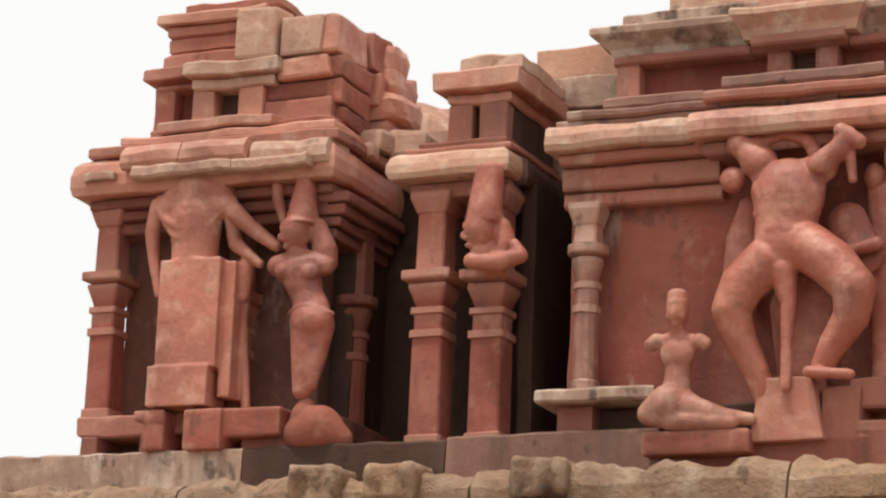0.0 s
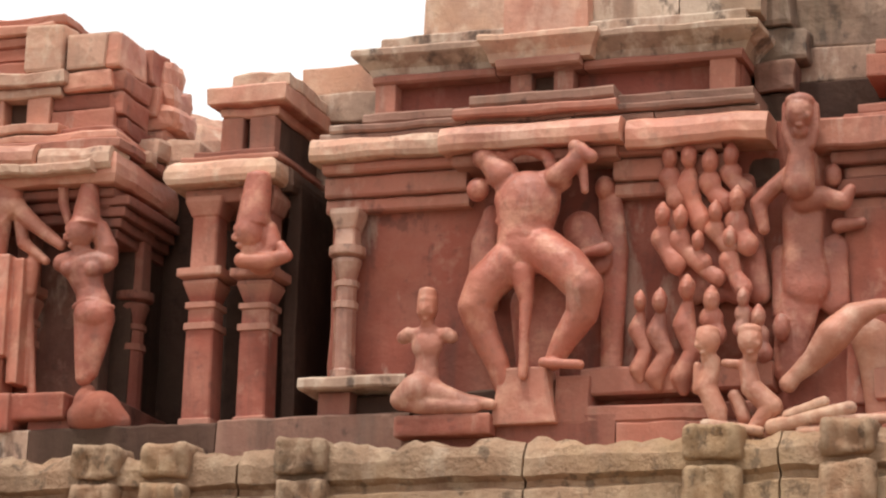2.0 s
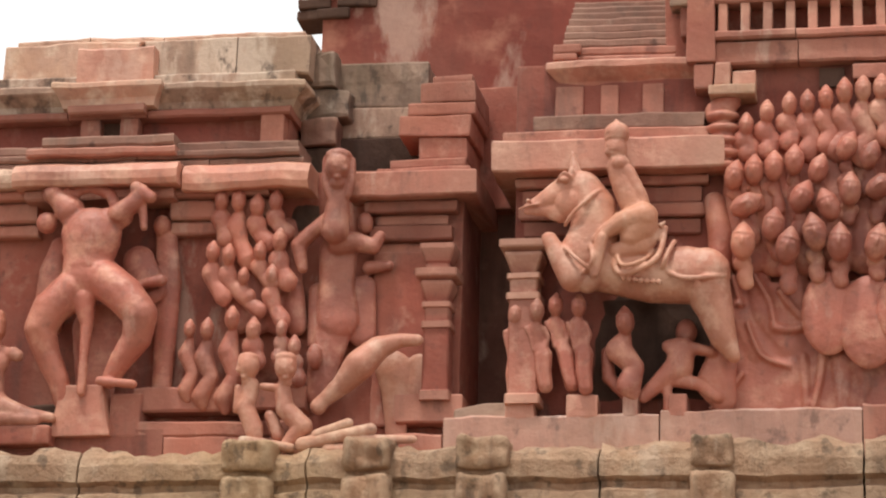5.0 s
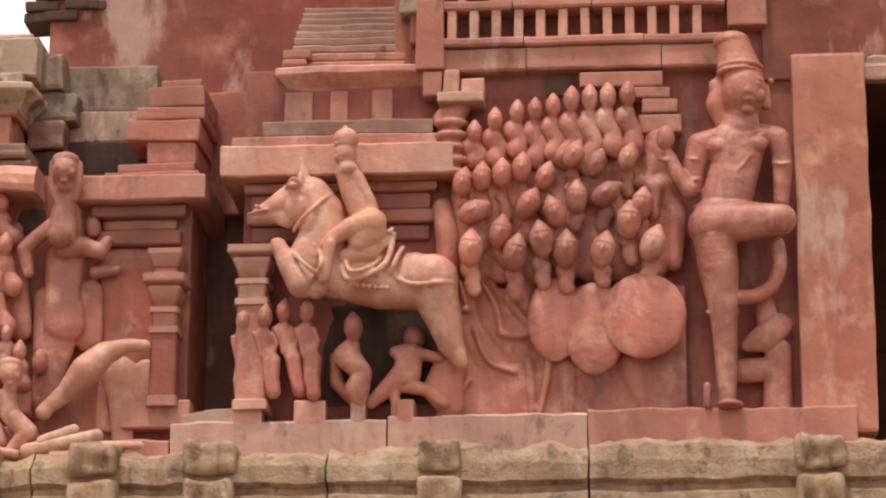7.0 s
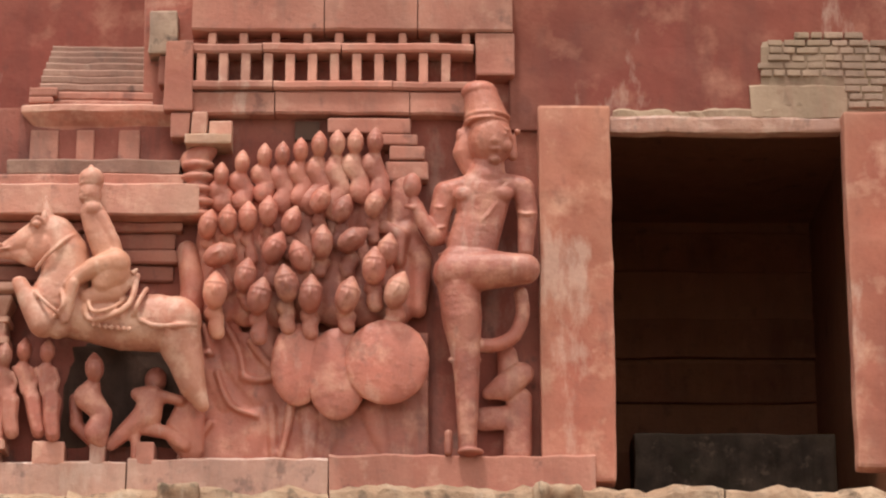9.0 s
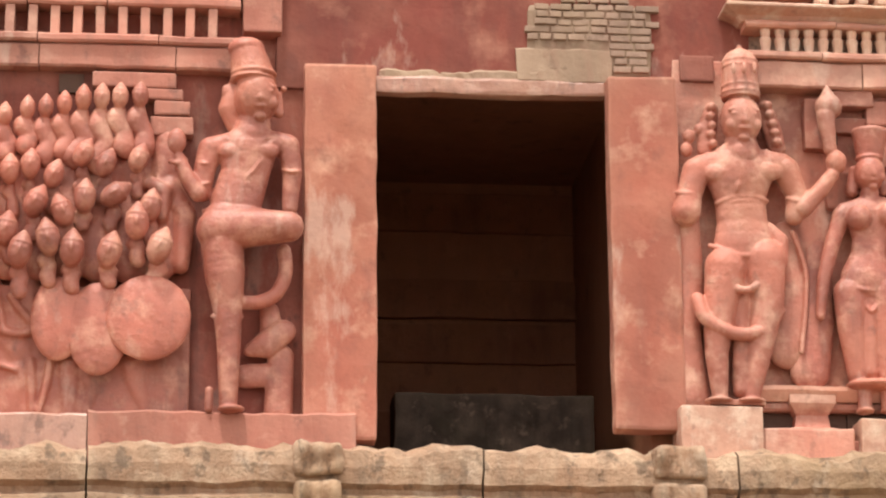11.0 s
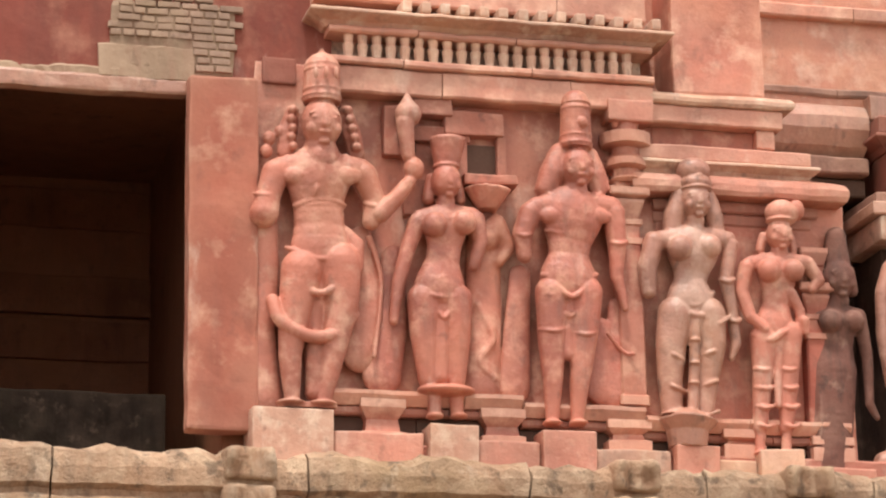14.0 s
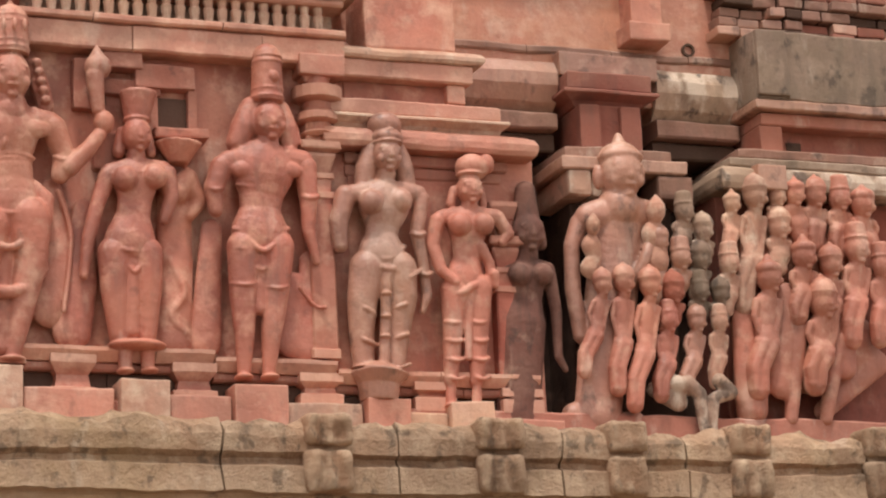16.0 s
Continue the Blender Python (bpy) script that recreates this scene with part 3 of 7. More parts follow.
part("course", block(-4.55, -3.9, 0.62, 0.86, 1.6, 2.36, worn=0.014), RED, recess)
stack = thing("block_stack", (-4.65, 0.3, 1.64), "stepped stack of bright red stone blocks on the cornice", "stone blocks")
for x0, x1, z0, z1, y in ((-4.95, -4.40, 1.64, 1.70, 0.04), (-4.88, -4.44, 1.70, 1.76, 0.08), (-4.72, -4.44, 1.76, 1.90, 0.12), (-4.84, -4.42, 1.90, 2.03, 0.1), (-4.80, -4.40, 2.03, 2.11, 0.12), (-4.73, -4.40, 2.11, 2.24, 0.12), (-4.66, -4.42, 2.24, 2.29, 0.16)):
    part("block", block(x0, x1, y, 0.6, z0, z1 - 0.004, worn=0.01), RED, stack)

# broken brick top of the tall plaster wall
top = thing("broken_wall_top", (-5.3, 1.0, 2.95), "dark broken brick edge on top of the plaster wall", "ruin")
random.seed(8)
for k in range(9):
    x = -5.55 + 0.07 * (k % 5) + random.uniform(-0.03, 0.03)
    part("brick", block(x - 0.09, x + 0.11, 0.80 + random.uniform(0, 0.05), 1.1, 2.92 + 0.07 * (k // 3), 2.985 + 0.07 * (k // 3), worn=0.012), SOOT_SHADE, top)

# ---- pavilion behind the horse ----
pav = thing("horse_pavilion", (-3.65, 0.3, 0.18), "red stone wall pavilion with a ribbed barrel roof above the horse", "pavilion", "wall pavilions")
part("cornice", tier(-4.14, -3.06, 0.7, 0.0, plain(1.60, 1.785, 0.12), worn=0.01), ROSE, pav)
for k, (z0, z1, o) in enumerate(((1.54, 1.595, 0.02), (1.44, 1.535, -0.02), (1.36, 1.435, 0.0), (1.26, 1.355, -0.03))):
    part("architrave_band", tier(-4.12, -3.06, 0.7, 0.02, plain(z0, z1, o)), RED if k % 2 == 0 else DEEP, pav)
part("roof_slab", tier(-4.13, -3.1, 0.7, 0.0, plain(1.785, 1.855, 0.07), worn=0.01), RED, pav)
part("roof_slab", tier(-3.99, -3.1, 0.7, 0.0, plain(1.86, 1.955, 0.04), worn=0.012), SMOKED_SHADED, pav)
part("upper_wall", block(-3.86, -3.1, 0.16, 0.7, 1.95, 2.2), DEEP, pav)
for a, b in ((-3.92, -3.76), (-3.66, -3.56), (-3.42, -3.3)):
    part("upper_pillar", block(a, b, 0.06, 0.3, 1.96, 2.16), RED, pav)
# shade of the small opening, painted as a black block
part("niche", block(-3.56, -3.42, 0.15, 0.3, 2.02, 2.11, worn=0, bevel=0), SOOT_SHADE, pav)
part("upper_cornice", tier(-3.88, -3.15, 0.7, 0.1, flare(2.13, 2.30, 0.0, 0.09), worn=0.01), ROSE, pav)
part("roof_block", block(-3.94, -3.8, 0.05, 0.4, 2.32, 2.36), RED, pav)
part("roof_block", block(-3.94, -3.78, 0.06, 0.4, 2.365, 2.42), RED, pav)
for k in range(9):
    y = 0.10 + 0.012 * k + 0.004 * k * k
    part("roof_rib", run(-3.90 + 0.004 * k, -3.24, flat(0.8, y, 2.30 + 0.058 * k, 2.354 + 0.058 * k), worn=0.008), SMOKED_SHADED if k > 1 else RED, pav)
part("end_block", block(-3.26, -3.10, 0.0, 0.5, 2.60, 2.86, worn=0.01), GREY, pav)
part("end_block", block(-3.20, -3.11, 0.02, 0.5, 2.42, 2.6, worn=0.01), DEEP, pav)
pilaster(pav, -4.06, -0.04, 0.26, 1.2, 0.17, 1.19, ROSE)
# raised black panel in place of a deeper, shaded cavity
part("hollow", block(-3.695, -3.038, 0.066, 0.2, 0.308, 0.934, bevel=0.04, worn=0.02, cell=0.05), SOOT_SHADE, pav, "black panel painted as the shade under the horse")
part("broken_foot", block(-4.45, -4.1, -0.06, 0.4, 0.18, 0.27, worn=0.015, turn=-6), GREY, pav)
for k, (a, b) in enumerate(((-4.16, -4.0), (-3.82, -3.64), (-3.5, -3.42), (-3.25, -3.15))):
    part("foot_block", block(a, b, -0.1, 0.2, 0.18, 0.31, worn=0.01), ROSE if k < 2 else RED, pav)


# ---- pillared balconies ----
def balcony(x0, x1, y, zs, count, mats, label, rounded):
    """A blind balcony: lower beam, rail, a row of small pillars, upper rail and a heavy slab above."""
    b = thing("balcony", ((x0 + x1) / 2, 0.2, zs[0]), label, "balcony", "blind balconies")
    course("lower_beam", x0, x1, flat(0.4, y, zs[0], zs[1]), mats[0], b, worn=0.007)
    course("rail", x0, x1, flat(0.4, y - 0.03, zs[1] + 0.004, zs[2]), mats[0], b, worn=0.006)
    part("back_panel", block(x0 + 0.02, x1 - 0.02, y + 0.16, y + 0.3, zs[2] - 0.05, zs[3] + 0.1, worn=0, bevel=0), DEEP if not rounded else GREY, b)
    wide = (x1 - x0 - 0.2) / count
    for k in range(count):
        cx = x0 + 0.1 + wide * (k + 0.5)
        if rounded:
            part("pillar", turned(cx, y + 0.04, [(0.030, zs[2]), (0.026, zs[2] + 0.03), (0.034, zs[2] + 0.09), (0.024, zs[3] - 0.05), (0.032, zs[3])], worn=0.004, sides=8), mats[1], b)
        else:
            part("pillar", block(cx - 0.026, cx + 0.026, y, y + 0.1, zs[2], zs[3], worn=0.004, bevel=0.008), mats[1], b)
    course("upper_rail", x0 + 0.02, x1, flat(0.4, y - 0.02, zs[3], zs[4]), mats[0], b, worn=0.007)
    return b


bal = balcony(-3.12, -1.40, -0.02, (2.23, 2.37, 2.425, 2.60, 2.655), 12, (RED, ROSE), "red stone blind balcony with a row of square pillars", False)
for k in range(9):
    x = -2.9 + 0.182 * k
    part("stub", block(x - 0.024, x + 0.024, 0.0, 0.12, 2.655, 2.735, worn=0.004), ROSE, bal)
course("top_slab", -3.02, -1.18, flat(0.5, -0.03, 2.735, 3.05), RED, bal, worn=0.008)
part("end_post", block(-1.39, -1.17, -0.02, 0.3, 2.47, 2.73), RED, bal)
part("end_post", block(-3.16, -3.0, -0.06, 0.3, 2.24, 2.66, worn=0.008), RED, bal)
part("hanging_block", block(-3.0, -2.91, -0.07, 0.2, 2.09, 2.23), ROSE, bal)
part("hanging_block", block(-2.9, -2.77, -0.05, 0.2, 2.09, 2.18), ROSE, bal)
part("hanging_block", block(-3.12, -3.01, -0.05, 0.2, 2.08, 2.23), RED, bal)
part("bracket_plate", block(-3.03, -2.77, -0.12, 0.2, 2.02, 2.08), PALE, bal)
# black block painted as a shaded hole below the beam
part("niche", block(-2.42, -2.28, 0.05, 0.2, 2.10, 2.21, worn=0, bevel=0), SOOT_SHADE, bal)
for a, b, c, d in ((-2.23, -1.76, 2.12, 2.21), (-2.0, -1.72, 2.05, 2.115), (-1.88, -1.68, 1.96, 2.045), (-1.9, -1.66, 1.84, 1.95)):
    part("back_block", block(a, b, -0.02, 0.2, c, d), RED, bal)

bal = balcony(1.48, 3.47, -0.08, (2.20, 2.36, 2.41, 2.56, 2.60), 21, (ROSE, PALE), "bright rose stone blind balcony with a close row of small pillars", True)
part("top_slab", tier(1.5, 3.46, 0.5, -0.05, flare(2.60, 2.68, 0.02, 0.13), worn=0.008), PALE, bal)
for k in range(14):
    x = 1.95 + 0.118 * k
    part("dentil", block(x - 0.03, x + 0.03, -0.16, 0.0, 2.69, 2.76, worn=0.006, bevel=0.014), PALE, bal)
course("top_slab", 1.42, 3.45, flat(0.5, -0.06, 2.765, 3.1), ROSE, bal, worn=0.008)

# ---- east upper parts ----
tower = thing("pilaster_tower", (3.95, 0.2, 1.7), "bright rose stone pilaster with broad stepped mouldings", "pilaster")
part("shaft", block(3.62, 4.2, -0.04, 0.5, 2.34, 3.3, bevel=0.02), ROSE, tower)
part("torus", tier(3.55, 4.27, 0.5, 0.02, bulge(2.265, 2.345, 0.1)), PALE, tower)
part("neck", tier(3.52, 4.25, 0.5, 0.0, plain(2.15, 2.265, 0.05)), ROSE, tower)
part("neck", block(4.14, 4.26, -0.02, 0.3, 2.03, 2.15), ROSE, tower)
part("neck", block(3.5, 4.2, 0.05, 0.4, 2.0, 2.15), RED, tower)
part("moulding", tier(3.44, 4.4, 0.6, 0.0, plain(1.915, 2.01, 0.06)), ROSE, tower)
part("moulding", tier(3.44, 4.42, 0.6, 0.0, flare(1.83, 1.913, 0.03, 0.09)), PALE, tower)
part("eave", tier(3.44, 4.56, 0.6, 0.02, bulge(1.70, 1.83, 0.12), worn=0.012), ROSE, tower)
for k in range(4):
    part("bracket_band", tier(3.5, 4.50 - 0.04 * k, 0.6, 0.04 + 0.02 * k, plain(1.63 - 0.075 * k, 1.70 - 0.075 * k, 0.02)), RED, tower)
part("wall_chip", block(4.36, 4.56, -0.02, 0.3, 1.22, 1.42), ROSE, tower)
pilaster(tower, 4.45, 0.03, 0.30, 1.42, 0.14, 1.20, RED)

col = thing("wall_column", (3.31, 0.0, 0.4), "rose stone half column with turned rings and a flat abacus", "column")
pilaster(col, 3.30, 0.03, 0.42, 2.2, 0.155, 1.72, ROSE)
part("ringed_neck", turned(3.31, 0.0, [(0.085, 1.76), (0.11, 1.78), (0.085, 1.80), (0.085, 1.84), (0.125, 1.86), (0.125, 1.90), (0.09, 1.93), (0.09, 1.97), (0.15, 1.99), (0.155, 2.06), (0.08, 2.07), (0.08, 2.14)], sides=18), ROSE, col)
part("abacus", block(3.18, 3.46, -0.10, 0.2, 2.13, 2.26), ROSE, col)

shrine = thing("shrine_relief", (2.2, 0.0, 1.7), "small red shrine carved in relief with niches painted black", "carving")
for a, b, c, d, y in ((1.84, 2.0, 1.85, 2.16, -0.02), (2.0, 2.24, 2.1, 2.2, -0.05), (2.2, 2.56, 2.0, 2.14, -0.03), (2.02, 2.36, 1.96, 2.05, 0.0), (2.24, 2.34, 1.75, 2.0, 0.0), (2.52, 2.58, 1.75, 2.0, 0.0), (2.3, 2.62, 1.69, 1.75, -0.08), (1.95, 2.3, 1.5, 1.72, 0.0)):
    part("relief_block", block(a, b, y, 0.2, c, d, worn=0.01), RED, shrine)
# both niches are flat black blocks coloured as shade
part("niche", block(2.34, 2.52, 0.04, 0.2, 1.76, 1.96, worn=0, bevel=0), SOOT_SHADE, shrine)
part("niche", block(2.0, 2.04, 0.04, 0.2, 1.9, 2.05, worn=0, bevel=0), SOOT_SHADE, shrine)

dark = thing("dark_pavilion", (5.3, 0.4, 1.4), "soot-streaked brown pavilion top with stepped slabs", "pavilion", "wall pavilions")
part("cap", tier(5.05, 5.5, 0.6, 0.16, flare(2.13, 2.22, 0.0, 0.1) + plain(2.225, 2.34, 0.06)), DEEP, dark)
part("neck", block(5.08, 5.46, 0.14, 0.6, 1.82, 2.14), DEEP, dark)
part("pillar", block(5.06, 5.2, 0.1, 0.4, 1.84, 2.13), DEEP, dark)
part("pillar", block(5.34, 5.48, 0.1, 0.4, 1.84, 2.13), DEEP, dark)
part("slab", tier(4.98, 5.56, 0.6, 0.1, plain(1.75, 1.83, 0.07), worn=0.01), SMOKED_SHADED, dark)
part("slab", tier(4.96, 5.6, 0.6, 0.06, plain(1.66, 1.745, 0.1), worn=0.01), BROWN, dark)
for a, b, m in ((4.90, 5.06, PALE), (5.06, 5.14, GREY), (5.5, 5.74, SMOKED_SHADED)):
    part("eave_stone", block(a, b, -0.03, 0.5, 1.50, 1.66, worn=0.01, bevel=0.03), m, dark)
# black colour paints the shade behind the giant
part("side_wall", block(4.98, 5.66, 0.16, 0.62, 0.1, 1.5), SOOT_SHADE, dark)

drum = thing("barrel_moulding", (5.2, 0.4, 2.1), "stained rounded moulding streaked black by rain", "moulding")
for a, b, m in ((4.34, 4.98, BROWN), (5.66, 6.24, GREY)):
    part("round_stone", run(a, b, [(0.7, 2.5), (0.36, 2.48), (0.27, 2.44), (0.22, 2.36), (0.22, 2.28), (0.27, 2.18), (0.34, 2.12), (0.7, 2.12)], worn=0.01), m, drum)
    course("band", a, b, flat(0.7, 0.26, 2.0, 2.11), SMOKED_SHADED, drum, worn=0.01)
    course("band", a, b, flat(0.7, 0.34, 1.88, 1.99), SOOT_SHADE, drum, worn=0.01)
course("back_course", 4.3, 6.5, flat(0.7, 0.28, 2.505, 2.56), SMOKED_SHADED, drum, worn=0.012)
part("panel_stone", block(4.985, 5.655, 0.20, 0.7, 2.345, 2.50, worn=0.01), BROWN, drum)
hang = thing("hanging_pier", (5.58, 0.2, 2.6), "rose stone pier end hanging below the upper wall", "pier")
part("pier", block(5.47, 5.68, 0.12, 0.5, 2.66, 3.6), ROSE, hang)
part("pier_foot", block(5.44, 5.72, 0.09, 0.5, 2.58, 2.70), ROSE, hang)
course("wall_band", 4.3, 5.46, flat(0.5, 0.24, 3.0, 3.09), ROSE, hang)
ring = thing("iron_ring", (5.93, 0.28, 2.6), "small dark iron ring fixed to the wall", "ring")
bm = bmesh.new()
bmesh.ops.create_cone(bm, segments=16, radius1=0.045, radius2=0.045, depth=0.02)
bmesh.ops.rotate(bm, verts=bm.verts, cent=(0, 0, 0), matrix=Matrix.Rotation(radians(90), 3, "X"))
bmesh.ops.solidify(bm, geom=bm.faces, thickness=0.014)
bmesh.ops.translate(bm, verts=bm.verts, vec=(5.93, 0.285, 2.6))
part("ring", bm, SOOT_SHADE, ring)

east = thing("east_pavilion", (7.3, 0.3, 1.6), "grey-green stained pavilion with stepped slabs", "pavilion", "wall pavilions")
part("parapet", tier(6.28, 9.2, 0.6, 0.02, plain(2.20, 2.66, 0.05), worn=0.014), LICHEN, east)
part("parapet_stone", block(6.24, 6.46, -0.06, 0.2, 2.22, 2.66, worn=0.01), LICHEN, east)
part("cornice", tier(6.3, 9.2, 0.6, 0.04, plain(2.13, 2.195, 0.09)), BROWN, east)
part("upper_band", tier(6.32, 9.2, 0.6, 0.06, plain(2.04, 2.125, 0.05)), RED, east)
part("upper_wall", block(6.3, 9.2, 0.14, 0.6, 1.8, 2.05), RED, east)
part("upper_pillar", block(6.26, 6.42, 0.02, 0.3, 1.86, 2.04), RED, east)
# black block that paints the small hole's shade
part("niche", block(6.5, 6.6, 0.125, 0.3, 1.92, 1.97, worn=0, bevel=0), SOOT_SHADE, east)
part("slab", tier(6.1, 9.2, 0.6, 0.0, plain(1.80, 1.865, 0.03), worn=0.01), SMOKED_SHADED, east)
part("slab", tier(6.05, 9.2, 0.6, 0.0, plain(1.735, 1.795, 0.06), worn=0.01), LICHEN, east)
part("cornice", tier(6.02, 9.2, 0.6, 0.02, bulge(1.58, 1.73, 0.12), worn=0.01), GREY, east)
part("cornice_stone", block(6.14, 6.34, -0.14, 0.2, 1.57, 1.74, worn=0.01), BROWN, east)
bricks = thing("exposed_brickwork", (6.8, 0.2, 2.66), "dark broken courses of exposed old brick", "brickwork")
random.seed(3)
for row in range(5):
    x = 6.05 + random.uniform(0, 0.1)
    while x < 8.2:
        w = random.uniform(0.12, 0.22)
        part("brick", block(x, x + w - 0.014, 0.12 + random.uniform(-0.03, 0.06), 0.4, 2.67 + 0.072 * row, 2.73 + 0.072 * row, worn=0.01, bevel=0.01), random.choice((SMOKED_SHADED, DEEP, SMOKED_SHADED, SOOT_SHADE, BROWN)), bricks)
        x += w

# brick patch and bare plaster over the doorway
patch = thing("wall_patch", (0.6, 0.05, 2.3), "patch of bare thin bricks where the plaster fell off", "brick patch")
part("mortar_bed", block(0.24, 0.98, 0.04, 0.2, 2.27, 2.72, bevel=0.06, worn=0.012), CREAM, patch)
course("lime_plaster", 0.18, 0.74, flat(0.3, 0.036, 2.23, 2.44), CREAM, patch, worn=0.012, cell=0.05)
random.seed(11)
for row in range(10):
    z = 2.30 + 0.047 * row
    x = (0.72 if z < 2.45 else 0.22 + 0.02 * abs(row - 5)) + random.uniform(0, 0.05)
    while x < 0.95 - 0.012 * max(0, row - 6) ** 2:
        w = random.uniform(0.07, 0.15)
        if not (z > 2.68 and (x < 0.36 or x > 0.82)):
            part("brick", block(x, x + w - 0.012, 0.022 + random.uniform(0, 0.01), 0.12, z, z + 0.036, worn=0.004, bevel=0.006), BRICK, patch)
        x += w
course("bare_band", -0.62, 0.3, flat(0.3, 0.046, 2.22, 2.29), CREAM, patch, worn=0.022, cell=0.04)
part("niche", block(1.13, 1.33, 0.03, 0.2, 2.26, 2.42, worn=0.003), DEEP, patch)

# ---- corbel heads on the ledge ----
random.seed(5)
for x in (-8.84, -8.44, -7.68, -5.53, -4.86, -4.23, -2.99, -0.97, 0.98, 3.17, 4.21, 5.0, 5.81, 6.7):
    c = thing("ledge_corbel", (x, -0.4, -0.05), "worn granite corbel carved as a lumpy face", "corbel", "ledge corbels")
    w = random.uniform(0.115, 0.145)
    for name, z0, z1 in (("upper_stone", -0.16, 0.02), ("lower_stone", -0.42, -0.19)):
        bm = block(x - w, x + w, -0.44, -0.2, z0, z1, bevel=0.03, worn=0.016, cell=0.025)
        for v in bm.verts:
            if v.co.y < -0.36:
                v.co.y -= 0.012 * math.cos(9 * (v.co.x - x) / w) + 0.012 * math.cos(5.4 * abs(v.co.x - x) / w + 16 * (v.co.z - z0)) + 0.03 * noise.noise(v.co * 14)
        part(name, bm, GRANITE, c, smooth=True)

# ---- loose base stones under the eastern figures ----
for x0, x1, z1, y in ((1.03, 1.5, 0.30, -0.17), (1.5, 2.02, 0.19, -0.12), (2.04, 2.33, 0.24, -0.17), (2.33, 2.7, 0.17, -0.12), (2.7, 3.02, 0.23, -0.17), (3.02, 3.48, 0.14, -0.12), (3.49, 3.76, 0.17, -0.18), (3.76, 4.0, 0.10, -0.12), (4.0, 4.28, 0.16, -0.18), (4.3, 4.75, 0.08, -0.12)):
    s = thing("base_stone", ((x0 + x1) / 2, y, -0.02), "pale rose base stone set on the ledge", "base stone", "base stones")
    part("stone", block(x0 + 0.004, x1 - 0.004, y, 0.1, -0.05, z1, worn=0.01), random.choice((ROSE, PALE, PALE)), s)
# moulded pedestal rail; the shade behind its feet is a painted black strip
rail = thing("pedestal_rail", (2.5, -0.02, 0.14), "moulded red pedestal rail with shade painted black below", "moulding")
for a, b in ((1.5, 2.62), (2.62, 3.35), (3.35, 4.62)):
    dz = -0.10 * (a + b - 4.1) / 4.4
    course("rail", a, b, splay(0.2, -0.09, -0.05, 0.36 + dz, 0.44 + dz), ROSE, rail)
    course("rail", a, b, flat(0.2, -0.03, 0.31 + dz, 0.36 + dz), RED, rail)
    course("shadow_gap", a, b, flat(0.2, 0.03, 0.12, 0.31 + dz), SOOT_SHADE, rail, worn=0)
for x in (1.8, 2.5, 3.25, 3.95, 4.5):
    dz = -0.10 * (x - 2.05) / 2.2
    part("rail_foot", tier(x - 0.1, x + 0.1, 0.2, -0.05, [(0.03, 0.12), (0.03, 0.2), (0.0, 0.21), (-0.01, 0.27 + dz / 2), (0.03, 0.33 + dz), (0.03, 0.38 + dz)], worn=0.005), ROSE, rail)


# ---- carved figures: each is one plain stone mesh ----
def template(maker, **options):
    bm = bmesh.new()
    maker(bm, **options)
    shape = np.array([v.co[:] for v in bm.verts]), [[v.index for v in f.verts] for f in bm.faces]
    bm.free()
    return shape


SMALL_BALL = template(bmesh.ops.create_icosphere, subdivisions=2, radius=1.0)
LARGE_BALL = template(bmesh.ops.create_icosphere, subdivisions=3, radius=1.0)
BOX = template(bmesh.ops.create_cube, size=1.0)


PITS = bpy.data.textures.new("pitted_stone", "CLOUDS")
PITS.noise_scale, PITS.noise_depth = 0.045, 2


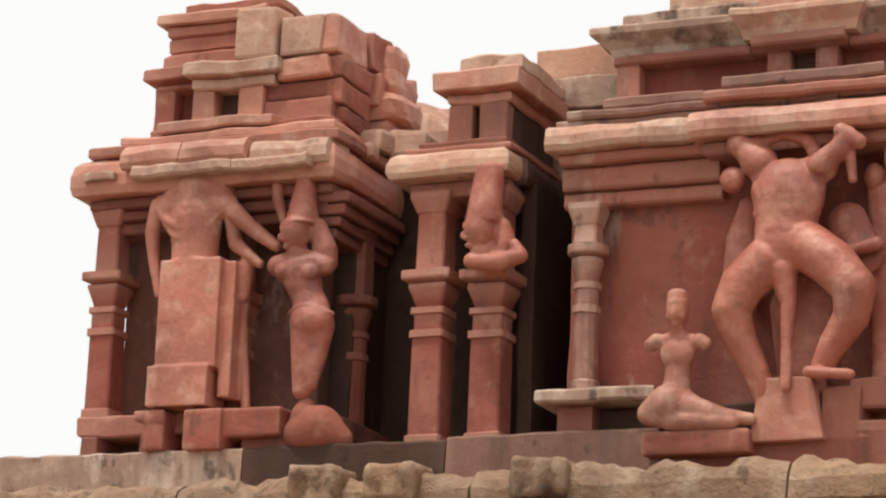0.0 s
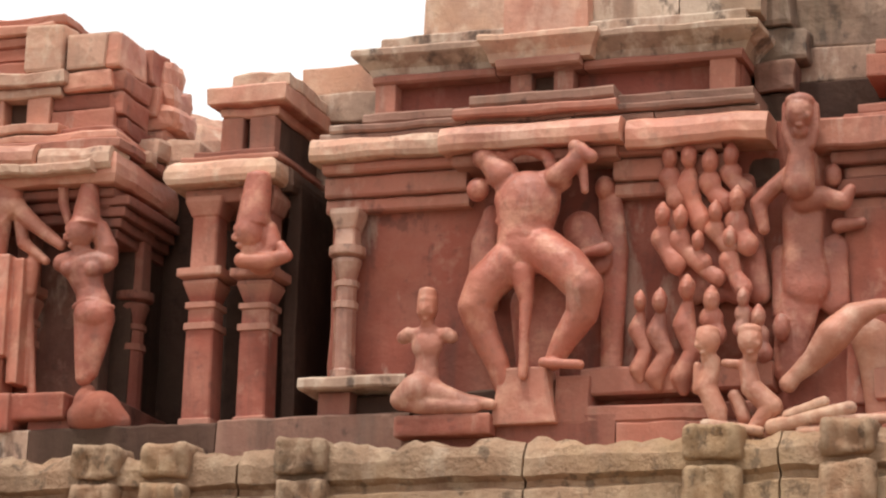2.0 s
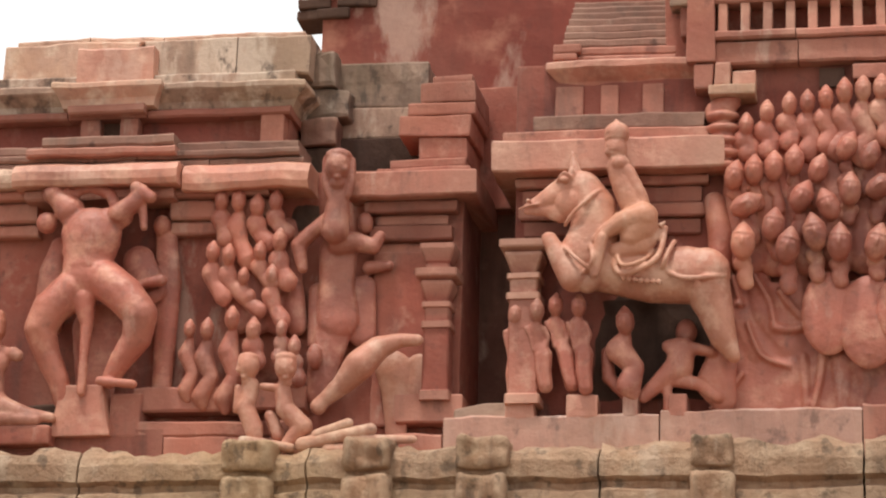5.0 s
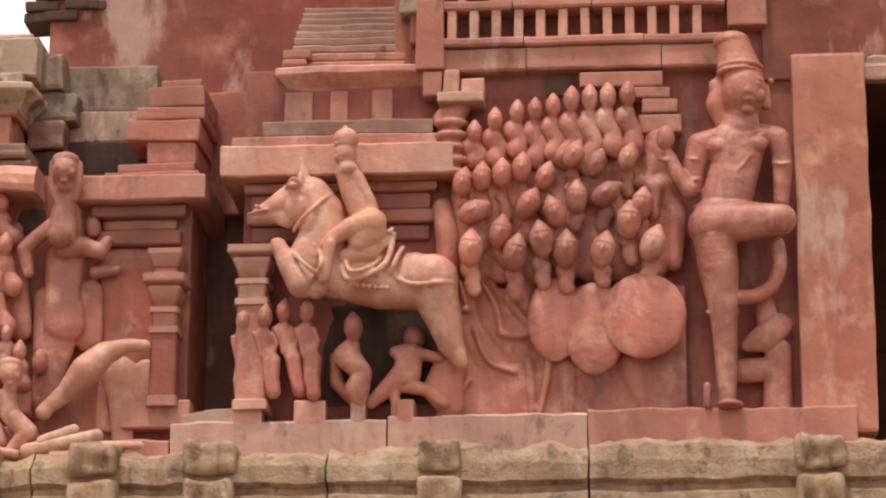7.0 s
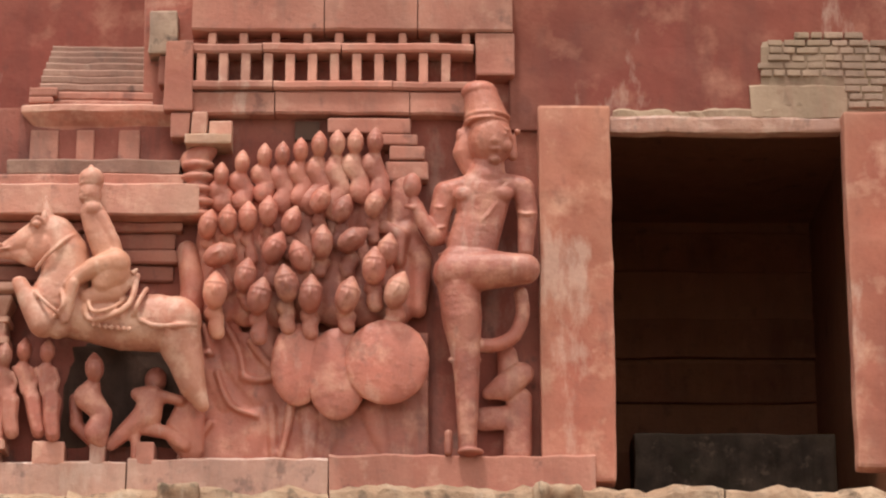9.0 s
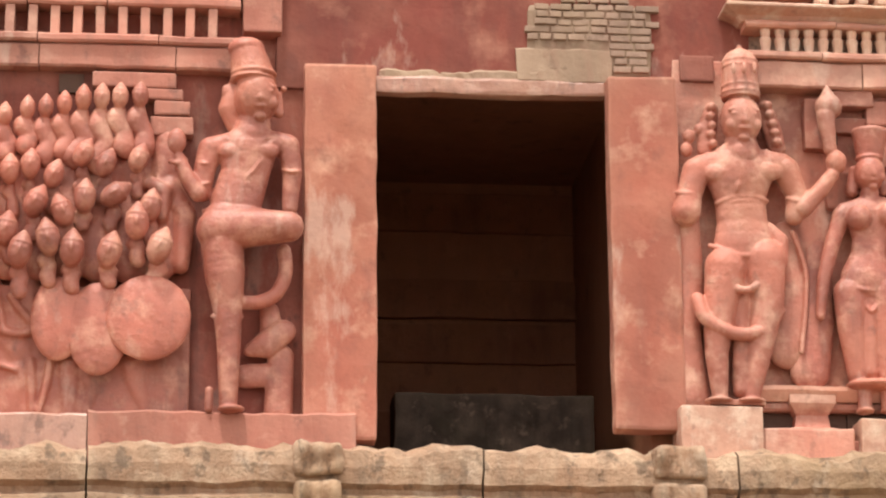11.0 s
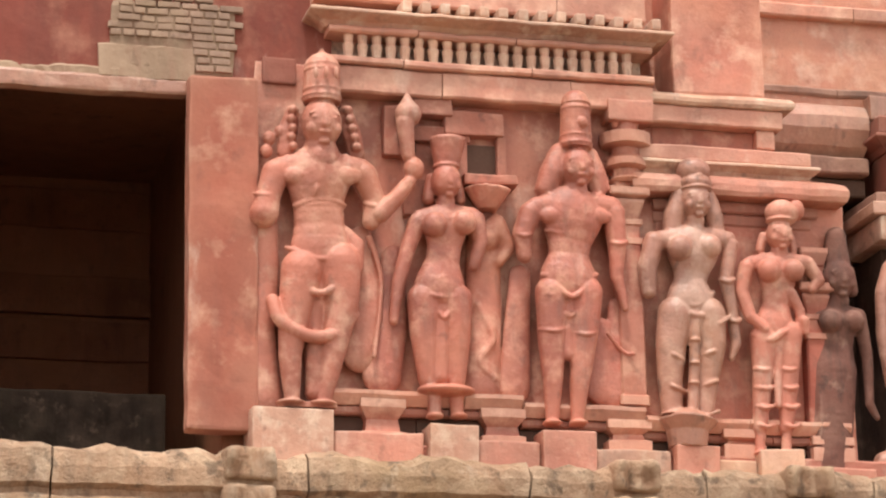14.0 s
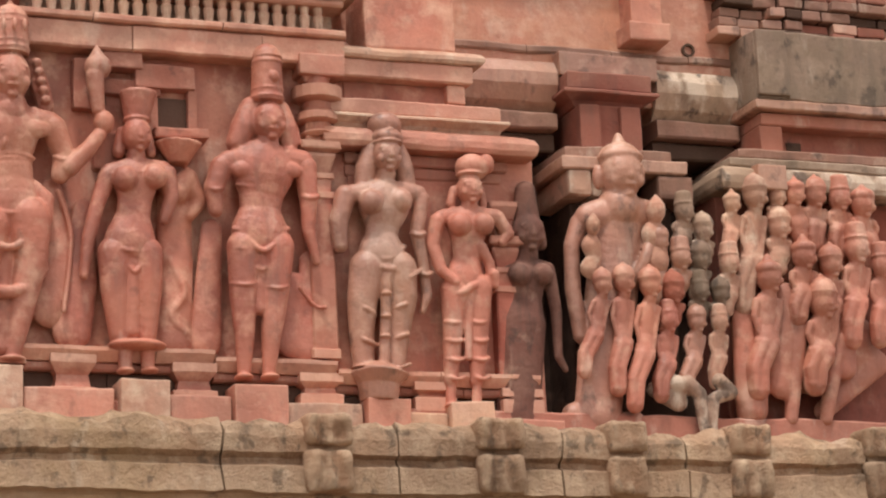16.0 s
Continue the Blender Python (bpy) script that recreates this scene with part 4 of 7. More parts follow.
class Clay:
    """Builds one carved stone out of overlapping lumps that are fused into one skin. Places are (x, z) on the wall; y is the depth."""

    def __init__(self, y=-0.08, voxel=0.011):
        self.verts, self.faces, self.count, self.y, self.voxel = [], [], 0, y, voxel

    def add(self, shape, m):
        co, faces = shape
        m = np.array(m)
        self.verts.append(co @ m[:3, :3].T + m[:3, 3])
        self.faces.extend([[i + self.count for i in f] for f in faces])
        self.count += len(co)
        return self

    def ball(self, p, rx, rz=None, ry=None, dy=0.0, tilt=0.0):
        rz, ry = rz or rx, ry or rx
        m = Matrix.Translation((p[0], self.y + dy, p[1])) @ Matrix.Rotation(radians(tilt), 4, "Y") @ Matrix.Diagonal((rx, ry, rz, 1))
        return self.add(SMALL_BALL if rx < 0.05 else LARGE_BALL, m)

    def limb(self, points, radii, dy=0.0, flat_y=1.0, dys=None):
        """A rounded limb through the points, with a radius at each."""
        dys = dys or [dy] * len(points)
        pts = [Vector((p[0], self.y + d, p[1])) for p, d in zip(points, dys)]
        for a, b, r, s in zip(pts, pts[1:], radii, radii[1:]):
            n = max(1, int((b - a).length / (0.28 * min(r, s) + 1e-4)))
            for k in range(n + 1):
                t = k / n
                c, q = a.lerp(b, t), r + (s - r) * t
                self.add(SMALL_BALL if q < 0.035 else LARGE_BALL, Matrix.Translation(c) @ Matrix.Diagonal((q, q * flat_y, q, 1)))
        return self

    def slab(self, x0, x1, y0, y1, z0, z1, turn=0.0):
        m = Matrix.Translation(((x0 + x1) / 2, (y0 + y1) / 2, (z0 + z1) / 2)) @ Matrix.Rotation(radians(turn), 4, "Y") @ Matrix.Diagonal((x1 - x0, y1 - y0, z1 - z0, 1))
        return self.add(BOX, m)

    def cone(self, p, q, r0, r1, dy=0.0):
        a, b = Vector((p[0], self.y + dy, p[1])), Vector((q[0], self.y + dy, q[1]))
        turn = (b - a).to_track_quat("Z", "Y").to_matrix().to_4x4()
        shape = template(bmesh.ops.create_cone, cap_ends=True, segments=18, radius1=r0, radius2=r1, depth=(b - a).length)
        return self.add(shape, Matrix.Translation((a + b) / 2) @ turn)

    def cord(self, points, r=0.012, dy=-0.06, dys=None):
        """A thin raised cord, belt or garland along a smooth line."""
        line = []
        for k in range(len(points) - 1):
            p0, p1, p2, p3 = (Vector(points[min(max(k + j, 0), len(points) - 1)]) for j in (-1, 0, 1, 2))
            for s in range(6):
                t = s / 6
                line.append(0.5 * ((2 * p1) + (p2 - p0) * t + (2 * p0 - 5 * p1 + 4 * p2 - p3) * t * t + (3 * p1 - p0 - 3 * p2 + p3) * t ** 3))
        line.append(Vector(points[-1]))
        last = len(line) - 1
        dys = [0.94 * dy * (0.3 + 0.7 * math.sin(math.pi * k / last)) for k in range(last + 1)]
        return self.limb([tuple(v) for v in line], [r] * len(line), 0.0, 1.0, dys)

    def head(self, p, r, turn=0.0, dy=-0.02, crown="", high=0.0, face=True, ears=True):
        """A head of half-width r at p, looking out of the wall; turn: to its side, -1 to 1. crown: cone, hat, dome, bun or none."""
        x, z = p
        r *= 1.12
        self.ball(p, r, r * 1.25, r * 1.05, dy)
        if ears:
            self.ball((x, z - r * 0.1), r * 1.36, r * 1.3, r * 0.75, dy + r * 0.5)
        self.ball((x, z - r * 1.35), r * 0.62, r * 0.6, r * 0.6, dy + r * 0.1)
        fx, g = x + turn * r * 0.72, r * (1 - 0.55 * abs(turn))
        fy = dy - r * (0.98 - 0.35 * abs(turn))
        if face:
            self.limb([(fx, z + r * 0.15), (fx, z - r * 0.3)], [r * 0.13, r * 0.21], fy + r * 0.03)
            self.limb([(fx - g * 0.7, z + r * 0.25), (fx - g * 0.35, z + r * 0.42), (fx, z + r * 0.28), (fx + g * 0.35, z + r * 0.42), (fx + g * 0.7, z + r * 0.25)], [r * 0.08] * 5, fy + r * 0.17)
            for s in (-1, 1):
                self.ball((fx + s * g * 0.42, z + r * 0.05), r * 0.24, r * 0.11, r * 0.2, fy + r * 0.2)
                self.ball((fx + s * g * 0.55, z - r * 0.42), r * 0.34, r * 0.34, r * 0.3, fy + r * 0.40)
            self.ball((fx, z - r * 0.66), r * 0.32, r * 0.13, r * 0.22, fy + r * 0.16)
            self.ball((fx, z - r * 1.1), r * 0.3, r * 0.2, r * 0.3, fy + r * 0.36)
        if ears:
            for s in (-1, 1):
                self.ball((x + s * r * 1.02, z - r * 0.25), r * 0.2, r * 0.55, r * 0.3, dy + r * 0.2)
        top = z + r * 0.75
        if crown == "cone":
            self.cord([(x - r, top - r * 0.1), (x, top + r * 0.0), (x + r, top - r * 0.1)], r * 0.2, dy - r * 0.55)
            self.cone((x, top - r * 0.2), (x, top + high * 0.72), r * 1.08, r * 0.85, dy)
            self.cone((x, top + high * 0.68), (x, top + high), r * 0.9, r * 0.25, dy)
            for k in range(3):
                self.ball((x, top + high * (0.12 + 0.27 * k)), r * (1.12 - 0.08 * k), r * 0.14, r * (1.12 - 0.08 * k), dy)
            self.ball((x, top + high), r * 0.22, r * 0.3, r * 0.22, dy)
            self.ball((x, top + high * 0.4), r * 0.4, high * 0.25, r * 0.25, dy - r * 0.85)
        elif crown == "hat":
            self.cone((x, top - r * 0.2), (x, top + high), r * 0.95, r * 1.25, dy)
            self.ball((x, top), r * 1.1, r * 0.18, r * 1.1, dy)
        elif crown == "cap":
            self.cone((x, top - r * 0.2), (x, top + high), r * 0.98, r * 0.85, dy)
            self.ball((x, top + high), r * 0.85, r * 0.3, r * 0.85, dy)
            self.ball((x, top), r * 1.05, r * 0.14, r * 1.08, dy)
        elif crown == "dome":
            self.ball((x, top - r * 0.1), r * 1.12, high + r * 0.1, r * 1.15, dy)
            self.ball((x, top - r * 0.15), r * 1.2, r * 0.16, r * 1.2, dy)
            self.ball((x, top + high), r * 0.25, r * 0.25, r * 0.25, dy)
        elif crown == "helmet":
            self.ball((x, top - r * 0.2), r * 1.08, r * 0.7, r * 1.15, dy)
            self.cone((x, top), (x, top + high), r * 0.75, r * 0.15, dy)
        return self

    def trunk(self, shl, shr, waist, hip, s, broad=1.0, depth=0.85):
        """Chest, waist and hips between the shoulders shl, shr; s: the half-width of the hips."""
        c = ((shl[0] + shr[0]) / 2, (shl[1] + shr[1]) / 2)
        w = abs(shr[0] - shl[0]) / 2
        self.limb([(c[0] + 0.86 * (shl[0] - c[0]), shl[1]), (c[0], c[1] + 0.2 * w), (c[0] + 0.86 * (shr[0] - c[0]), shr[1])], [0.33 * w, 0.4 * w, 0.33 * w], 0.0, 0.9)
        chest = (c[0] + 0.25 * (waist[0] - c[0]), c[1] + 0.3 * (waist[1] - c[1]))
        self.ball(chest, w * 0.80 * broad, w * 0.72, w * 0.52 * depth, -0.01)
        self.limb([chest, waist, hip], [w * 0.6 * broad, s * 0.60 * broad, s * 0.82], 0.0, depth * 0.8)
        self.ball(hip, s, s * 0.68, s * 0.68 * depth)
        return self

    def bust(self, a, b, r, dy):
        return self.ball(a, r, r, r, dy).ball(b, r, r, r, dy)

    def done(self, name, label, material, category="statue", group="carved figures", smooth=5):
        co = np.concatenate(self.verts)
        at = Vector(((co[:, 0].min() + co[:, 0].max()) / 2, self.y, co[:, 2].min()))
        mesh = bpy.data.meshes.new(name)
        mesh.from_pydata((co - np.array(at)).tolist(), [], self.faces)
        mesh.materials.append(material)
        ob = new(name, mesh)
        ob.location = at
        fuse = ob.modifiers.new("fuse", "REMESH")
        fuse.mode, fuse.voxel_size, fuse.use_smooth_shade = "VOXEL", self.voxel, True
        soft = ob.modifiers.new("soften", "SMOOTH")
        soft.iterations, soft.factor = smooth, 0.5
        rough = ob.modifiers.new("erode", "DISPLACE")
        rough.texture, rough.strength, rough.mid_level, rough.texture_coords = PITS, 0.004, 0.5, "GLOBAL"
        return tagged(ob, label, category, group)


def soldier(p, r, body, material, y, lean=0.3, crown="", label="small carved soldier with a smooth worn face", tilt=0.0, arms=True, stout=False):
    """A small figure of a crowd: a head over an S-shaped body that ends at body, an (x, z) below. stout: a full body under an egg-shaped head."""
    c = Clay(y, 0.0075)
    x, z = p
    if tilt:
        a = radians(tilt)
        up, side = Vector((math.sin(a), math.cos(a))), Vector((math.cos(a), -math.sin(a)))
        at = lambda u, v: (x + side[0] * u * r + up[0] * v * r, z + side[1] * u * r + up[1] * v * r)
        c.ball(p, r, r * 1.45, r * 1.1, -0.02, tilt)
        c.limb([at(0, 0.8), at(0, 1.6)], [r * 0.72, r * 0.22], -0.02)
        c.ball(at(0, 0.62), r * 1.0, r * 0.12, r * 1.12, -0.02, tilt)
        c.ball(at(0, -0.1), r * 0.18, r * 0.45, r * 0.3, -0.02 - r * 1.0, tilt)
        for u in (-0.42, 0.42):
            c.ball(at(u, 0.15), r * 0.22, r * 0.12, r * 0.16, -0.02 - r * 0.9, tilt)
        c.ball(at(0, -0.72), r * 0.3, r * 0.12, r * 0.2, -0.02 - r * 0.8, tilt)
    else:
        c.head(p, r, lean * 0.6, -0.02, crown, r * 1.2, ears=False)
    bx, bz = body
    if not arms:
        n = [(x, z - r * 1.2), (x - lean * r * 0.9, z + 0.3 * (bz - z) - r * 0.6), (x + lean * r * 1.2, z + 0.62 * (bz - z)), (bx - lean * r * 0.6, z + 0.86 * (bz - z)), (bx, bz)]
        k, back = (1.42, 0.01) if stout else (0.72, 0.05) if tilt else (1.15, 0.01)
        c.limb(n, [r * 0.6, r * 1.0 * k, r * 0.72 * k, r * 0.95 * k, r * 0.65], back, 0.75)
        return c.done("soldier_figure", label, material, "figure", "crowd figures", 3)
    # neck, shoulders, waist, a swung hip and a robe that closes round the legs
    u = max(z - r * 1.2 - bz, r)
    sway = lean * r
    sh, waist, hip = (x - sway * 0.4, z - r * 1.3 - 0.10 * u), (x + 0.3 * (bx - x), z - r * 1.2 - 0.36 * u), (x + 0.5 * (bx - x) + sway * 0.5, z - r * 1.2 - 0.54 * u)
    knee = (x + 0.85 * (bx - x) - sway * 0.3, z - r * 1.2 - 0.78 * u)
    c.limb([(x, z - r * 1.1), sh], [r * 0.5, r * 0.7])
    c.limb([(sh[0] - r * 0.85, sh[1]), (sh[0] + r * 0.85, sh[1])], [r * 0.45, r * 0.45])
    c.limb([sh, waist, hip, knee, (bx, bz)], [r * 1.0, r * 0.78, r * 1.2, r * 1.05, r * 0.95], 0.0, 0.75)
    if u > 4 * r:
        c.cord([(hip[0] - r * 1.05, hip[1] + r * 0.3), (hip[0], hip[1] + r * 0.1), (hip[0] + r * 1.05, hip[1] + r * 0.35)], r * 0.2, -r * 0.75)
        for s in (-1, 1):
            c.limb([(hip[0] + s * r * 0.45, hip[1]), (knee[0] + s * r * 0.45, knee[1]), (bx + s * r * 0.42, bz)], [r * 0.55, r * 0.52, r * 0.4], -r * 0.4)
    for s in (-1, 1):
        c.limb([(sh[0] + s * r * 1.1, sh[1]), (waist[0] + s * r * 1.15, waist[1] + 0.1 * u), (waist[0] + s * r * 0.75, waist[1] - 0.1 * u)], [r * 0.36, r * 0.32, r * 0.26], -r * 0.25)
    return c.done("soldier_figure", label, material, "figure", "crowd figures", 3)
c = Clay(-0.10, 0.006)
c.head((-1.313, 2.041), 0.113, 0.2, -0.02, ears=False)
c.cone((-1.331, 2.149), (-1.367, 2.318), 0.129, 0.097, -0.01).ball((-1.373, 2.332), 0.104, 0.063, 0.101, -0.01).ball((-1.330, 2.176), 0.135, 0.025, 0.135, -0.01).ball((-1.334, 2.142), 0.135, 0.019, 0.138, -0.01)
c.limb([(-1.440, 2.099), (-1.466, 1.982), (-1.436, 1.881)], [0.047, 0.060, 0.044], 0.02).limb([(-1.192, 2.064), (-1.187, 1.963)], [0.028, 0.031], 0.02).ball((-1.484, 2.076), 0.025, 0.044, 0.025).ball((-1.160, 2.101), 0.019, 0.019)
c.limb([(-1.325, 1.897), (-1.335, 1.814)], [0.094, 0.113], 0.01)
c.limb([(-1.541, 1.742), (-1.335, 1.787), (-1.140, 1.766)], [0.069, 0.082, 0.069], 0.0, 0.9)
c.limb([(-1.355, 1.721), (-1.369, 1.599), (-1.419, 1.418)], [0.157, 0.138, 0.145], -0.01, 0.62).ball((-1.447, 1.708), 0.075, 0.050, 0.044, -0.055).ball((-1.261, 1.714), 0.075, 0.050, 0.044, -0.055)
c.limb([(-1.515, 1.261), (-1.342, 1.267), (-1.129, 1.266)], [0.123, 0.110, 0.085], dys=[-0.02, -0.06, -0.10])
c.ball((-1.461, 1.326), 0.145, 0.113, 0.107, -0.01).limb([(-1.493, 1.189), (-1.476, 1.011), (-1.460, 0.833), (-1.449, 0.641), (-1.447, 0.273)], [0.120, 0.113, 0.085, 0.069, 0.050], -0.01)
c.ball((-1.432, 0.248), 0.075, 0.022, 0.069, -0.03)
c.limb([(-1.564, 1.732), (-1.596, 1.616), (-1.610, 1.478)], [0.072, 0.063, 0.053]).limb([(-1.629, 1.465), (-1.691, 1.557), (-1.738, 1.667)], [0.050, 0.044, 0.035], -0.04).ball((-1.753, 1.763), 0.053, 0.075, 0.047, -0.05).cord([(-1.785, 1.650), (-1.741, 1.630), (-1.703, 1.663)], 0.016, -0.07)
c.limb([(-1.133, 1.763), (-1.108, 1.614), (-1.121, 1.400)], [0.066, 0.057, 0.044])
c.cord([(-1.478, 1.815), (-1.336, 1.754), (-1.196, 1.813)], 0.013, -0.095)
c.cord([(-1.506, 1.802), (-1.343, 1.701), (-1.177, 1.800)], 0.013, -0.10).cord([(-1.209, 1.780), (-1.338, 1.575), (-1.459, 1.484)], 0.009, -0.10).cord([(-1.598, 1.366), (-1.388, 1.372), (-1.190, 1.357)], 0.013, -0.10)
c.cord([(-1.640, 1.650), (-1.596, 1.630), (-1.545, 1.649)], 0.009, -0.07).cord([(-1.654, 1.534), (-1.607, 1.511), (-1.559, 1.534)], 0.009, -0.07).cord([(-1.161, 1.614), (-1.111, 1.594), (-1.060, 1.613)], 0.009, -0.07)
c.cord([(-1.587, 1.255), (-1.531, 1.141), (-1.391, 1.117)], 0.013, -0.09).cord([(-1.541, 0.769), (-1.455, 0.724), (-1.380, 0.769)], 0.013, -0.06)
c.cord([(-1.394, 0.859), (-1.285, 0.864), (-1.185, 0.922), (-1.139, 1.041), (-1.150, 1.155)], 0.041, 0.03).limb([(-1.338, 0.602), (-1.242, 0.640), (-1.145, 0.716)], [0.031, 0.075, 0.069], 0.09, 0.6).limb([(-1.223, 0.832), (-1.207, 0.704)], [0.057, 0.069], 0.12, 0.5)
c.limb([(-1.352, 0.466), (-1.229, 0.475)], [0.069, 0.069], 0.12, 0.4).limb([(-1.159, 0.576), (-1.170, 0.275)], [0.075, 0.082], 0.12, 0.5)
c.limb([(-1.551, 0.356), (-1.552, 0.255)], [0.025, 0.025], 0.0)
c.done("guardian_statue", "red stone door guardian with one leg raised and a tall cap", CARVED)

c = Clay(-0.08, 0.006)
c.head((1.448, 1.984), 0.106, 0, -0.02, ears=False)
c.cone((1.453, 2.111), (1.455, 2.301), 0.113, 0.103, -0.01).ball((1.455, 2.314), 0.106, 0.103, 0.103, -0.01).cone((1.456, 2.397), (1.456, 2.446), 0.032, 0.010, -0.01)
c.ball((1.455, 2.301), 0.113, 0.013, 0.109, -0.01)
c.limb([(1.293, 2.067), (1.266, 1.946), (1.252, 1.826)], [0.042, 0.058, 0.051], 0.05, 0.7).limb([(1.606, 2.086), (1.637, 1.968), (1.669, 1.841)], [0.042, 0.058, 0.051], 0.05, 0.7)
c.ball((1.455, 2.335), 0.109, 0.013, 0.106, -0.01).ball((1.453, 2.142), 0.119, 0.029, 0.119, -0.01).ball((1.453, 2.183), 0.116, 0.013, 0.116, -0.01)
c.ball((1.394, 2.255), 0.016, 0.039, 0.019, -0.13).ball((1.454, 2.259), 0.016, 0.039, 0.019, -0.14).ball((1.514, 2.263), 0.016, 0.039, 0.019, -0.13)
for k in range(5):
    c.ball((1.287 - 0.008 * (k % 2), 2.067 - 0.055 * k), 0.029, 0.029, 0.032, 0.01).ball((1.612 + 0.012 * k, 2.087 - 0.055 * k), 0.032, 0.029, 0.032, 0.01)
c.ball((1.157, 1.899), 0.039, 0.045, 0.039, 0.05).ball((1.140, 1.820), 0.039, 0.045, 0.039, 0.05).ball((1.217, 1.943), 0.032, 0.039, 0.039, 0.05)
c.limb([(1.447, 1.838), (1.446, 1.770)], [0.097, 0.122], 0.01)
c.limb([(1.215, 1.699), (1.436, 1.746), (1.677, 1.719)], [0.077, 0.090, 0.077], 0.0, 0.85)
c.limb([(1.428, 1.667), (1.427, 1.533), (1.439, 1.366), (1.441, 1.242)], [0.193, 0.148, 0.148, 0.174], 0.0, 0.55).ball((1.310, 1.657), 0.103, 0.058, 0.045, -0.045).ball((1.574, 1.672), 0.103, 0.058, 0.045, -0.045)
c.limb([(1.332, 1.111), (1.291, 0.879), (1.263, 0.617), (1.274, 0.365)], [0.122, 0.093, 0.068, 0.045], -0.01, 0.9).limb([(1.548, 1.155), (1.558, 0.907), (1.503, 0.626), (1.455, 0.371)], [0.129, 0.100, 0.074, 0.045], -0.01, 0.9)
c.ball((1.261, 0.339), 0.084, 0.019, 0.084, -0.03).ball((1.441, 0.339), 0.084, 0.019, 0.084, -0.03)
c.limb([(1.182, 1.677), (1.139, 1.534), (1.119, 1.439)], [0.080, 0.074, 0.084]).limb([(1.138, 1.400), (1.143, 1.036), (1.103, 0.773), (1.127, 0.385)], [0.071, 0.077, 0.090, 0.109], 0.07, 0.4)
c.limb([(1.700, 1.693), (1.758, 1.550), (1.739, 1.425)], [0.080, 0.064, 0.055]).limb([(1.783, 1.461), (1.891, 1.575), (1.960, 1.663)], [0.055, 0.048, 0.042], -0.03).ball((1.988, 1.743), 0.061, 0.071, 0.055, -0.03)
c.limb([(1.956, 1.816), (1.939, 2.021)], [0.039, 0.055], -0.03).ball((1.961, 2.077), 0.080, 0.077, 0.071, -0.02).cone((1.958, 2.132), (1.956, 2.208), 0.051, 0.006, -0.02)
c.cord([(1.245, 1.769), (1.409, 1.649), (1.589, 1.795)], 0.019, -0.08).cord([(1.271, 1.777), (1.422, 1.697), (1.562, 1.800)], 0.010, -0.09).cord([(1.289, 1.482), (1.427, 1.516), (1.578, 1.504)], 0.016, -0.075).cord([(1.302, 1.462), (1.427, 1.489), (1.565, 1.480)], 0.010, -0.08).cord([(1.412, 1.650), (1.401, 1.575), (1.387, 1.500)], 0.013, -0.1)
c.cord([(1.061, 1.543), (1.126, 1.526), (1.204, 1.558)], 0.013, -0.07).cord([(1.067, 1.510), (1.132, 1.493), (1.198, 1.524)], 0.010, -0.07).cord([(1.698, 1.524), (1.750, 1.499), (1.811, 1.536)], 0.013, -0.06)
c.cord([(1.241, 1.100), (1.337, 0.999), (1.435, 0.964), (1.553, 1.055), (1.654, 1.253)], 0.023, -0.09).cord([(1.162, 0.922), (1.200, 0.803), (1.354, 0.718), (1.517, 0.738), (1.623, 0.860)], 0.039, -0.07).cord([(1.245, 1.233), (1.437, 1.163), (1.628, 1.265)], 0.016, -0.085).limb([(1.583, 1.356), (1.648, 1.276), (1.640, 1.159)], [0.032, 0.051, 0.051], 0.0)
c.limb([(1.423, 1.115), (1.410, 0.818), (1.400, 0.411)], [0.064, 0.051, 0.051], 0.01)
c.limb([(1.702, 1.356), (1.763, 1.065), (1.685, 0.666)], [0.064, 0.090, 0.116], 0.08, 0.35).cord([(1.728, 1.330), (1.803, 1.067), (1.750, 0.636)], 0.016, 0.045)
c.slab(1.208, 1.519, -0.14, 0.05, 0.312, 0.344).done("guardian_statue", "tall crowned red stone guardian with looped garlands holding a club", ROSE)

c = Clay(-0.08, 0.006)
c.head((2.181, 1.682), 0.077, 0.1, -0.02, ears=False)
c.cone((2.186, 1.771), (2.196, 1.929), 0.071, 0.107, -0.01).ball((2.197, 1.936), 0.110, 0.023, 0.103, -0.01).ball((2.186, 1.771), 0.084, 0.019, 0.084, -0.01).limb([(2.111, 1.709), (2.088, 1.588)], [0.036, 0.039], 0.04).limb([(2.259, 1.717), (2.276, 1.598)], [0.032, 0.036], 0.04)
c.limb([(2.178, 1.566), (2.177, 1.508)], [0.052, 0.065])
c.limb([(2.031, 1.456), (2.176, 1.491), (2.334, 1.486)], [0.055, 0.065, 0.055], 0.0, 0.85)
c.limb([(2.175, 1.423), (2.169, 1.305), (2.153, 1.186), (2.136, 1.052)], [0.136, 0.100, 0.103, 0.149], 0.0, 0.6).ball((2.097, 1.406), 0.074, 0.074, 0.065, -0.06).ball((2.272, 1.428), 0.074, 0.074, 0.065, -0.06)
c.limb([(2.042, 0.974), (2.038, 0.782), (2.058, 0.503)], [0.100, 0.081, 0.055], 0.0, 0.85).limb([(2.228, 0.983), (2.237, 0.790), (2.223, 0.510)], [0.100, 0.081, 0.055], 0.0, 0.85)
c.limb([(2.011, 1.435), (1.948, 1.260), (1.891, 1.057), (1.864, 0.841)], [0.055, 0.045, 0.039, 0.029]).limb([(2.361, 1.467), (2.384, 1.332), (2.340, 1.189)], [0.055, 0.045, 0.032])
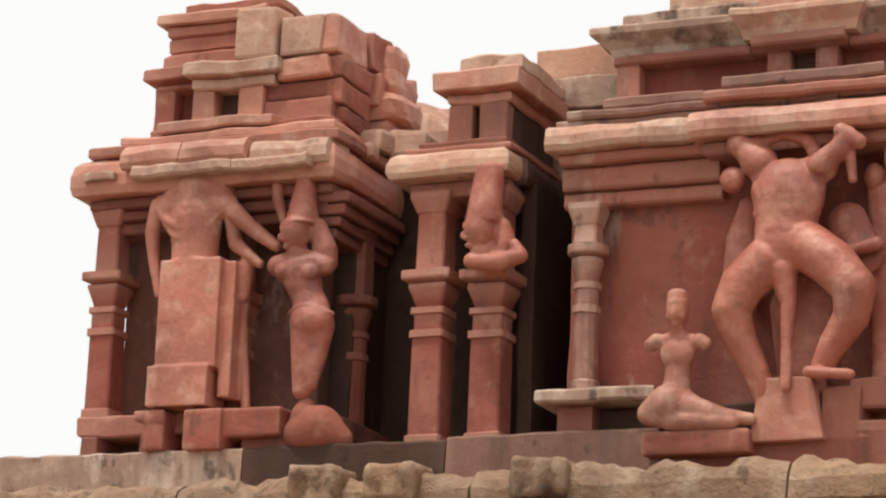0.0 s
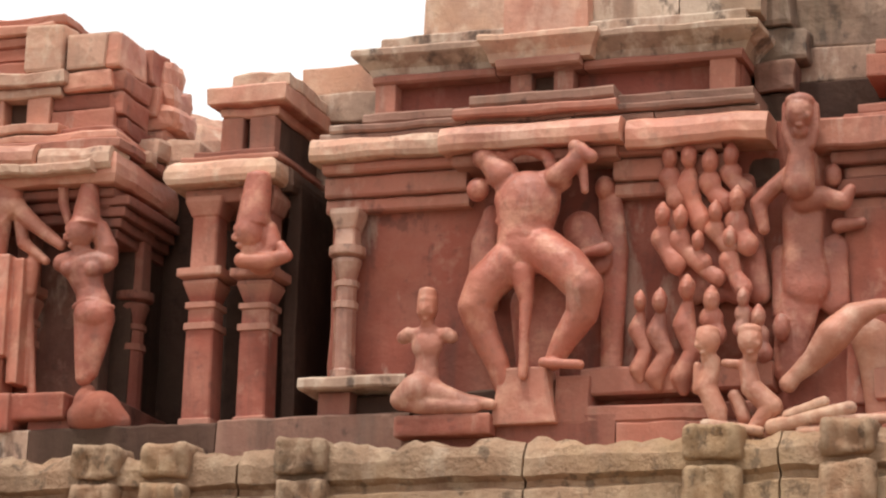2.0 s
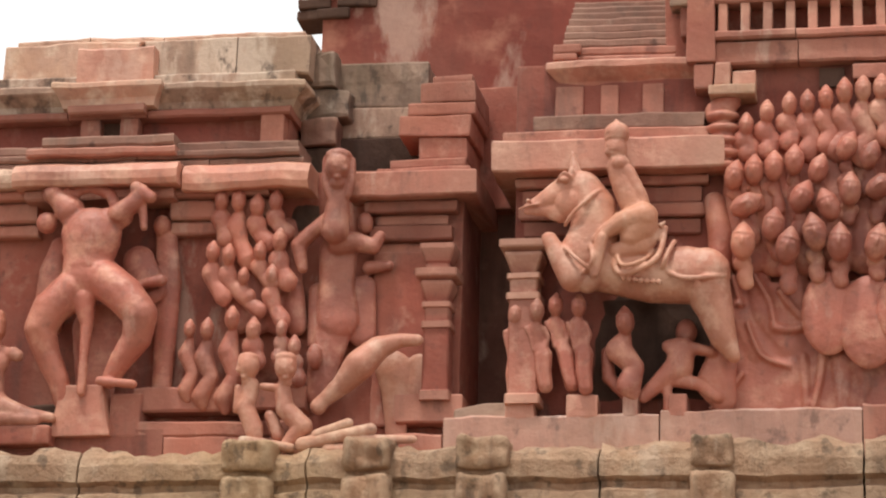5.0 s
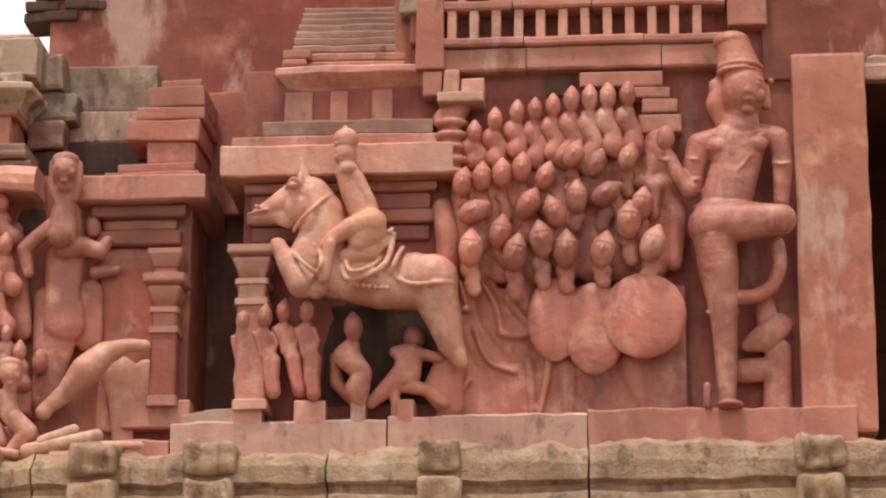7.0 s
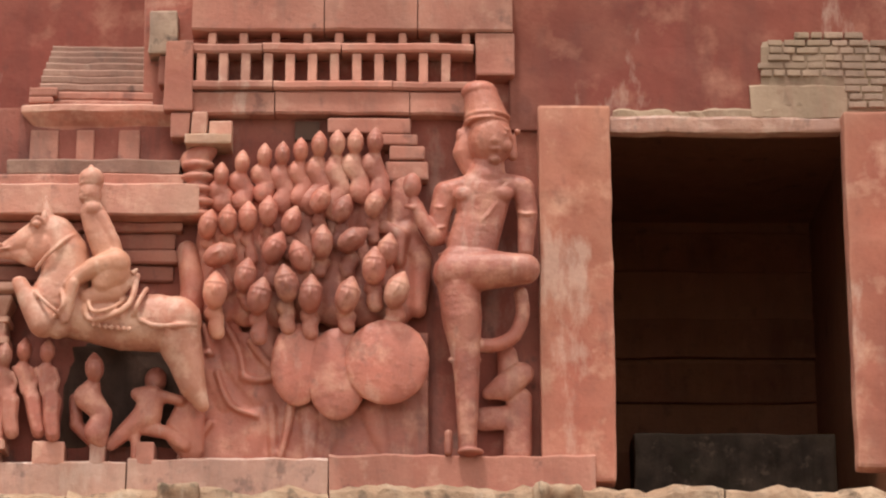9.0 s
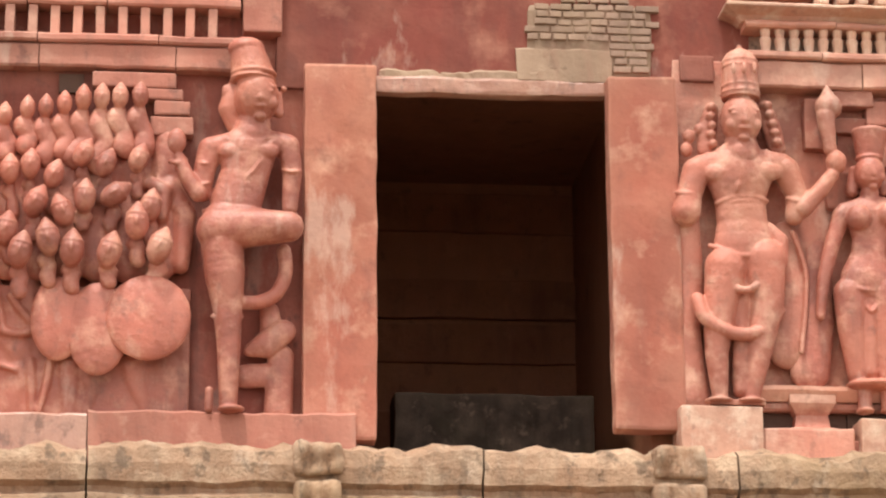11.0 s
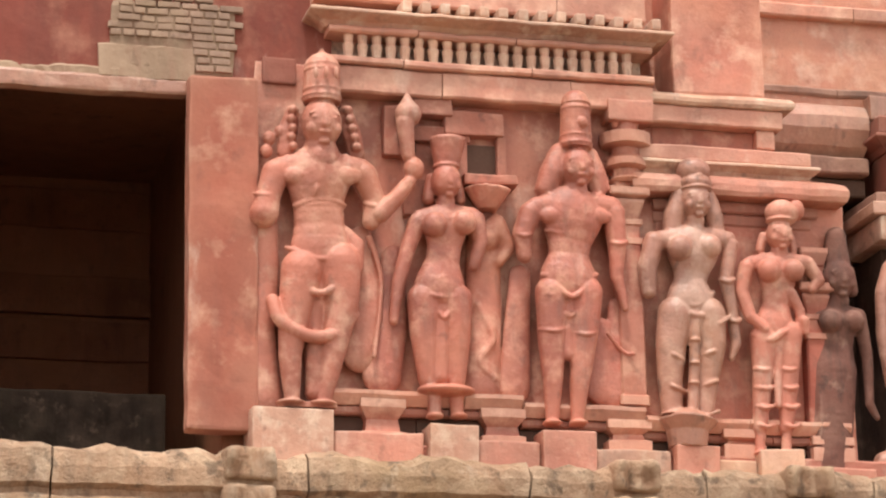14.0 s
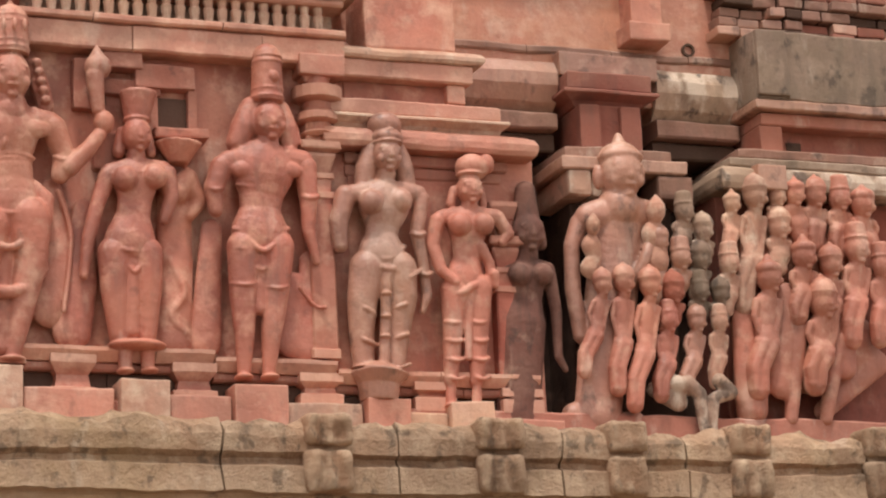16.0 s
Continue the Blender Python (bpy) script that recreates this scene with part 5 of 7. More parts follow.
c.cord([(1.990, 1.038), (2.049, 0.994), (2.148, 0.979), (2.282, 1.002)], 0.013, -0.08).cord([(2.088, 0.963), (2.145, 0.859), (2.208, 0.968)], 0.013, -0.065).cord([(2.079, 1.493), (2.172, 1.443), (2.274, 1.510)], 0.010, -0.08)
c.limb([(2.140, 0.919), (2.134, 0.523)], [0.052, 0.045], -0.01)
c.ball((2.162, 0.445), 0.174, 0.036, 0.129).limb([(2.096, 0.417), (2.094, 0.319)], [0.042, 0.039]).limb([(2.221, 0.421), (2.225, 0.323)], [0.042, 0.039])
c.ball((2.087, 0.292), 0.052, 0.019, 0.071, -0.03).ball((2.225, 0.297), 0.052, 0.019, 0.071, -0.03)
c.limb([(1.888, 1.241), (1.864, 0.841), (1.810, 0.543)], [0.071, 0.103, 0.116], 0.08, 0.35)
c.done("woman_statue", "slim red stone woman with a flared hat on a small pedestal", CARVED)

c = Clay(-0.02, 0.011)
c.cone((2.437, 1.539), (2.442, 1.662), 0.059, 0.137, -0.03).ball((2.442, 1.662), 0.143, 0.020, 0.1, -0.03)
c.limb([(2.366, 1.441), (2.431, 1.376), (2.501, 1.464)], [0.059, 0.078, 0.059]).limb([(2.501, 1.464), (2.570, 1.331), (2.510, 1.244)], [0.052, 0.046, 0.036])
c.limb([(2.430, 1.342), (2.422, 0.974), (2.398, 0.511)], [0.104, 0.111, 0.124], 0.05, 0.6).cord([(2.376, 0.972), (2.458, 0.776), (2.377, 0.641), (2.465, 0.545)], 0.020, -0.02)
c.done("bowl_bearer_relief", "low relief of a figure carrying a wide bowl overhead", ROSE)

c = Clay(-0.08, 0.006)
c.head((2.976, 1.816), 0.089, 0.05, -0.02, ears=False)
c.cone((2.973, 1.930), (2.979, 2.185), 0.098, 0.089, -0.01).ball((2.979, 2.207), 0.085, 0.089, 0.085, -0.01).ball((2.982, 2.172), 0.098, 0.016, 0.098, -0.01).ball((2.983, 2.207), 0.092, 0.013, 0.092, -0.01).ball((2.976, 2.003), 0.102, 0.016, 0.102, -0.01).ball((2.974, 1.955), 0.105, 0.020, 0.105, -0.01)
c.ball((2.995, 2.067), 0.033, 0.036, 0.026, -0.10).cord([(2.945, 2.030), (2.996, 2.088), (3.043, 2.035)], 0.010, -0.12)
c.limb([(2.886, 1.908), (2.840, 1.784), (2.796, 1.688)], [0.066, 0.082, 0.066], 0.03).limb([(3.065, 1.901), (3.096, 1.788), (3.113, 1.699)], [0.059, 0.072, 0.056], 0.03).cord([(3.078, 1.884), (3.145, 1.801), (3.168, 1.698)], 0.013, 0.0)
c.limb([(2.968, 1.698), (2.959, 1.635)], [0.072, 0.092], 0.01)
c.limb([(2.730, 1.554), (2.951, 1.607), (3.177, 1.585)], [0.072, 0.082, 0.072], 0.0, 0.85)
c.limb([(2.941, 1.524), (2.922, 1.393), (2.911, 1.264), (2.906, 1.138)], [0.187, 0.138, 0.121, 0.171], 0.0, 0.58).ball((2.824, 1.505), 0.098, 0.056, 0.046, -0.042).ball((3.064, 1.517), 0.098, 0.056, 0.046, -0.042)
c.limb([(2.801, 1.049), (2.792, 0.780), (2.793, 0.515), (2.783, 0.300)], [0.098, 0.082, 0.059, 0.039], -0.01, 0.85).limb([(3.006, 1.058), (2.986, 0.788), (2.952, 0.521), (2.930, 0.305)], [0.102, 0.082, 0.059, 0.039], -0.01, 0.85)
c.ball((2.775, 0.277), 0.056, 0.020, 0.079, -0.03).ball((2.930, 0.282), 0.056, 0.020, 0.079, -0.03)
c.limb([(2.688, 1.525), (2.636, 1.396), (2.646, 1.264)], [0.069, 0.059, 0.043]).limb([(3.197, 1.552), (3.210, 1.357), (3.202, 1.169), (3.249, 0.984)], [0.069, 0.056, 0.039, 0.023])
c.cord([(2.801, 1.640), (2.955, 1.546), (3.111, 1.657)], 0.016, -0.08).cord([(2.780, 1.619), (2.953, 1.491), (3.131, 1.638)], 0.010, -0.085).cord([(2.766, 1.420), (2.902, 1.392), (3.075, 1.429)], 0.010, -0.075).cord([(2.595, 1.391), (2.635, 1.372), (2.691, 1.395)], 0.013, -0.06).cord([(3.162, 1.371), (3.209, 1.353), (3.266, 1.377)], 0.013, -0.06)
c.cord([(2.744, 1.154), (2.905, 1.087), (3.072, 1.169)], 0.016, -0.085).cord([(2.742, 1.107), (2.809, 1.076), (2.902, 1.013), (3.000, 1.085), (3.070, 1.122)], 0.016, -0.09).cord([(2.734, 1.059), (2.773, 1.021), (2.856, 1.051)], 0.013, -0.085).cord([(2.958, 1.056), (3.032, 1.032), (3.075, 1.068)], 0.013, -0.085)
c.cord([(2.840, 0.976), (2.895, 0.905), (2.955, 0.982)], 0.013, -0.065).limb([(2.900, 1.053), (2.883, 0.684)], [0.046, 0.036], -0.015).cord([(2.713, 0.824), (2.793, 0.807), (2.869, 0.837)], 0.010, -0.09).cord([(2.915, 0.812), (2.989, 0.795), (3.065, 0.825)], 0.010, -0.09)
c.limb([(3.229, 1.000), (3.240, 0.765), (3.195, 0.496)], [0.066, 0.092, 0.098], 0.08, 0.35).limb([(3.121, 0.861), (3.108, 0.526)], [0.079, 0.105], 0.08, 0.35).cord([(3.140, 0.828), (3.239, 0.732), (3.293, 0.717)], 0.013, 0.04).limb([(2.643, 1.176), (2.610, 0.773), (2.589, 0.507)], [0.066, 0.085, 0.098], 0.09, 0.35)
c.done("crowned_statue", "standing red stone deity with a tall ringed crown and jewelled belt", CARVED)

c = Clay(-0.08, 0.006)
c.head((3.700, 1.654), 0.080, 0, -0.02, ears=False)
c.ball((3.704, 1.843), 0.103, 0.086, 0.099, 0.01).ball((3.708, 1.759), 0.099, 0.056, 0.099, -0.01).ball((3.706, 1.724), 0.096, 0.017, 0.099, -0.02).cord([(3.657, 1.735), (3.709, 1.794), (3.757, 1.741)], 0.013, -0.10)
c.limb([(3.620, 1.698), (3.583, 1.570), (3.560, 1.440)], [0.056, 0.066, 0.056], 0.03).limb([(3.791, 1.708), (3.821, 1.584), (3.844, 1.456)], [0.053, 0.063, 0.053], 0.03)
c.limb([(3.694, 1.528), (3.688, 1.472)], [0.050, 0.066])
c.limb([(3.477, 1.404), (3.691, 1.444), (3.893, 1.428)], [0.060, 0.066, 0.056], 0.0, 0.85)
c.limb([(3.676, 1.353), (3.664, 1.239), (3.650, 1.152), (3.649, 1.042)], [0.159, 0.109, 0.099, 0.146], 0.0, 0.62).ball((3.577, 1.348), 0.076, 0.076, 0.070, -0.06).ball((3.758, 1.365), 0.076, 0.076, 0.070, -0.06)
c.limb([(3.439, 1.395), (3.394, 1.242), (3.395, 1.091)], [0.063, 0.060, 0.046]).limb([(3.913, 1.401), (3.875, 1.198), (3.907, 0.979), (3.921, 0.805), (3.888, 0.711)], [0.050, 0.043, 0.036, 0.033, 0.020]).cord([(3.832, 1.182), (3.873, 1.163), (3.924, 1.187)], 0.013, -0.05).cord([(3.870, 0.943), (3.912, 0.924), (3.956, 0.947)], 0.013, -0.05)
c.limb([(3.554, 0.959), (3.519, 0.770), (3.504, 0.567), (3.510, 0.383)], [0.109, 0.093, 0.076, 0.066], 0.0, 0.9).limb([(3.751, 0.968), (3.765, 0.798), (3.727, 0.576), (3.701, 0.390)], [0.109, 0.093, 0.073, 0.063], 0.0, 0.9)
c.cord([(3.528, 1.002), (3.659, 0.940), (3.822, 0.982)], 0.020, -0.08).cord([(3.545, 1.071), (3.654, 1.001), (3.785, 1.097)], 0.017, -0.08).cord([(3.693, 0.914), (3.790, 0.898), (3.878, 0.957)], 0.013, -0.085).cord([(3.454, 0.903), (3.536, 0.866), (3.615, 0.904)], 0.013, -0.085)
for k in range(3):
    c.cord([(3.478, 0.721 - 0.19 * k), (3.516, 0.696 - 0.19 * k), (3.585, 0.672 - 0.18 * k)], 0.013, -0.085)
    c.cord([(3.683, 0.703 - 0.18 * k), (3.748, 0.729 - 0.18 * k), (3.784, 0.744 - 0.18 * k)], 0.013, -0.085)
c.limb([(3.656, 0.964), (3.642, 0.708), (3.618, 0.403)], [0.036, 0.033, 0.033], -0.05).cord([(3.610, 0.958), (3.657, 0.899), (3.709, 0.963)], 0.013, -0.08).ball((3.645, 0.793), 0.036, 0.013, 0.033, -0.07).ball((3.636, 0.657), 0.040, 0.013, 0.033, -0.07).ball((3.628, 0.538), 0.040, 0.013, 0.033, -0.07)
c.cord([(3.567, 1.451), (3.685, 1.388), (3.816, 1.465)], 0.010, -0.08)
c.cone((3.598, 0.329), (3.607, 0.386), 0.179, 0.073, -0.01).cone((3.595, 0.269), (3.598, 0.329), 0.133, 0.179, -0.01).cone((3.591, 0.162), (3.595, 0.269), 0.113, 0.126, -0.01)
c.done("woman_statue", "brown-stained stone woman in a layered skirt with one broken arm", BROWN)

c = Clay(-0.08, 0.006)
c.head((4.218, 1.474), 0.070, 0, -0.02, ears=False)
c.ball((4.243, 1.610), 0.104, 0.084, 0.094, -0.01).ball((4.223, 1.559), 0.087, 0.017, 0.087, -0.02).ball((4.343, 1.644), 0.057, 0.067, 0.060, 0.02).limb([(4.132, 1.473), (4.106, 1.384)], [0.027, 0.030], 0.02).limb([(4.306, 1.483), (4.315, 1.389)], [0.023, 0.027], 0.02)
c.limb([(4.210, 1.376), (4.204, 1.327)], [0.043, 0.054])
c.limb([(4.036, 1.290), (4.203, 1.320), (4.384, 1.315)], [0.050, 0.057, 0.047], 0.0, 0.85)
c.limb([(4.199, 1.243), (4.194, 1.145), (4.182, 1.040), (4.165, 0.919)], [0.127, 0.097, 0.084, 0.117], 0.0, 0.62).ball((4.127, 1.239), 0.070, 0.070, 0.070, -0.06).ball((4.275, 1.247), 0.070, 0.070, 0.070, -0.06)
c.limb([(4.007, 1.267), (3.971, 1.116), (4.006, 0.963), (4.081, 0.884)], [0.050, 0.043, 0.037, 0.030], dys=[0.0, 0.0, -0.03, -0.06]).limb([(4.398, 1.309), (4.458, 1.211), (4.419, 1.156)], [0.043, 0.040, 0.030]).limb([(4.265, 1.114), (4.317, 1.012), (4.318, 0.891)], [0.037, 0.033, 0.027], -0.03)
c.limb([(4.093, 0.847), (4.077, 0.658), (4.059, 0.453), (4.045, 0.300)], [0.084, 0.064, 0.054, 0.043], 0.0, 0.9).limb([(4.252, 0.871), (4.241, 0.664), (4.223, 0.459), (4.208, 0.305)], [0.084, 0.064, 0.054, 0.043], 0.0, 0.9)
c.limb([(4.044, 0.283), (4.038, 0.169)], [0.030, 0.033]).limb([(4.207, 0.289), (4.201, 0.174)], [0.030, 0.033]).ball((4.037, 0.148), 0.043, 0.017, 0.067, -0.03).ball((4.200, 0.153), 0.043, 0.017, 0.067, -0.03)
for k in range(4):
    c.cord([(4.020, 0.652 - 0.112 * k), (4.072, 0.637 - 0.112 * k), (4.123, 0.656 - 0.112 * k)], 0.013, -0.06)
    c.cord([(4.184, 0.658 - 0.112 * k), (4.237, 0.643 - 0.112 * k), (4.285, 0.669 - 0.112 * k)], 0.013, -0.06)
c.cord([(4.029, 0.854), (4.106, 0.816), (4.198, 0.868), (4.290, 0.900)], 0.023, -0.07).limb([(4.175, 0.833), (4.151, 0.439)], [0.030, 0.023], -0.03).limb([(4.335, 0.944), (4.342, 0.875)], [0.033, 0.020], -0.05).cord([(4.102, 1.307), (4.204, 1.264), (4.319, 1.326)], 0.010, -0.07)
c.done("woman_statue", "small red stone woman with hair bun and banded trousers", ROSE)

c = Clay(0.0, 0.009)
c.head((4.609, 1.241), 0.088, 0, -0.03, ears=False)
c.cone((4.611, 1.325), (4.613, 1.503), 0.085, 0.064, -0.01).ball((4.614, 1.510), 0.064, 0.058, 0.064, -0.01).limb([(4.522, 1.321), (4.507, 1.179)], [0.034, 0.041], 0.03).limb([(4.706, 1.313), (4.713, 1.189)], [0.034, 0.041], 0.03)
c.limb([(4.603, 1.128), (4.596, 1.071)], [0.051, 0.068])
c.limb([(4.482, 1.003), (4.598, 1.043), (4.733, 1.022)], [0.054, 0.061, 0.051], 0.0, 0.85)
c.limb([(4.590, 0.973), (4.582, 0.833), (4.560, 0.693)], [0.129, 0.102, 0.136], 0.0, 0.65).ball((4.532, 0.970), 0.071, 0.071, 0.075, -0.06).ball((4.671, 0.977), 0.071, 0.071, 0.075, -0.06)
c.limb([(4.559, 0.676), (4.529, 0.417), (4.488, 0.074)], [0.142, 0.139, 0.142], 0.0, 0.65).limb([(4.745, 0.987), (4.777, 0.772), (4.774, 0.494), (4.817, 0.409)], [0.044, 0.037, 0.030, 0.020]).cord([(4.454, 0.620), (4.411, 0.106)], 0.014, -0.08)
c.done("woman_statue", "polished dark brown stone woman in a long plain skirt", SMOKED_SHADED)

c = Clay(-0.04, 0.009)
c.head((5.229, 1.630), 0.120, 0.1, -0.03, ears=False).ball((5.236, 1.738), 0.148, 0.055, 0.137, -0.02).ball((5.233, 1.753), 0.127, 0.082, 0.117, -0.02).cone((5.234, 1.810), (5.234, 1.876), 0.055, 0.027, -0.02).ball((5.234, 1.876), 0.027, 0.027, 0.027, -0.02).ball((5.085, 1.614), 0.031, 0.082, 0.041, 0.0).ball((5.374, 1.646), 0.031, 0.082, 0.041, 0.0)
c.limb([(5.224, 1.497), (5.215, 1.425)], [0.103, 0.137], 0.0).limb([(5.016, 1.354), (5.218, 1.407), (5.409, 1.389)], [0.093, 0.110, 0.093], 0.0, 0.85)
c.limb([(5.207, 1.300), (5.177, 1.086), (5.138, 0.838), (5.063, 0.487), (5.003, 0.141)], [0.185, 0.172, 0.172, 0.158, 0.151], 0.03, 0.6).limb([(4.961, 1.322), (4.900, 1.178), (4.890, 0.897), (4.924, 0.620)], [0.062, 0.051, 0.051, 0.048], 0.03)
c.cord([(5.398, 1.239), (5.335, 1.093), (5.261, 0.949)], 0.038, -0.09).limb([(4.857, 0.137), (4.840, -0.017)], [0.075, 0.082], 0.05).limb([(5.039, 0.125), (5.030, -0.012)], [0.048, 0.048], 0.0).limb([(5.241, 0.113), (5.236, -0.007)], [0.045, 0.045], 0.0).limb([(5.038, 0.114), (5.241, 0.120)], [0.041, 0.041], 0.03)
c.done("giant_statue", "broad grey-brown stained stone giant with a pointed helmet", BROWN)
for p, r, b in (((4.992, 1.274), 0.045, (4.969, 0.970)), ((5.417, 1.390), 0.058, (5.421, 1.027))):
    soldier(p, r, b, PALE, -0.12, 0.2, "", "pale stone figure clinging to the giant's shoulder", 3, False, True)
for p, r, b in (((5.024, 0.910), 0.048, (4.879, 0.370)), ((5.167, 0.930), 0.055, (5.093, 0.274)), ((5.338, 0.917), 0.058, (5.197, 0.181))):
    soldier(p, r, b, ROSE, -0.13, 0.5, "dome", "slender stone figure climbing before the giant")
for k, (p, r, b, l, m) in enumerate((((5.627, 1.408), 0.055, (5.591, 1.177), 0.2, GREY), ((5.741, 1.292), 0.055, (5.746, 1.113), 0.2, GREY), ((5.570, 1.105), 0.058, (5.539, 0.890), 0.3, BROWN), ((5.712, 1.112), 0.058, (5.677, 0.896), 0.3, LICHEN), ((5.906, 1.092), 0.058, (5.867, 0.798), 0.2, PALE), ((5.502, 0.896), 0.062, (5.456, 0.676), 0.2, RED), ((5.693, 0.911), 0.055, (5.671, 0.719), 0.2, LICHEN), ((5.829, 0.896), 0.051, (5.813, 0.690), 0.2, LICHEN), ((5.458, 0.711), 0.055, (5.388, 0.249), 0.5, CARVED), ((5.659, 0.719), 0.051, (5.571, 0.296), 0.5, BROWN), ((5.808, 0.718), 0.048, (5.763, 0.337), 0.4, PALE), ((5.434, 1.205), 0.051, (5.386, 0.848), 0.4, BROWN))):
    soldier(p, r, b, m, -0.08 - 0.01 * (k % 3), l, "dome" if k % 2 else "cap", "dark-stained stone figure packed in the crowd")
c = Clay(-0.12, 0.008)
c.limb([(5.558, 0.330), (5.635, 0.256), (5.648, 0.021)], [0.045, 0.045, 0.027]).limb([(5.771, 0.344), (5.841, 0.276), (5.724, 0.231), (5.709, 0.040)], [0.048, 0.048, 0.038, 0.027]).limb([(5.479, 0.328), (5.572, 0.313)], [0.055, 0.055], 0.03).limb([(5.365, 0.289), (5.509, 0.225)], [0.055, 0.069], 0.05, 0.6)
c.done("seated_figure", "grey-white lap and crossed legs of seated stone figures", GREY)
for k, (p, r, b, l) in enumerate((((5.970, 1.484), 0.047, (5.938, 1.182), 0.2), ((6.131, 1.543), 0.068, (6.013, 0.827), 0.5), ((6.289, 1.545), 0.050, (6.291, 1.344), 0.2), ((6.409, 1.570), 0.061, (6.443, 1.279), 0.2), ((6.556, 1.567), 0.061, (6.539, 1.247), 0.2), ((6.727, 1.557), 0.064, (6.695, 1.218), 0.2), ((6.886, 1.529), 0.072, (6.910, 1.155), 0.3), ((6.283, 1.351), 0.064, (6.268, 1.089), 0.3))):
    soldier(p, r, b, PALE if k in (0, 1, 2, 7) else ROSE, -0.06, l, ("helmet", "dome", "cap")[k % 3], "pale stone soldier standing in the back row")
for k, (p, r, b, l) in enumerate((((6.420, 1.161), 0.068, (6.358, 0.769), 0.3), ((6.606, 1.112), 0.064, (6.568, 0.705), 0.3), ((6.796, 1.223), 0.072, (6.720, 0.639), 0.3), ((6.164, 1.012), 0.072, (6.045, 0.298), 0.6), ((6.523, 0.866), 0.079, (6.436, 0.344), 0.4), ((6.967, 1.121), 0.064, (6.920, 0.646), 0.3))):
    soldier(p, r, b, ROSE, -0.10, l, ("helmet", "dome", "cap")[k % 3], "rose stone soldier in the front row")
c = Clay(-0.06, 0.011)
c.limb([(6.163, 1.229), (6.334, 1.164), (6.575, 1.212), (6.893, 1.191)], [0.143, 0.161, 0.161, 0.161], 0.07, 0.4).limb([(6.227, 0.622), (6.436, 0.558), (6.760, 0.640)], [0.179, 0.251, 0.215], 0.08, 0.3).limb([(6.026, 0.756), (6.023, 0.262)], [0.100, 0.107], 0.03, 0.6).limb([(6.311, 0.911), (6.222, 0.338)], [0.086, 0.086], 0.0, 0.6).limb([(6.708, 0.927), (6.683, 0.458)], [0.086, 0.072], 0.0, 0.6).limb([(6.371, 0.698), (6.273, 0.128)], [0.064, 0.043]).limb([(6.640, 0.636), (6.515, 0.134)], [0.064, 0.043]).limb([(6.048, 0.333), (6.036, 0.192)], [0.100, 0.100], 0.05)
c.limb([(6.541, 0.205), (6.775, 0.390), (6.939, 0.521)], [0.064, 0.079, 0.093], 0.08, 0.5)
c.done("crowd_relief", "worn rose stone relief below the crowd of soldiers", ROSE)

c = Clay(-0.06, 0.007)
c.limb([(-9.890, 1.543), (-9.784, 1.592), (-9.648, 1.539)], [0.075, 0.110, 0.081], 0.02)
c.limb([(-9.960, 1.487), (-9.774, 1.458), (-9.600, 1.469)], [0.063, 0.098, 0.069])
c.limb([(-9.771, 1.412), (-9.762, 1.276), (-9.768, 1.126)], [0.156, 0.133, 0.127], 0.0, 0.7)
c.cord([(-10.001, 1.499), (-9.885, 1.381), (-9.768, 1.361), (-9.620, 1.477)], 0.029, -0.07).cord([(-9.978, 1.461), (-9.846, 1.297), (-9.714, 1.303), (-9.605, 1.439)], 0.017, -0.08).cord([(-9.923, 1.439), (-9.783, 1.338), (-9.657, 1.425)], 0.014, -0.09)
c.limb([(-9.993, 1.480), (-10.024, 1.355), (-10.007, 1.217), (-9.960, 1.019)], [0.049, 0.040, 0.032, 0.026]).limb([(-9.594, 1.469), (-9.455, 1.344), (-9.293, 1.226)], [0.055, 0.043, 0.032])
c.limb([(-9.574, 1.413), (-9.541, 1.261), (-9.394, 1.147)], [0.040, 0.038, 0.026], 0.02).limb([(-9.491, 1.138), (-9.498, 0.990)], [0.052, 0.035], 0.05)
c.limb([(-9.508, 1.050), (-9.506, 0.873), (-9.461, 0.418)], [0.040, 0.026, 0.026], 0.08)
c.slab(-9.915, -9.565, -0.15, 0.06, 0.60, 1.175, 0.0).slab(-9.945, -9.60, -0.16, 0.06, 0.405, 0.615, 0.6).slab(-9.57, -9.50, -0.10, 0.06, 0.45, 1.16)
c.done("headless_statue", "headless red stone figure mended with a plain stone slab", ROSE)
c = Clay(-0.06, 0.007)
c.head((-9.171, 1.288), 0.069, -0.6, -0.03, ears=False)
c.cone((-9.154, 1.329), (-9.145, 1.566), 0.089, 0.049).ball((-9.154, 1.329), 0.092, 0.014, 0.092, -0.02).limb([(-9.080, 1.317), (-9.029, 1.196), (-9.013, 1.130)], [0.052, 0.063, 0.052], 0.03).limb([(-9.315, 1.604), (-9.314, 1.484), (-9.260, 1.330)], [0.038, 0.032, 0.023], 0.03)
c.limb([(-9.157, 1.205), (-9.153, 1.145)], [0.040, 0.046])
c.limb([(-9.280, 1.124), (-9.153, 1.140), (-9.018, 1.107)], [0.055, 0.069, 0.055], 0.0, 0.9)
c.limb([(-9.150, 1.086), (-9.105, 0.966), (-9.075, 0.877)], [0.110, 0.084, 0.098], 0.0, 0.75)
c.ball((-9.065, 0.818), 0.118, 0.098, 0.092, -0.01)
c.limb([(-9.087, 0.805), (-9.094, 0.646), (-9.106, 0.474)], [0.098, 0.078, 0.052], 0.0, 0.85).limb([(-9.020, 0.801), (-9.046, 0.644), (-9.070, 0.501)], [0.075, 0.063, 0.046], 0.0, 0.85)
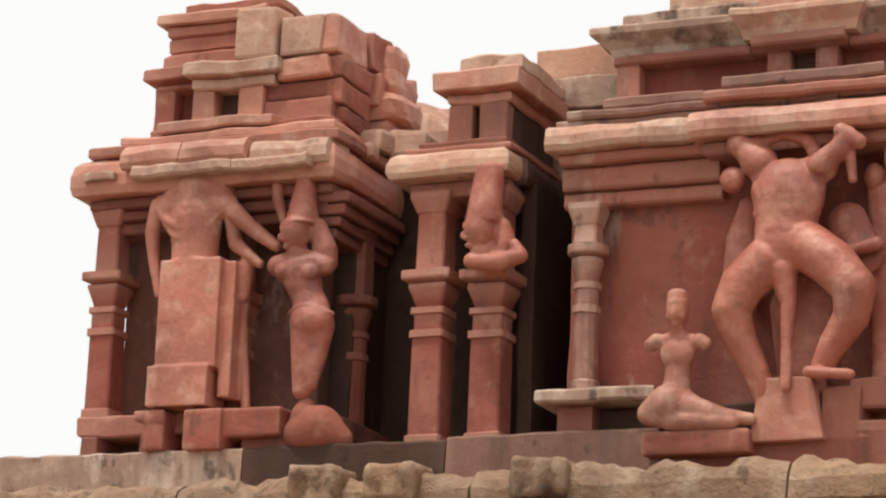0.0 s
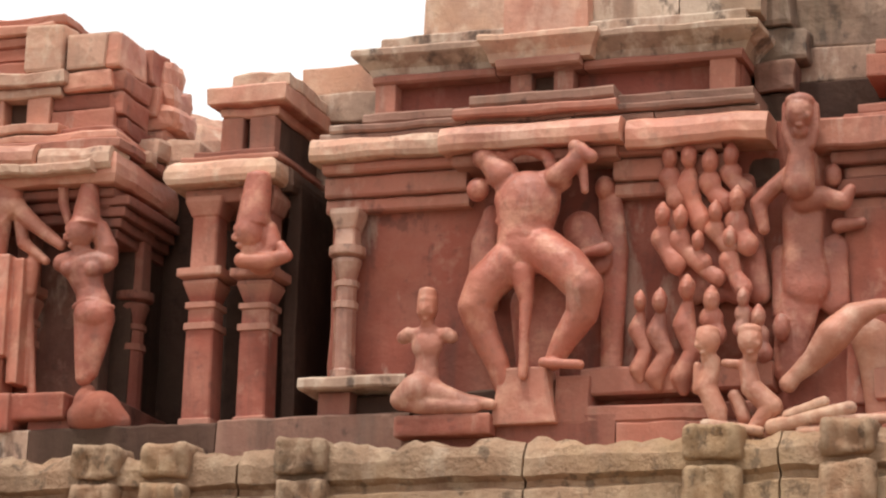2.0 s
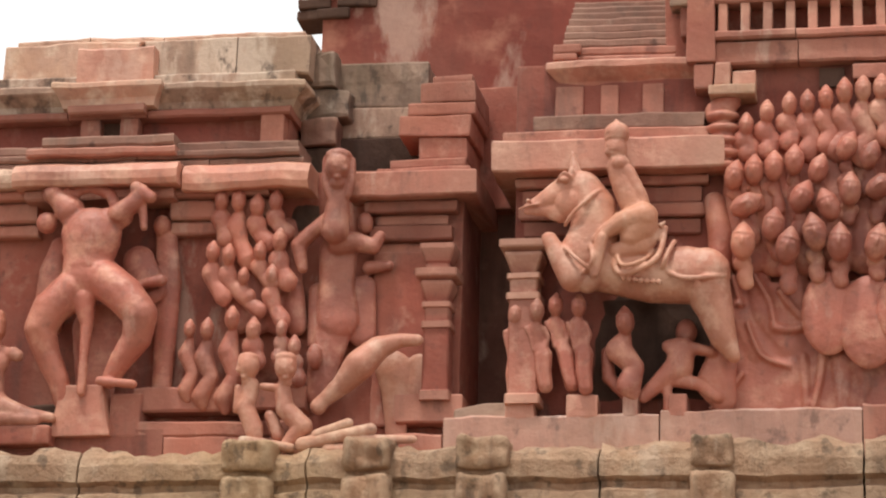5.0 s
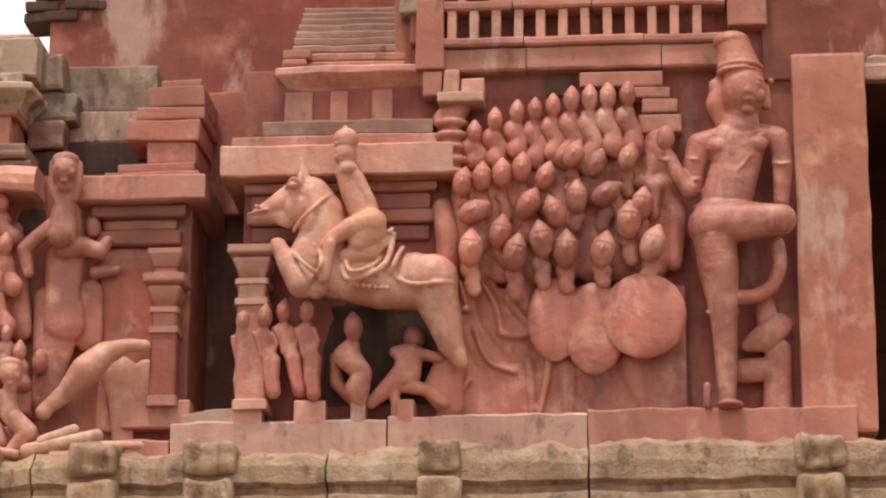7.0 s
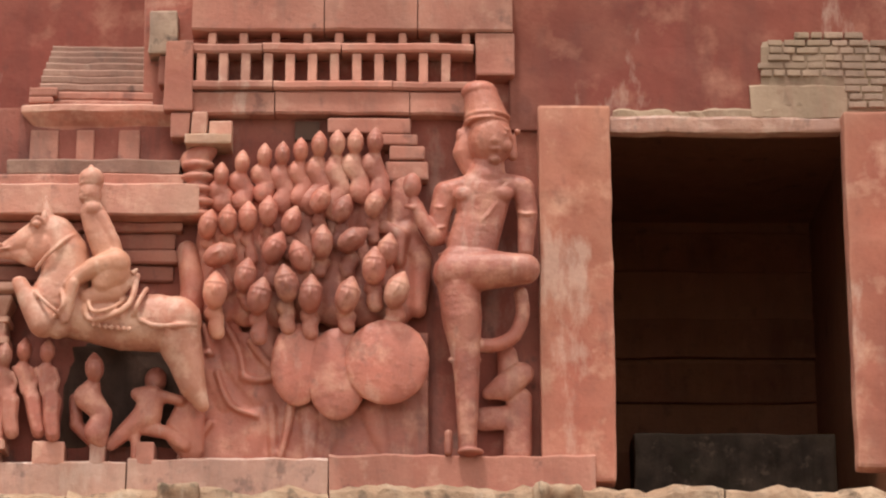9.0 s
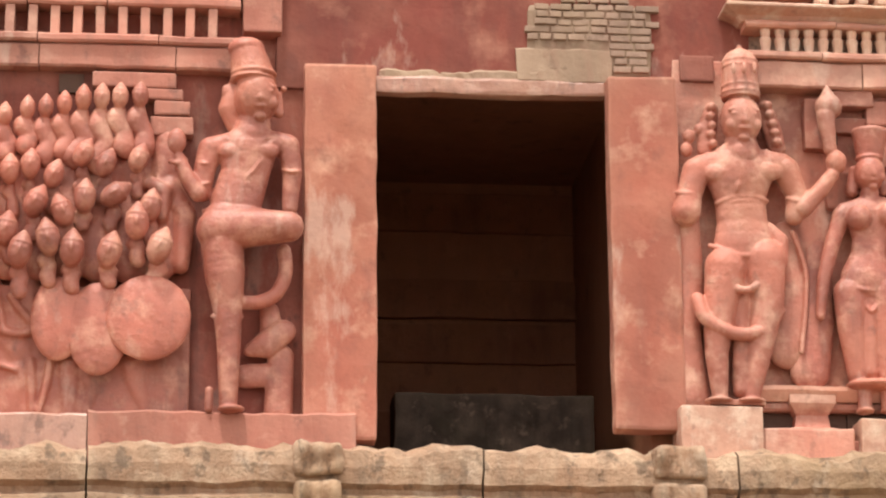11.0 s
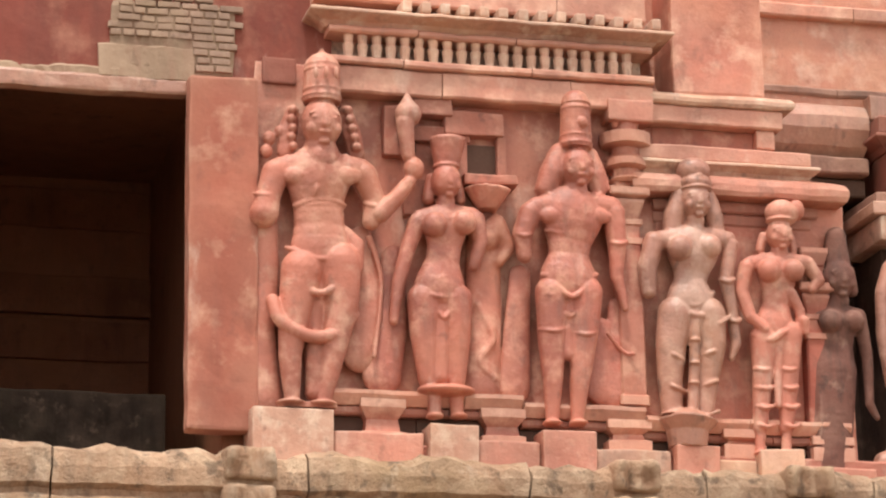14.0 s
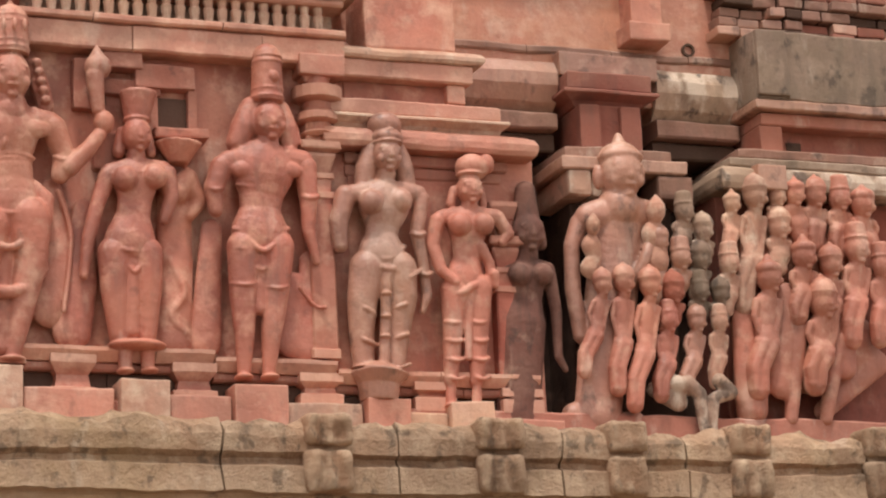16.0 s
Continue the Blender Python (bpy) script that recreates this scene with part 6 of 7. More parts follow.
c.ball((-9.220, 1.076), 0.052, 0.049, 0.052, -0.035).ball((-9.079, 1.064), 0.052, 0.049, 0.052, -0.035).cord([(-9.185, 0.866), (-9.076, 0.892), (-8.948, 0.852)], 0.014, -0.07)
c.done("armless_statue", "red stone woman with tall hair whose arms are broken off", CARVED)
c = Clay(-0.04, 0.012)
c.limb([(-9.114, 0.257), (-9.006, 0.281), (-8.878, 0.219)], [0.086, 0.116, 0.055]).limb([(-9.103, 0.342), (-9.090, 0.399)], [0.067, 0.043])
c.done("broken_pedestal", "lumpy broken red stone base", RED)
c = Clay(-0.06, 0.012)
c.slab(-9.722, -9.505, -0.16, 0.1, 0.176, 0.385).slab(-9.508, -9.195, -0.12, 0.1, 0.238, 0.391).slab(-9.961, -9.842, -0.14, 0.1, 0.187, 0.392).slab(-10.013, -9.835, -0.15, 0.1, 0.334, 0.393)
c.done("broken_pedestal", "broken red pedestal blocks under the mended figure", RED)
c = Clay(-0.10, 0.007)
c.cone((-8.135, 1.259), (-8.109, 1.540), 0.094, 0.069).ball((-8.109, 1.534), 0.066, 0.028, 0.064).ball((-8.133, 1.285), 0.097, 0.014, 0.091)
c.head((-8.146, 1.220), 0.069, -0.75, -0.02, ears=False)
c.limb([(-8.062, 1.237), (-8.035, 1.149), (-8.057, 1.094)], [0.055, 0.061, 0.066], 0.04)
c.limb([(-8.118, 1.126), (-8.086, 1.061)], [0.066, 0.077], 0.03).limb([(-8.176, 1.059), (-8.055, 1.042), (-7.922, 1.070), (-7.954, 1.129)], [0.044, 0.047, 0.039, 0.028], -0.03)
c.done("leaning_bust", "crowned red stone bust leaning out of the pillar", CARVED)

c = Clay(-0.15, 0.007)
c.ball((-6.808, 1.528), 0.068, 0.062, 0.065).ball((-6.850, 1.366), 0.062, 0.065, 0.059, 0.02).limb([(-6.797, 1.520), (-6.707, 1.429)], [0.055, 0.085], 0.0)
c.cord([(-6.697, 1.429), (-6.700, 1.528), (-6.608, 1.571), (-6.487, 1.529), (-6.440, 1.448)], 0.036, 0.03).limb([(-6.728, 1.544), (-6.684, 1.445)], [0.029, 0.039], 0.0).limb([(-6.632, 1.558), (-6.605, 1.577), (-6.549, 1.553)], [0.029, 0.033, 0.026], 0.02)
c.limb([(-6.681, 1.370), (-6.543, 1.348), (-6.397, 1.388)], [0.072, 0.081, 0.068], 0.0, 0.9)
c.ball((-6.569, 1.289), 0.182, 0.124, 0.104, -0.005).limb([(-6.568, 1.268), (-6.578, 1.150), (-6.585, 1.032)], [0.176, 0.150, 0.150], 0.0, 0.7).limb([(-6.553, 0.763), (-6.548, 0.397)], [0.156, 0.117], 0.17, 0.3).limb([(-6.323, 1.153), (-6.234, 0.981)], [0.098, 0.085], 0.14, 0.4)
c.limb([(-6.397, 1.388), (-6.307, 1.457), (-6.275, 1.516)], [0.062, 0.052, 0.049], -0.05).limb([(-6.299, 1.538), (-6.213, 1.479)], [0.039, 0.036], -0.06).limb([(-6.270, 1.455), (-6.252, 1.311)], [0.029, 0.023], -0.03).limb([(-6.447, 1.322), (-6.373, 1.359)], [0.046, 0.039], -0.02)
c.cord([(-6.669, 1.403), (-6.569, 1.309), (-6.431, 1.376)], 0.020, -0.09).cord([(-6.723, 1.175), (-6.595, 1.134), (-6.442, 1.160)], 0.016, -0.08).cord([(-6.693, 1.106), (-6.586, 1.059), (-6.447, 1.099)], 0.013, -0.085)
c.ball((-6.584, 0.999), 0.150, 0.098, 0.098, 0.0)
c.limb([(-6.489, 1.021), (-6.347, 0.913), (-6.239, 0.788), (-6.260, 0.663), (-6.350, 0.541), (-6.421, 0.425)], [0.117, 0.114, 0.101, 0.085, 0.068, 0.049], dys=[0.0, -0.03, -0.05, -0.02, 0.0, 0.02])
c.limb([(-6.668, 0.952), (-6.781, 0.840), (-6.831, 0.722), (-6.792, 0.586), (-6.726, 0.438), (-6.680, 0.271)], [0.114, 0.107, 0.091, 0.078, 0.065, 0.049], dys=[0.0, -0.02, -0.04, -0.01, 0.02, 0.05])
c.limb([(-6.454, 0.407), (-6.259, 0.386)], [0.029, 0.026], -0.05).limb([(-6.588, 0.898), (-6.559, 0.746), (-6.567, 0.563), (-6.571, 0.349)], [0.072, 0.039, 0.029, 0.026], -0.02)
c.limb([(-6.319, 0.992), (-6.161, 1.017)], [0.029, 0.039], 0.06).limb([(-6.181, 1.307), (-6.155, 1.044), (-6.159, 0.678), (-6.166, 0.382)], [0.065, 0.078, 0.065, 0.059], 0.2, 0.6).ball((-6.203, 1.376), 0.055, 0.065, 0.065, 0.18)
c.limb([(-6.823, 1.276), (-6.859, 1.114), (-6.862, 0.918)], [0.052, 0.078, 0.091], 0.19, 0.5).limb([(-6.828, 0.910), (-6.806, 0.774)], [0.039, 0.026], 0.2)
c.done("dancer_statue", "headless red stone dancer with bent knees and broken arms", CARVED)
c = Clay(-0.16, 0.009)
c.head((-7.095, 0.725), 0.051, 0, -0.02, "cap", 0.055, ears=False)
c.limb([(-7.092, 0.658), (-7.090, 0.607)], [0.031, 0.037]).trunk((-7.201, 0.589), (-6.986, 0.579), (-7.097, 0.407), (-7.107, 0.307), 0.106, 1.0)
c.limb([(-7.201, 0.596), (-7.228, 0.583)], [0.041, 0.037]).limb([(-6.993, 0.586), (-6.965, 0.572)], [0.041, 0.037])
c.limb([(-7.131, 0.291), (-7.215, 0.245), (-7.076, 0.206), (-6.818, 0.186)], [0.089, 0.061, 0.051, 0.034], -0.04).limb([(-7.044, 0.271), (-6.871, 0.221), (-6.734, 0.203)], [0.068, 0.044, 0.031], -0.02)
c.cord([(-7.184, 0.327), (-7.096, 0.290), (-7.004, 0.320)], 0.014, -0.07).done("kneeling_statue", "small pale stone figure kneeling with both arms broken off", ROSE)
c = Clay(-0.12, 0.013)
c.slab(-7.251, -6.730, -0.22, 0.0, 0.047, 0.160).done("rough_pedestal", "rough ribbed red stone base", RED)
for k, (p, r, b, l) in enumerate((((-5.831, 1.492), 0.042, (-5.797, 1.236), 0.4), ((-5.730, 1.486), 0.045, (-5.667, 1.095), 0.5), ((-5.619, 1.452), 0.045, (-5.546, 1.205), 0.4), ((-5.509, 1.479), 0.042, (-5.447, 1.267), 0.3), ((-5.863, 1.176), 0.042, (-5.790, 0.884), 0.5), ((-5.768, 1.157), 0.042, (-5.651, 0.877), 0.7), ((-5.585, 1.174), 0.039, (-5.510, 0.970), 0.5), ((-5.473, 1.235), 0.045, (-5.420, 0.966), 0.4), ((-5.676, 1.029), 0.035, (-5.574, 0.807), 0.6), ((-5.510, 1.037), 0.039, (-5.441, 0.735), 0.6), ((-5.978, 0.727), 0.035, (-5.980, 0.325), 1.1), ((-5.874, 0.722), 0.042, (-5.886, 0.282), 1.1), ((-5.732, 0.782), 0.045, (-5.753, 0.257), 0.9), ((-5.605, 0.716), 0.045, (-5.586, 0.512), 0.3), ((-5.441, 0.719), 0.035, (-5.455, 0.539), 0.2), ((-5.364, 0.617), 0.039, (-5.342, 0.404), 0.2))):
    soldier(p, r, b, CARVED, -0.05 if k < 4 else -0.07, 0.55 * l, "", "small red stone attendant with an egg-shaped head", 2 + k % 3, False, True)
c = Clay(0.0, 0.012)
for k in range(4):
    c.limb([(-5.822 + 0.1206 * k, 1.382 + -0.0073 * k), (-5.795 + 0.1199 * k, 1.095 + -0.0066 * k), (-5.724 + 0.1124 * k, 0.792 + -0.0056 * k)], [0.055, 0.068, 0.068], 0.05, 0.6)
c.done("attendant_ground", "worn red stone backing of the attendants' rows", CARVED)
c = Clay(-0.20, 0.007)
c.head((-5.592, 0.476), 0.057, -0.3, -0.02, ears=False).ball((-5.593, 0.521), 0.060, 0.032, 0.057, -0.02).limb([(-5.571, 0.368), (-5.601, 0.240), (-5.548, 0.119), (-5.540, 0.045)], [0.044, 0.054, 0.054, 0.041]).limb([(-5.530, 0.044), (-5.417, 0.012), (-5.378, -0.028)], [0.028, 0.025, 0.022]).limb([(-5.649, 0.355), (-5.653, 0.226)], [0.022, 0.022])
c.done("attendant_statue", "rose stone attendant leaning on its partner", BUFF)
c = Clay(-0.20, 0.007)
c.head((-5.377, 0.467), 0.057, 0.2, -0.02, ears=False).ball((-5.378, 0.518), 0.063, 0.035, 0.060, -0.02).limb([(-5.395, 0.345), (-5.374, 0.231), (-5.270, 0.128), (-5.366, 0.016)], [0.044, 0.054, 0.057, 0.038]).limb([(-5.512, 0.362), (-5.402, 0.345)], [0.022, 0.028]).limb([(-5.468, 0.202), (-5.418, 0.088)], [0.035, 0.041], 0.04).limb([(-5.366, 0.016), (-5.256, -0.025)], [0.032, 0.025])
c.done("attendant_statue", "rose stone attendant kneeling beside its partner", BUFF)
c = Clay(-0.05, 0.007)
c.head((-5.132, 1.648), 0.064, 0.15, -0.12, ears=False).ball((-5.132, 1.709), 0.077, 0.045, 0.071, -0.11).limb([(-5.205, 1.693), (-5.204, 1.558), (-5.170, 1.455)], [0.026, 0.029, 0.026], -0.09).limb([(-5.060, 1.684), (-5.059, 1.566), (-5.078, 1.483)], [0.026, 0.029, 0.026], -0.09)
c.limb([(-5.131, 1.570), (-5.137, 1.453), (-5.149, 1.286)], [0.064, 0.067, 0.083], -0.06, 0.9).limb([(-5.202, 1.356), (-5.301, 1.278), (-5.366, 1.212), (-5.338, 1.077)], [0.048, 0.045, 0.045, 0.032], -0.02)
c.limb([(-5.136, 1.226), (-5.038, 1.234), (-4.940, 1.202), (-4.901, 1.266)], [0.077, 0.058, 0.045, 0.032], 0.02).ball((-4.999, 1.358), 0.048, 0.067, 0.048, 0.06).limb([(-4.972, 1.094), (-4.858, 1.104)], [0.039, 0.032], 0.07)
c.limb([(-5.149, 1.186), (-5.154, 0.988), (-5.139, 0.789)], [0.116, 0.103, 0.122], 0.05, 0.45).limb([(-5.265, 0.960), (-5.256, 0.663)], [0.058, 0.064], 0.08, 0.5).limb([(-5.004, 0.980), (-5.003, 0.717)], [0.077, 0.083], 0.09, 0.4)
c.limb([(-5.165, 0.725), (-5.209, 0.531), (-5.227, 0.369)], [0.109, 0.096, 0.090], 0.06, 0.4).ball((-5.255, 0.565), 0.045, 0.077, 0.045, 0.0)
c.done("broken_statue", "broken red stone figure whose head rises past the cornice", CARVED)
c = Clay(-0.10, 0.008)
c.limb([(-5.206, 0.258), (-5.174, 0.295), (-5.069, 0.381), (-4.970, 0.487), (-4.877, 0.587), (-4.759, 0.636), (-4.657, 0.635)], [0.047, 0.041, 0.060, 0.088, 0.069, 0.041, 0.035], dys=[-0.02, -0.02, -0.03, -0.05, -0.02, 0.0, 0.0])
c.limb([(-4.813, 0.500), (-4.797, 0.370), (-4.784, 0.051)], [0.107, 0.082, 0.057], 0.12, 0.35).limb([(-4.669, 0.526), (-4.670, 0.333)], [0.063, 0.063], 0.12, 0.35)
c.done("leg_fragment", "great bent stone leg of a lost statue", BUFF)
for k, (p, q, r) in enumerate((((-5.259, 0.019), (-4.876, 0.100), 0.044), ((-5.179, 0.070), (-5.003, 0.137), 0.037), ((-5.599, 0.044), (-5.323, 0.002), 0.034), ((-4.971, 0.047), (-4.639, 0.041), 0.031), ((-5.115, -0.012), (-4.924, -0.012), 0.037))):
    c = Clay(-0.24, 0.012)
    c.limb([p, q], [r, r * 0.85]).done("fallen_fragment", "pale broken stone limb lying on the ledge", PALE, "fragment", "fallen fragments")

c = Clay(-0.16, 0.006)
c.limb([(-4.039, 1.374), (-3.961, 1.400), (-3.884, 1.432), (-3.784, 1.471)], [0.025, 0.050, 0.075, 0.107], 0.0, 0.75).ball((-3.788, 1.396), 0.104, 0.107, 0.079, -0.01).limb([(-4.044, 1.348), (-3.944, 1.361), (-3.849, 1.347)], [0.019, 0.041, 0.069], 0.0, 0.7)
c.cone((-3.767, 1.527), (-3.791, 1.696), 0.047, 0.009).ball((-3.786, 1.537), 0.022, 0.057, 0.016, -0.06).ball((-3.823, 1.498), 0.028, 0.019, 0.025, -0.10).cord([(-3.867, 1.498), (-3.818, 1.537), (-3.766, 1.497)], 0.013, -0.11).ball((-4.030, 1.400), 0.016, 0.013, 0.019, -0.04).cord([(-4.082, 1.361), (-4.008, 1.374), (-3.958, 1.387)], 0.009, -0.05)
c.limb([(-3.734, 1.461), (-3.667, 1.346), (-3.657, 1.215), (-3.697, 1.086)], [0.116, 0.132, 0.145, 0.163], 0.0, 0.7).cord([(-3.749, 1.557), (-3.626, 1.451), (-3.566, 1.313), (-3.555, 1.150)], 0.019, 0.0)
c.limb([(-3.699, 1.053), (-3.526, 1.004), (-3.338, 0.968), (-3.151, 0.967), (-3.051, 0.966)], [0.157, 0.145, 0.157, 0.163, 0.145], 0.02, 0.8).ball((-3.052, 0.979), 0.145, 0.138, 0.119, 0.01)
c.limb([(-3.041, 0.905), (-2.992, 0.761), (-2.952, 0.617), (-2.895, 0.505)], [0.132, 0.101, 0.075, 0.038], 0.03)
c.limb([(-3.768, 0.950), (-3.840, 1.054), (-3.906, 1.171)], [0.085, 0.063, 0.041], -0.05).ball((-3.907, 1.184), 0.044, 0.028, 0.041, -0.05).limb([(-3.692, 0.931), (-3.624, 0.956)], [0.069, 0.050], -0.03)
c.cord([(-3.614, 1.457), (-3.724, 1.346), (-3.821, 1.255)], 0.013, -0.12).cord([(-3.842, 1.135), (-3.713, 1.005), (-3.643, 0.956)], 0.013, -0.17).cord([(-3.680, 1.151), (-3.651, 1.021), (-3.712, 0.957)], 0.013, -0.17)
c.limb([(-3.528, 1.085), (-3.388, 1.117), (-3.296, 1.188)], [0.050, 0.063, 0.025], -0.07, 0.8).cord([(-3.554, 1.124), (-3.512, 0.956), (-3.385, 0.968), (-3.290, 1.051), (-3.263, 1.220)], 0.019, -0.15).cord([(-3.535, 1.104), (-3.488, 0.988), (-3.386, 1.007), (-3.316, 1.090)], 0.013, -0.17)
c.cord([(-3.283, 0.993), (-3.150, 0.909), (-2.939, 0.940)], 0.016, -0.15).cord([(-3.211, 1.142), (-3.252, 1.019), (-3.275, 0.954)], 0.016, -0.14)
for k in range(7):
    c.ball((-3.486 + 0.033 * k, 0.917 - 0.004 * k), 0.013, 0.019, 0.016, -0.12)
c.head((-3.538, 1.688), 0.057, -0.2, -0.05, ears=False).ball((-3.534, 1.774), 0.072, 0.069, 0.072, -0.05).cone((-3.536, 1.820), (-3.540, 1.860), 0.028, 0.009, -0.05).ball((-3.537, 1.741), 0.069, 0.013, 0.069, -0.05)
c.limb([(-3.523, 1.582), (-3.482, 1.476), (-3.429, 1.345)], [0.069, 0.079, 0.082], -0.05, 0.9).ball((-3.511, 1.588), 0.050, 0.044, 0.050, -0.09).limb([(-3.471, 1.542), (-3.392, 1.394), (-3.371, 1.312)], [0.044, 0.038, 0.038], -0.08)
c.limb([(-3.377, 1.273), (-3.501, 1.247), (-3.594, 1.183), (-3.636, 1.150)], [0.082, 0.057, 0.038, 0.028], -0.10).limb([(-3.391, 1.221), (-3.437, 1.166)], [0.094, 0.075], -0.07).limb([(-3.605, 1.150), (-3.627, 1.053), (-3.643, 0.950)], [0.035, 0.035, 0.028], -0.12).cone((-3.288, 1.220), (-3.257, 1.252), 0.019, 0.006, -0.08)
c.done("horse_and_rider", "rearing stone horse with harness and a helmeted rider", BUFF)
for k, (p, b) in enumerate((((-4.106, 0.768), (-4.109, 0.360)), ((-3.982, 0.781), (-3.930, 0.359)), ((-3.880, 0.819), (-3.788, 0.371)), ((-3.749, 0.805), (-3.706, 0.346)))):
    soldier(p, 0.044, b, ROSE if k < 2 else CARVED, -0.11 if k % 2 else -0.08, 0.5, "", "small red stone foot soldier below the horse", 3)
for p, b in (((-3.490, 0.714), (-3.446, 0.307)),):
    soldier(p, 0.053, b, CARVED, -0.10, 0.8, "", "seated red stone foot soldier with bent knees", -4, False, True)
c = Clay(-0.05, 0.008)
c.limb([(-3.261, 0.589), (-3.183, 0.563), (-3.199, 0.467), (-3.303, 0.388), (-3.394, 0.303)], [0.037, 0.075, 0.081, 0.053, 0.037], 0.0, 0.7).limb([(-3.136, 0.579), (-3.021, 0.549)], [0.037, 0.031], 0.0).limb([(-3.226, 0.397), (-3.086, 0.371), (-2.991, 0.301)], [0.040, 0.040, 0.037], 0.0, 0.8)
c.limb([(-3.262, 0.356), (-3.259, 0.230)], [0.028, 0.028], 0.0).limb([(-3.603, 0.565), (-3.589, 0.421), (-3.487, 0.310)], [0.034, 0.040, 0.031], 0.03).ball((-3.166, 0.684), 0.062, 0.075, 0.056, 0.07)
c.limb([(-2.970, 0.514), (-2.999, 0.387), (-2.960, 0.292)], [0.087, 0.112, 0.075], 0.04, 0.5).done("crouching_figure", "broken red stone figure crouching beneath the horse", CARVED)
c = Clay(-0.04, 0.011)
for k in range(5):
    c.ball((-2.957 + 0.0012 * k, 1.910 + -0.0735 * k), 0.00314 * (32 + 2 * (k % 2)), 0.035, 0.08)
c.limb([(-3.006, 1.420), (-2.971, 1.224), (-2.983, 1.029)], [0.063, 0.075, 0.069], 0.04).limb([(-2.983, 1.944), (-2.921, 2.017)], [0.082, 0.069], 0.04)
c.done("coiled_relief", "red stone relief of a thick coiled body", CARVED)
for k, (p, b, t) in enumerate((((-2.823, 1.843), (-2.805, 1.667), -8), ((-2.707, 1.916), (-2.694, 1.666), 0), ((-2.583, 1.958), (-2.575, 1.715), 0), ((-2.482, 1.968), (-2.473, 1.648), 0), ((-2.380, 1.991), (-2.372, 1.681), 0), ((-2.276, 2.024), (-2.315, 1.647), 0), ((-2.174, 2.033), (-2.189, 1.613), 0), ((-2.072, 2.039), (-2.031, 1.712), 0), ((-1.961, 2.045), (-1.920, 1.711), 0))):
    soldier(p, 0.045 + 0.004 * (k > 4), b, ROSE if k in (6, 7) else CARVED, -0.06, 0.5, "", "slim red stone soldier in the rear rank", 2, False, True)
for k, (p, b, t) in enumerate((((-2.888, 1.535), (-2.848, 1.387), 12), ((-2.778, 1.564), (-2.760, 1.386), 0), ((-2.668, 1.583), (-2.643, 1.353), 0), ((-2.555, 1.615), (-2.559, 1.418), 4), ((-2.425, 1.559), (-2.439, 1.384), 18), ((-2.265, 1.687), (-2.283, 1.482), 25), ((-2.141, 1.630), (-2.173, 1.449), 22), ((-1.962, 1.662), (-1.968, 1.480), 18))):
    soldier(p, 0.056, b, CARVED, -0.10, 0.2, "", "egg-headed red stone soldier in the second rank", t or 3, arms=False)
for k, (p, b, t) in enumerate((((-2.826, 1.360), (-2.783, 1.190), 62), ((-2.673, 1.235), (-2.656, 1.092), 8), ((-2.518, 1.395), (-2.532, 1.221), 25), ((-2.370, 1.345), (-2.391, 1.221), -20), ((-2.251, 1.429), (-2.266, 1.285), 0), ((-2.088, 1.448), (-2.109, 1.284), 55), ((-1.890, 1.381), (-1.906, 1.218), 10))):
    soldier(p, 0.063, b, CARVED, -0.12, 0.2, "", "egg-headed red stone soldier in the third rank", t or 3, arms=False)
for k, (p, b, t) in enumerate((((-2.838, 1.142), (-2.826, 0.931), 0), ((-2.594, 1.108), (-2.592, 0.898), 12), ((-2.444, 1.182), (-2.436, 0.961), -10), ((-2.312, 1.123), (-2.311, 0.929), 0), ((-2.109, 1.115), (-2.109, 0.960), 14), ((-1.962, 1.284), (-1.953, 1.088), 0), ((-1.837, 1.146), (-1.860, 0.959), 20))):
    soldier(p, 0.069, b, ROSE if k in (0, 6) else CARVED, -0.14, 0.2, "", "egg-headed red stone soldier behind the shields", t or 3, arms=False)
c = Clay(0.0, 0.012)
for k in range(7):
    c.limb([(-2.854 + 0.1755 * k, 1.816 - 0.00314 * (30 * (k % 2))), (-2.864 + 0.1731 * k, 1.419 + -0.0009 * k), (-2.828 + 0.1626 * k, 1.093 + -0.0008 * k)], [0.082, 0.107, 0.107], 0.02, 0.6)
c.limb([(-1.779, 1.545), (-1.702, 1.380), (-1.719, 1.087)], [0.056, 0.069, 0.050], 0.0).limb([(-1.905, 1.546), (-1.811, 1.496), (-1.827, 1.348)], [0.041, 0.041, 0.035], -0.06)
c.done("crowd_ground", "worn red stone mass of bodies behind the soldiers", CARVED)
c = Clay(0.0, 0.008)
c.slab(-2.929, -1.660, 0.02, 0.1, 0.228, 0.961)
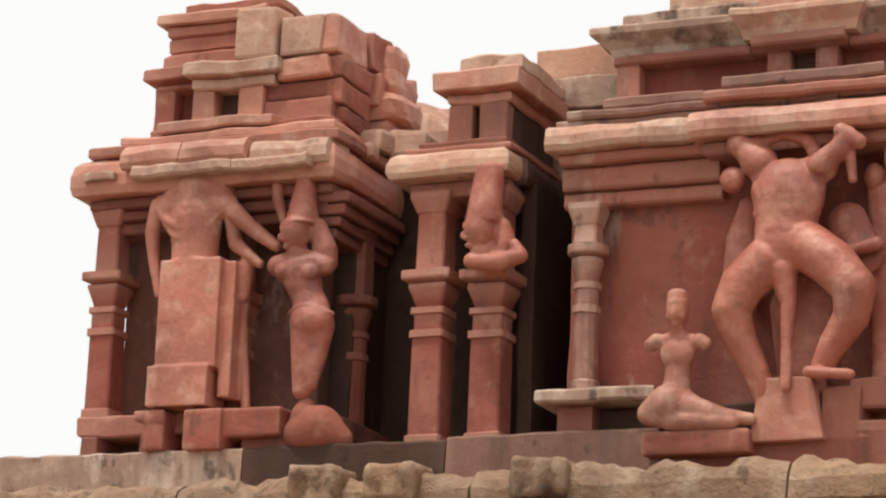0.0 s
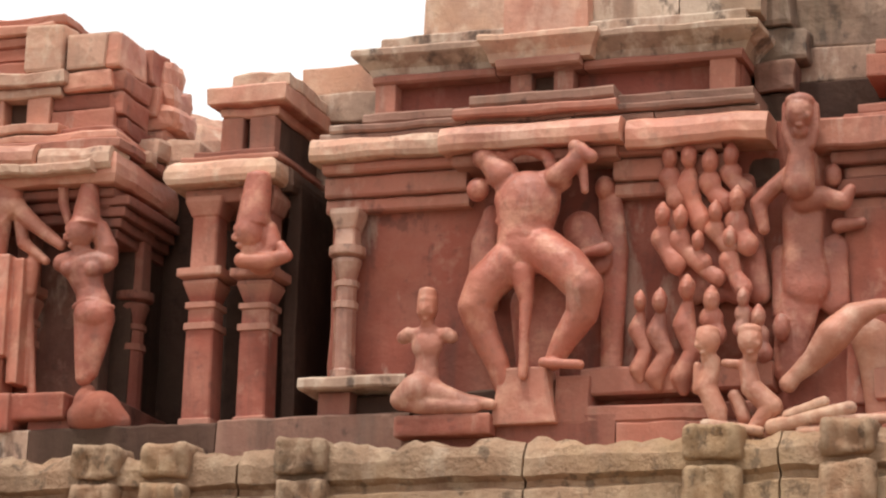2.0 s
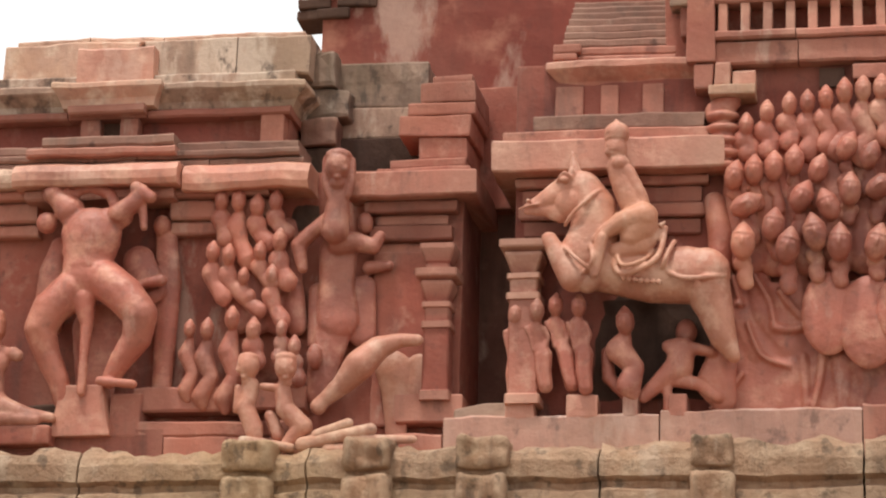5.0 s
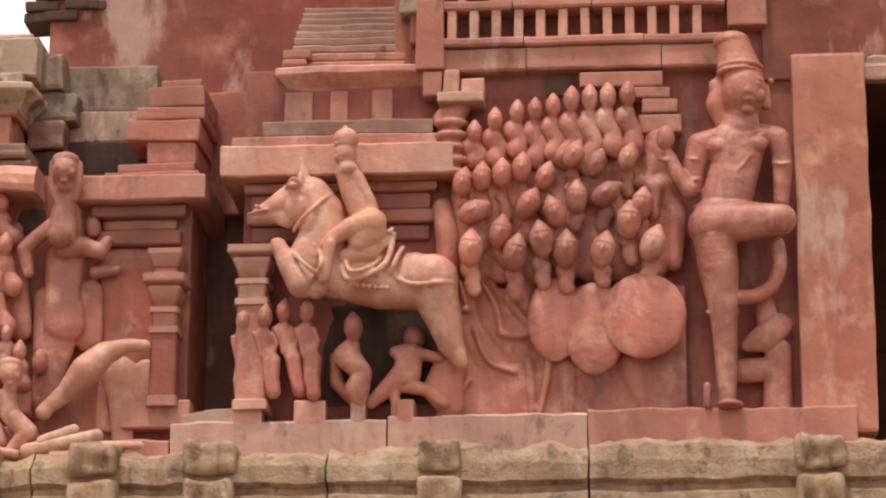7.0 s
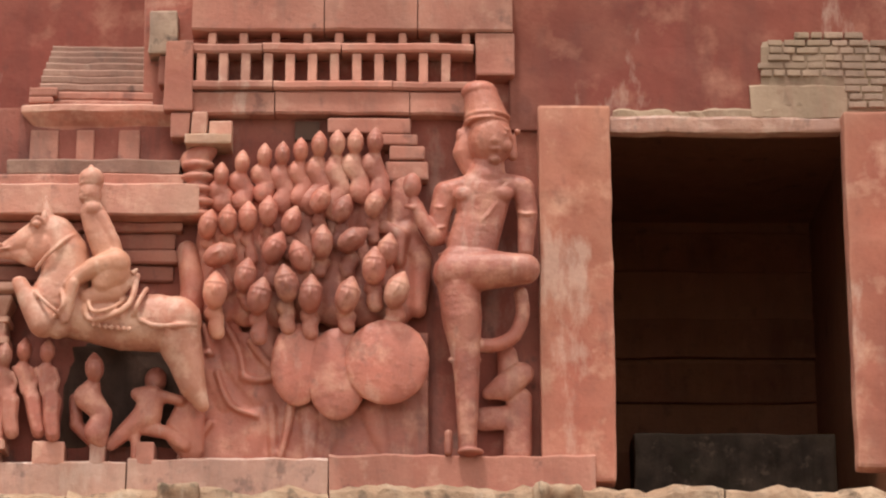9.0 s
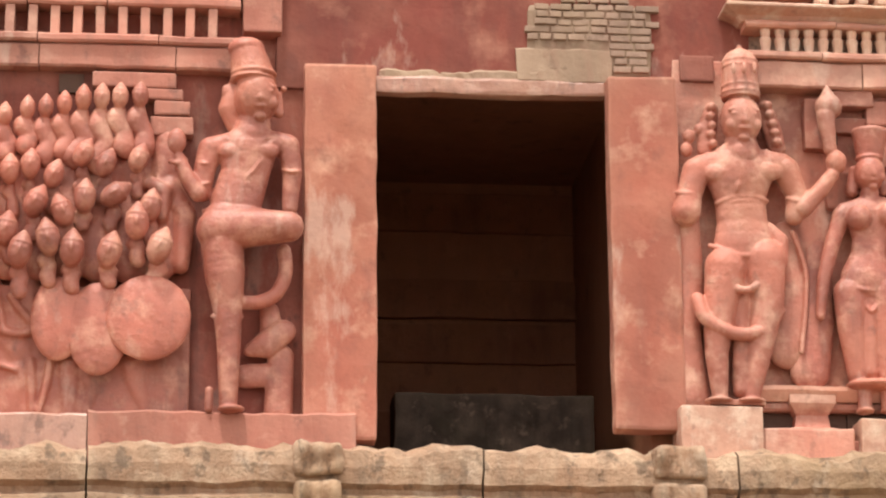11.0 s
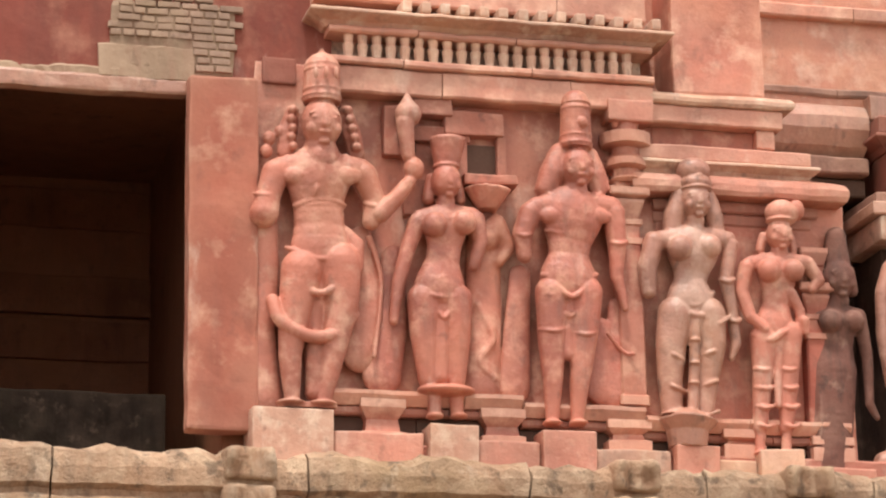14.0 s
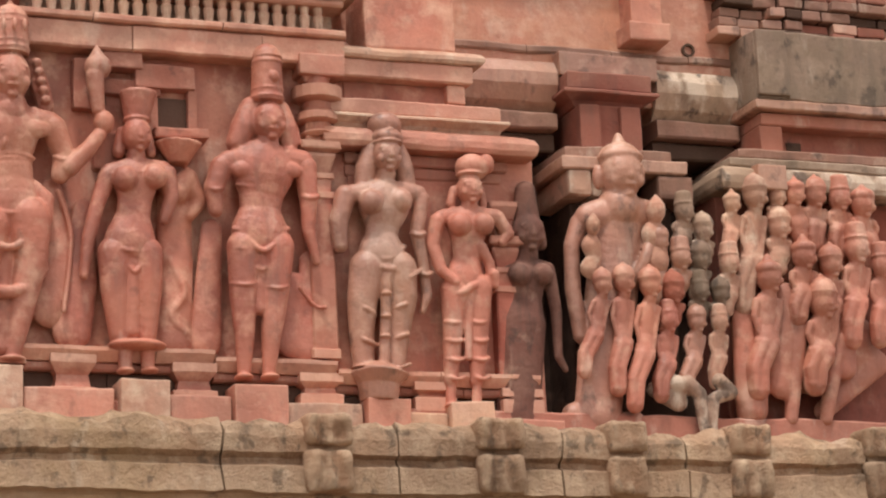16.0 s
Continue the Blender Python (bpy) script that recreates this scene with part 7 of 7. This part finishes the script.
c.limb([(-2.916, 0.980), (-2.887, 0.786), (-2.778, 0.561), (-2.622, 0.481)], [0.068, 0.081, 0.075, 0.037], 0.05, 0.6).cord([(-2.909, 0.993), (-2.883, 0.899), (-2.863, 0.831)], 0.016, 0.0).cord([(-2.827, 0.721), (-2.753, 0.545), (-2.606, 0.477)], 0.016, 0.0).cord([(-2.797, 1.005), (-2.714, 0.862), (-2.681, 0.721)], 0.019, 0.0).cord([(-2.642, 0.898), (-2.588, 0.817), (-2.525, 0.746)], 0.025, 0.0)
c.limb([(-2.784, 0.979), (-2.719, 0.785), (-2.592, 0.592)], [0.081, 0.106, 0.093], 0.05, 0.5).limb([(-2.565, 0.978), (-2.575, 0.720)], [0.075, 0.081], 0.04, 0.5)
c.cord([(-2.680, 0.695), (-2.593, 0.682), (-2.506, 0.704)], 0.025, 0.0).limb([(-2.500, 0.745), (-2.407, 0.777), (-2.332, 0.822)], [0.028, 0.028, 0.022], 0.0).ball((-2.680, 0.708), 0.025, 0.025).ball((-2.869, 0.831), 0.028, 0.022)
c.limb([(-2.418, 0.540), (-2.435, 0.400), (-2.471, 0.249)], [0.025, 0.022, 0.019], 0.0).limb([(-2.863, 0.434), (-2.945, 0.323), (-3.027, 0.245)], [0.022, 0.019, 0.016], 0.0)
c.limb([(-2.529, 0.528), (-2.508, 0.255)], [0.031, 0.025], 0.02).limb([(-2.312, 0.511), (-2.317, 0.254)], [0.068, 0.044], 0.03, 0.6).limb([(-2.213, 0.488), (-2.187, 0.368), (-2.218, 0.254)], [0.062, 0.040, 0.028], 0.03, 0.7).limb([(-1.971, 0.526), (-1.934, 0.382), (-1.885, 0.246)], [0.075, 0.056, 0.034], 0.03, 0.6).limb([(-1.785, 0.525), (-1.792, 0.246)], [0.087, 0.081], 0.04, 0.4).limb([(-2.591, 0.480), (-2.620, 0.259)], [0.075, 0.056], 0.04, 0.5).limb([(-2.761, 0.433), (-2.775, 0.307)], [0.075, 0.062], 0.05, 0.4)
c.done("second_horse_relief", "low red stone relief of harness, legs and straps", CARVED)
for p, rx, rz, d in (((-1.889, 0.757), 0.239, 0.245, 0.0), ((-2.162, 0.700), 0.174, 0.267, 0.04), ((-2.379, 0.759), 0.155, 0.242, 0.06)):
    c = Clay(-0.11 + d, 0.008)
    c.ball(p, rx, rz, 0.035).ball(p, rx * 0.985, rz * 0.985, 0.048, -0.004)
    c.done("round_shield", "plain round red stone shield in a row", CARVED, "shield", "shields")
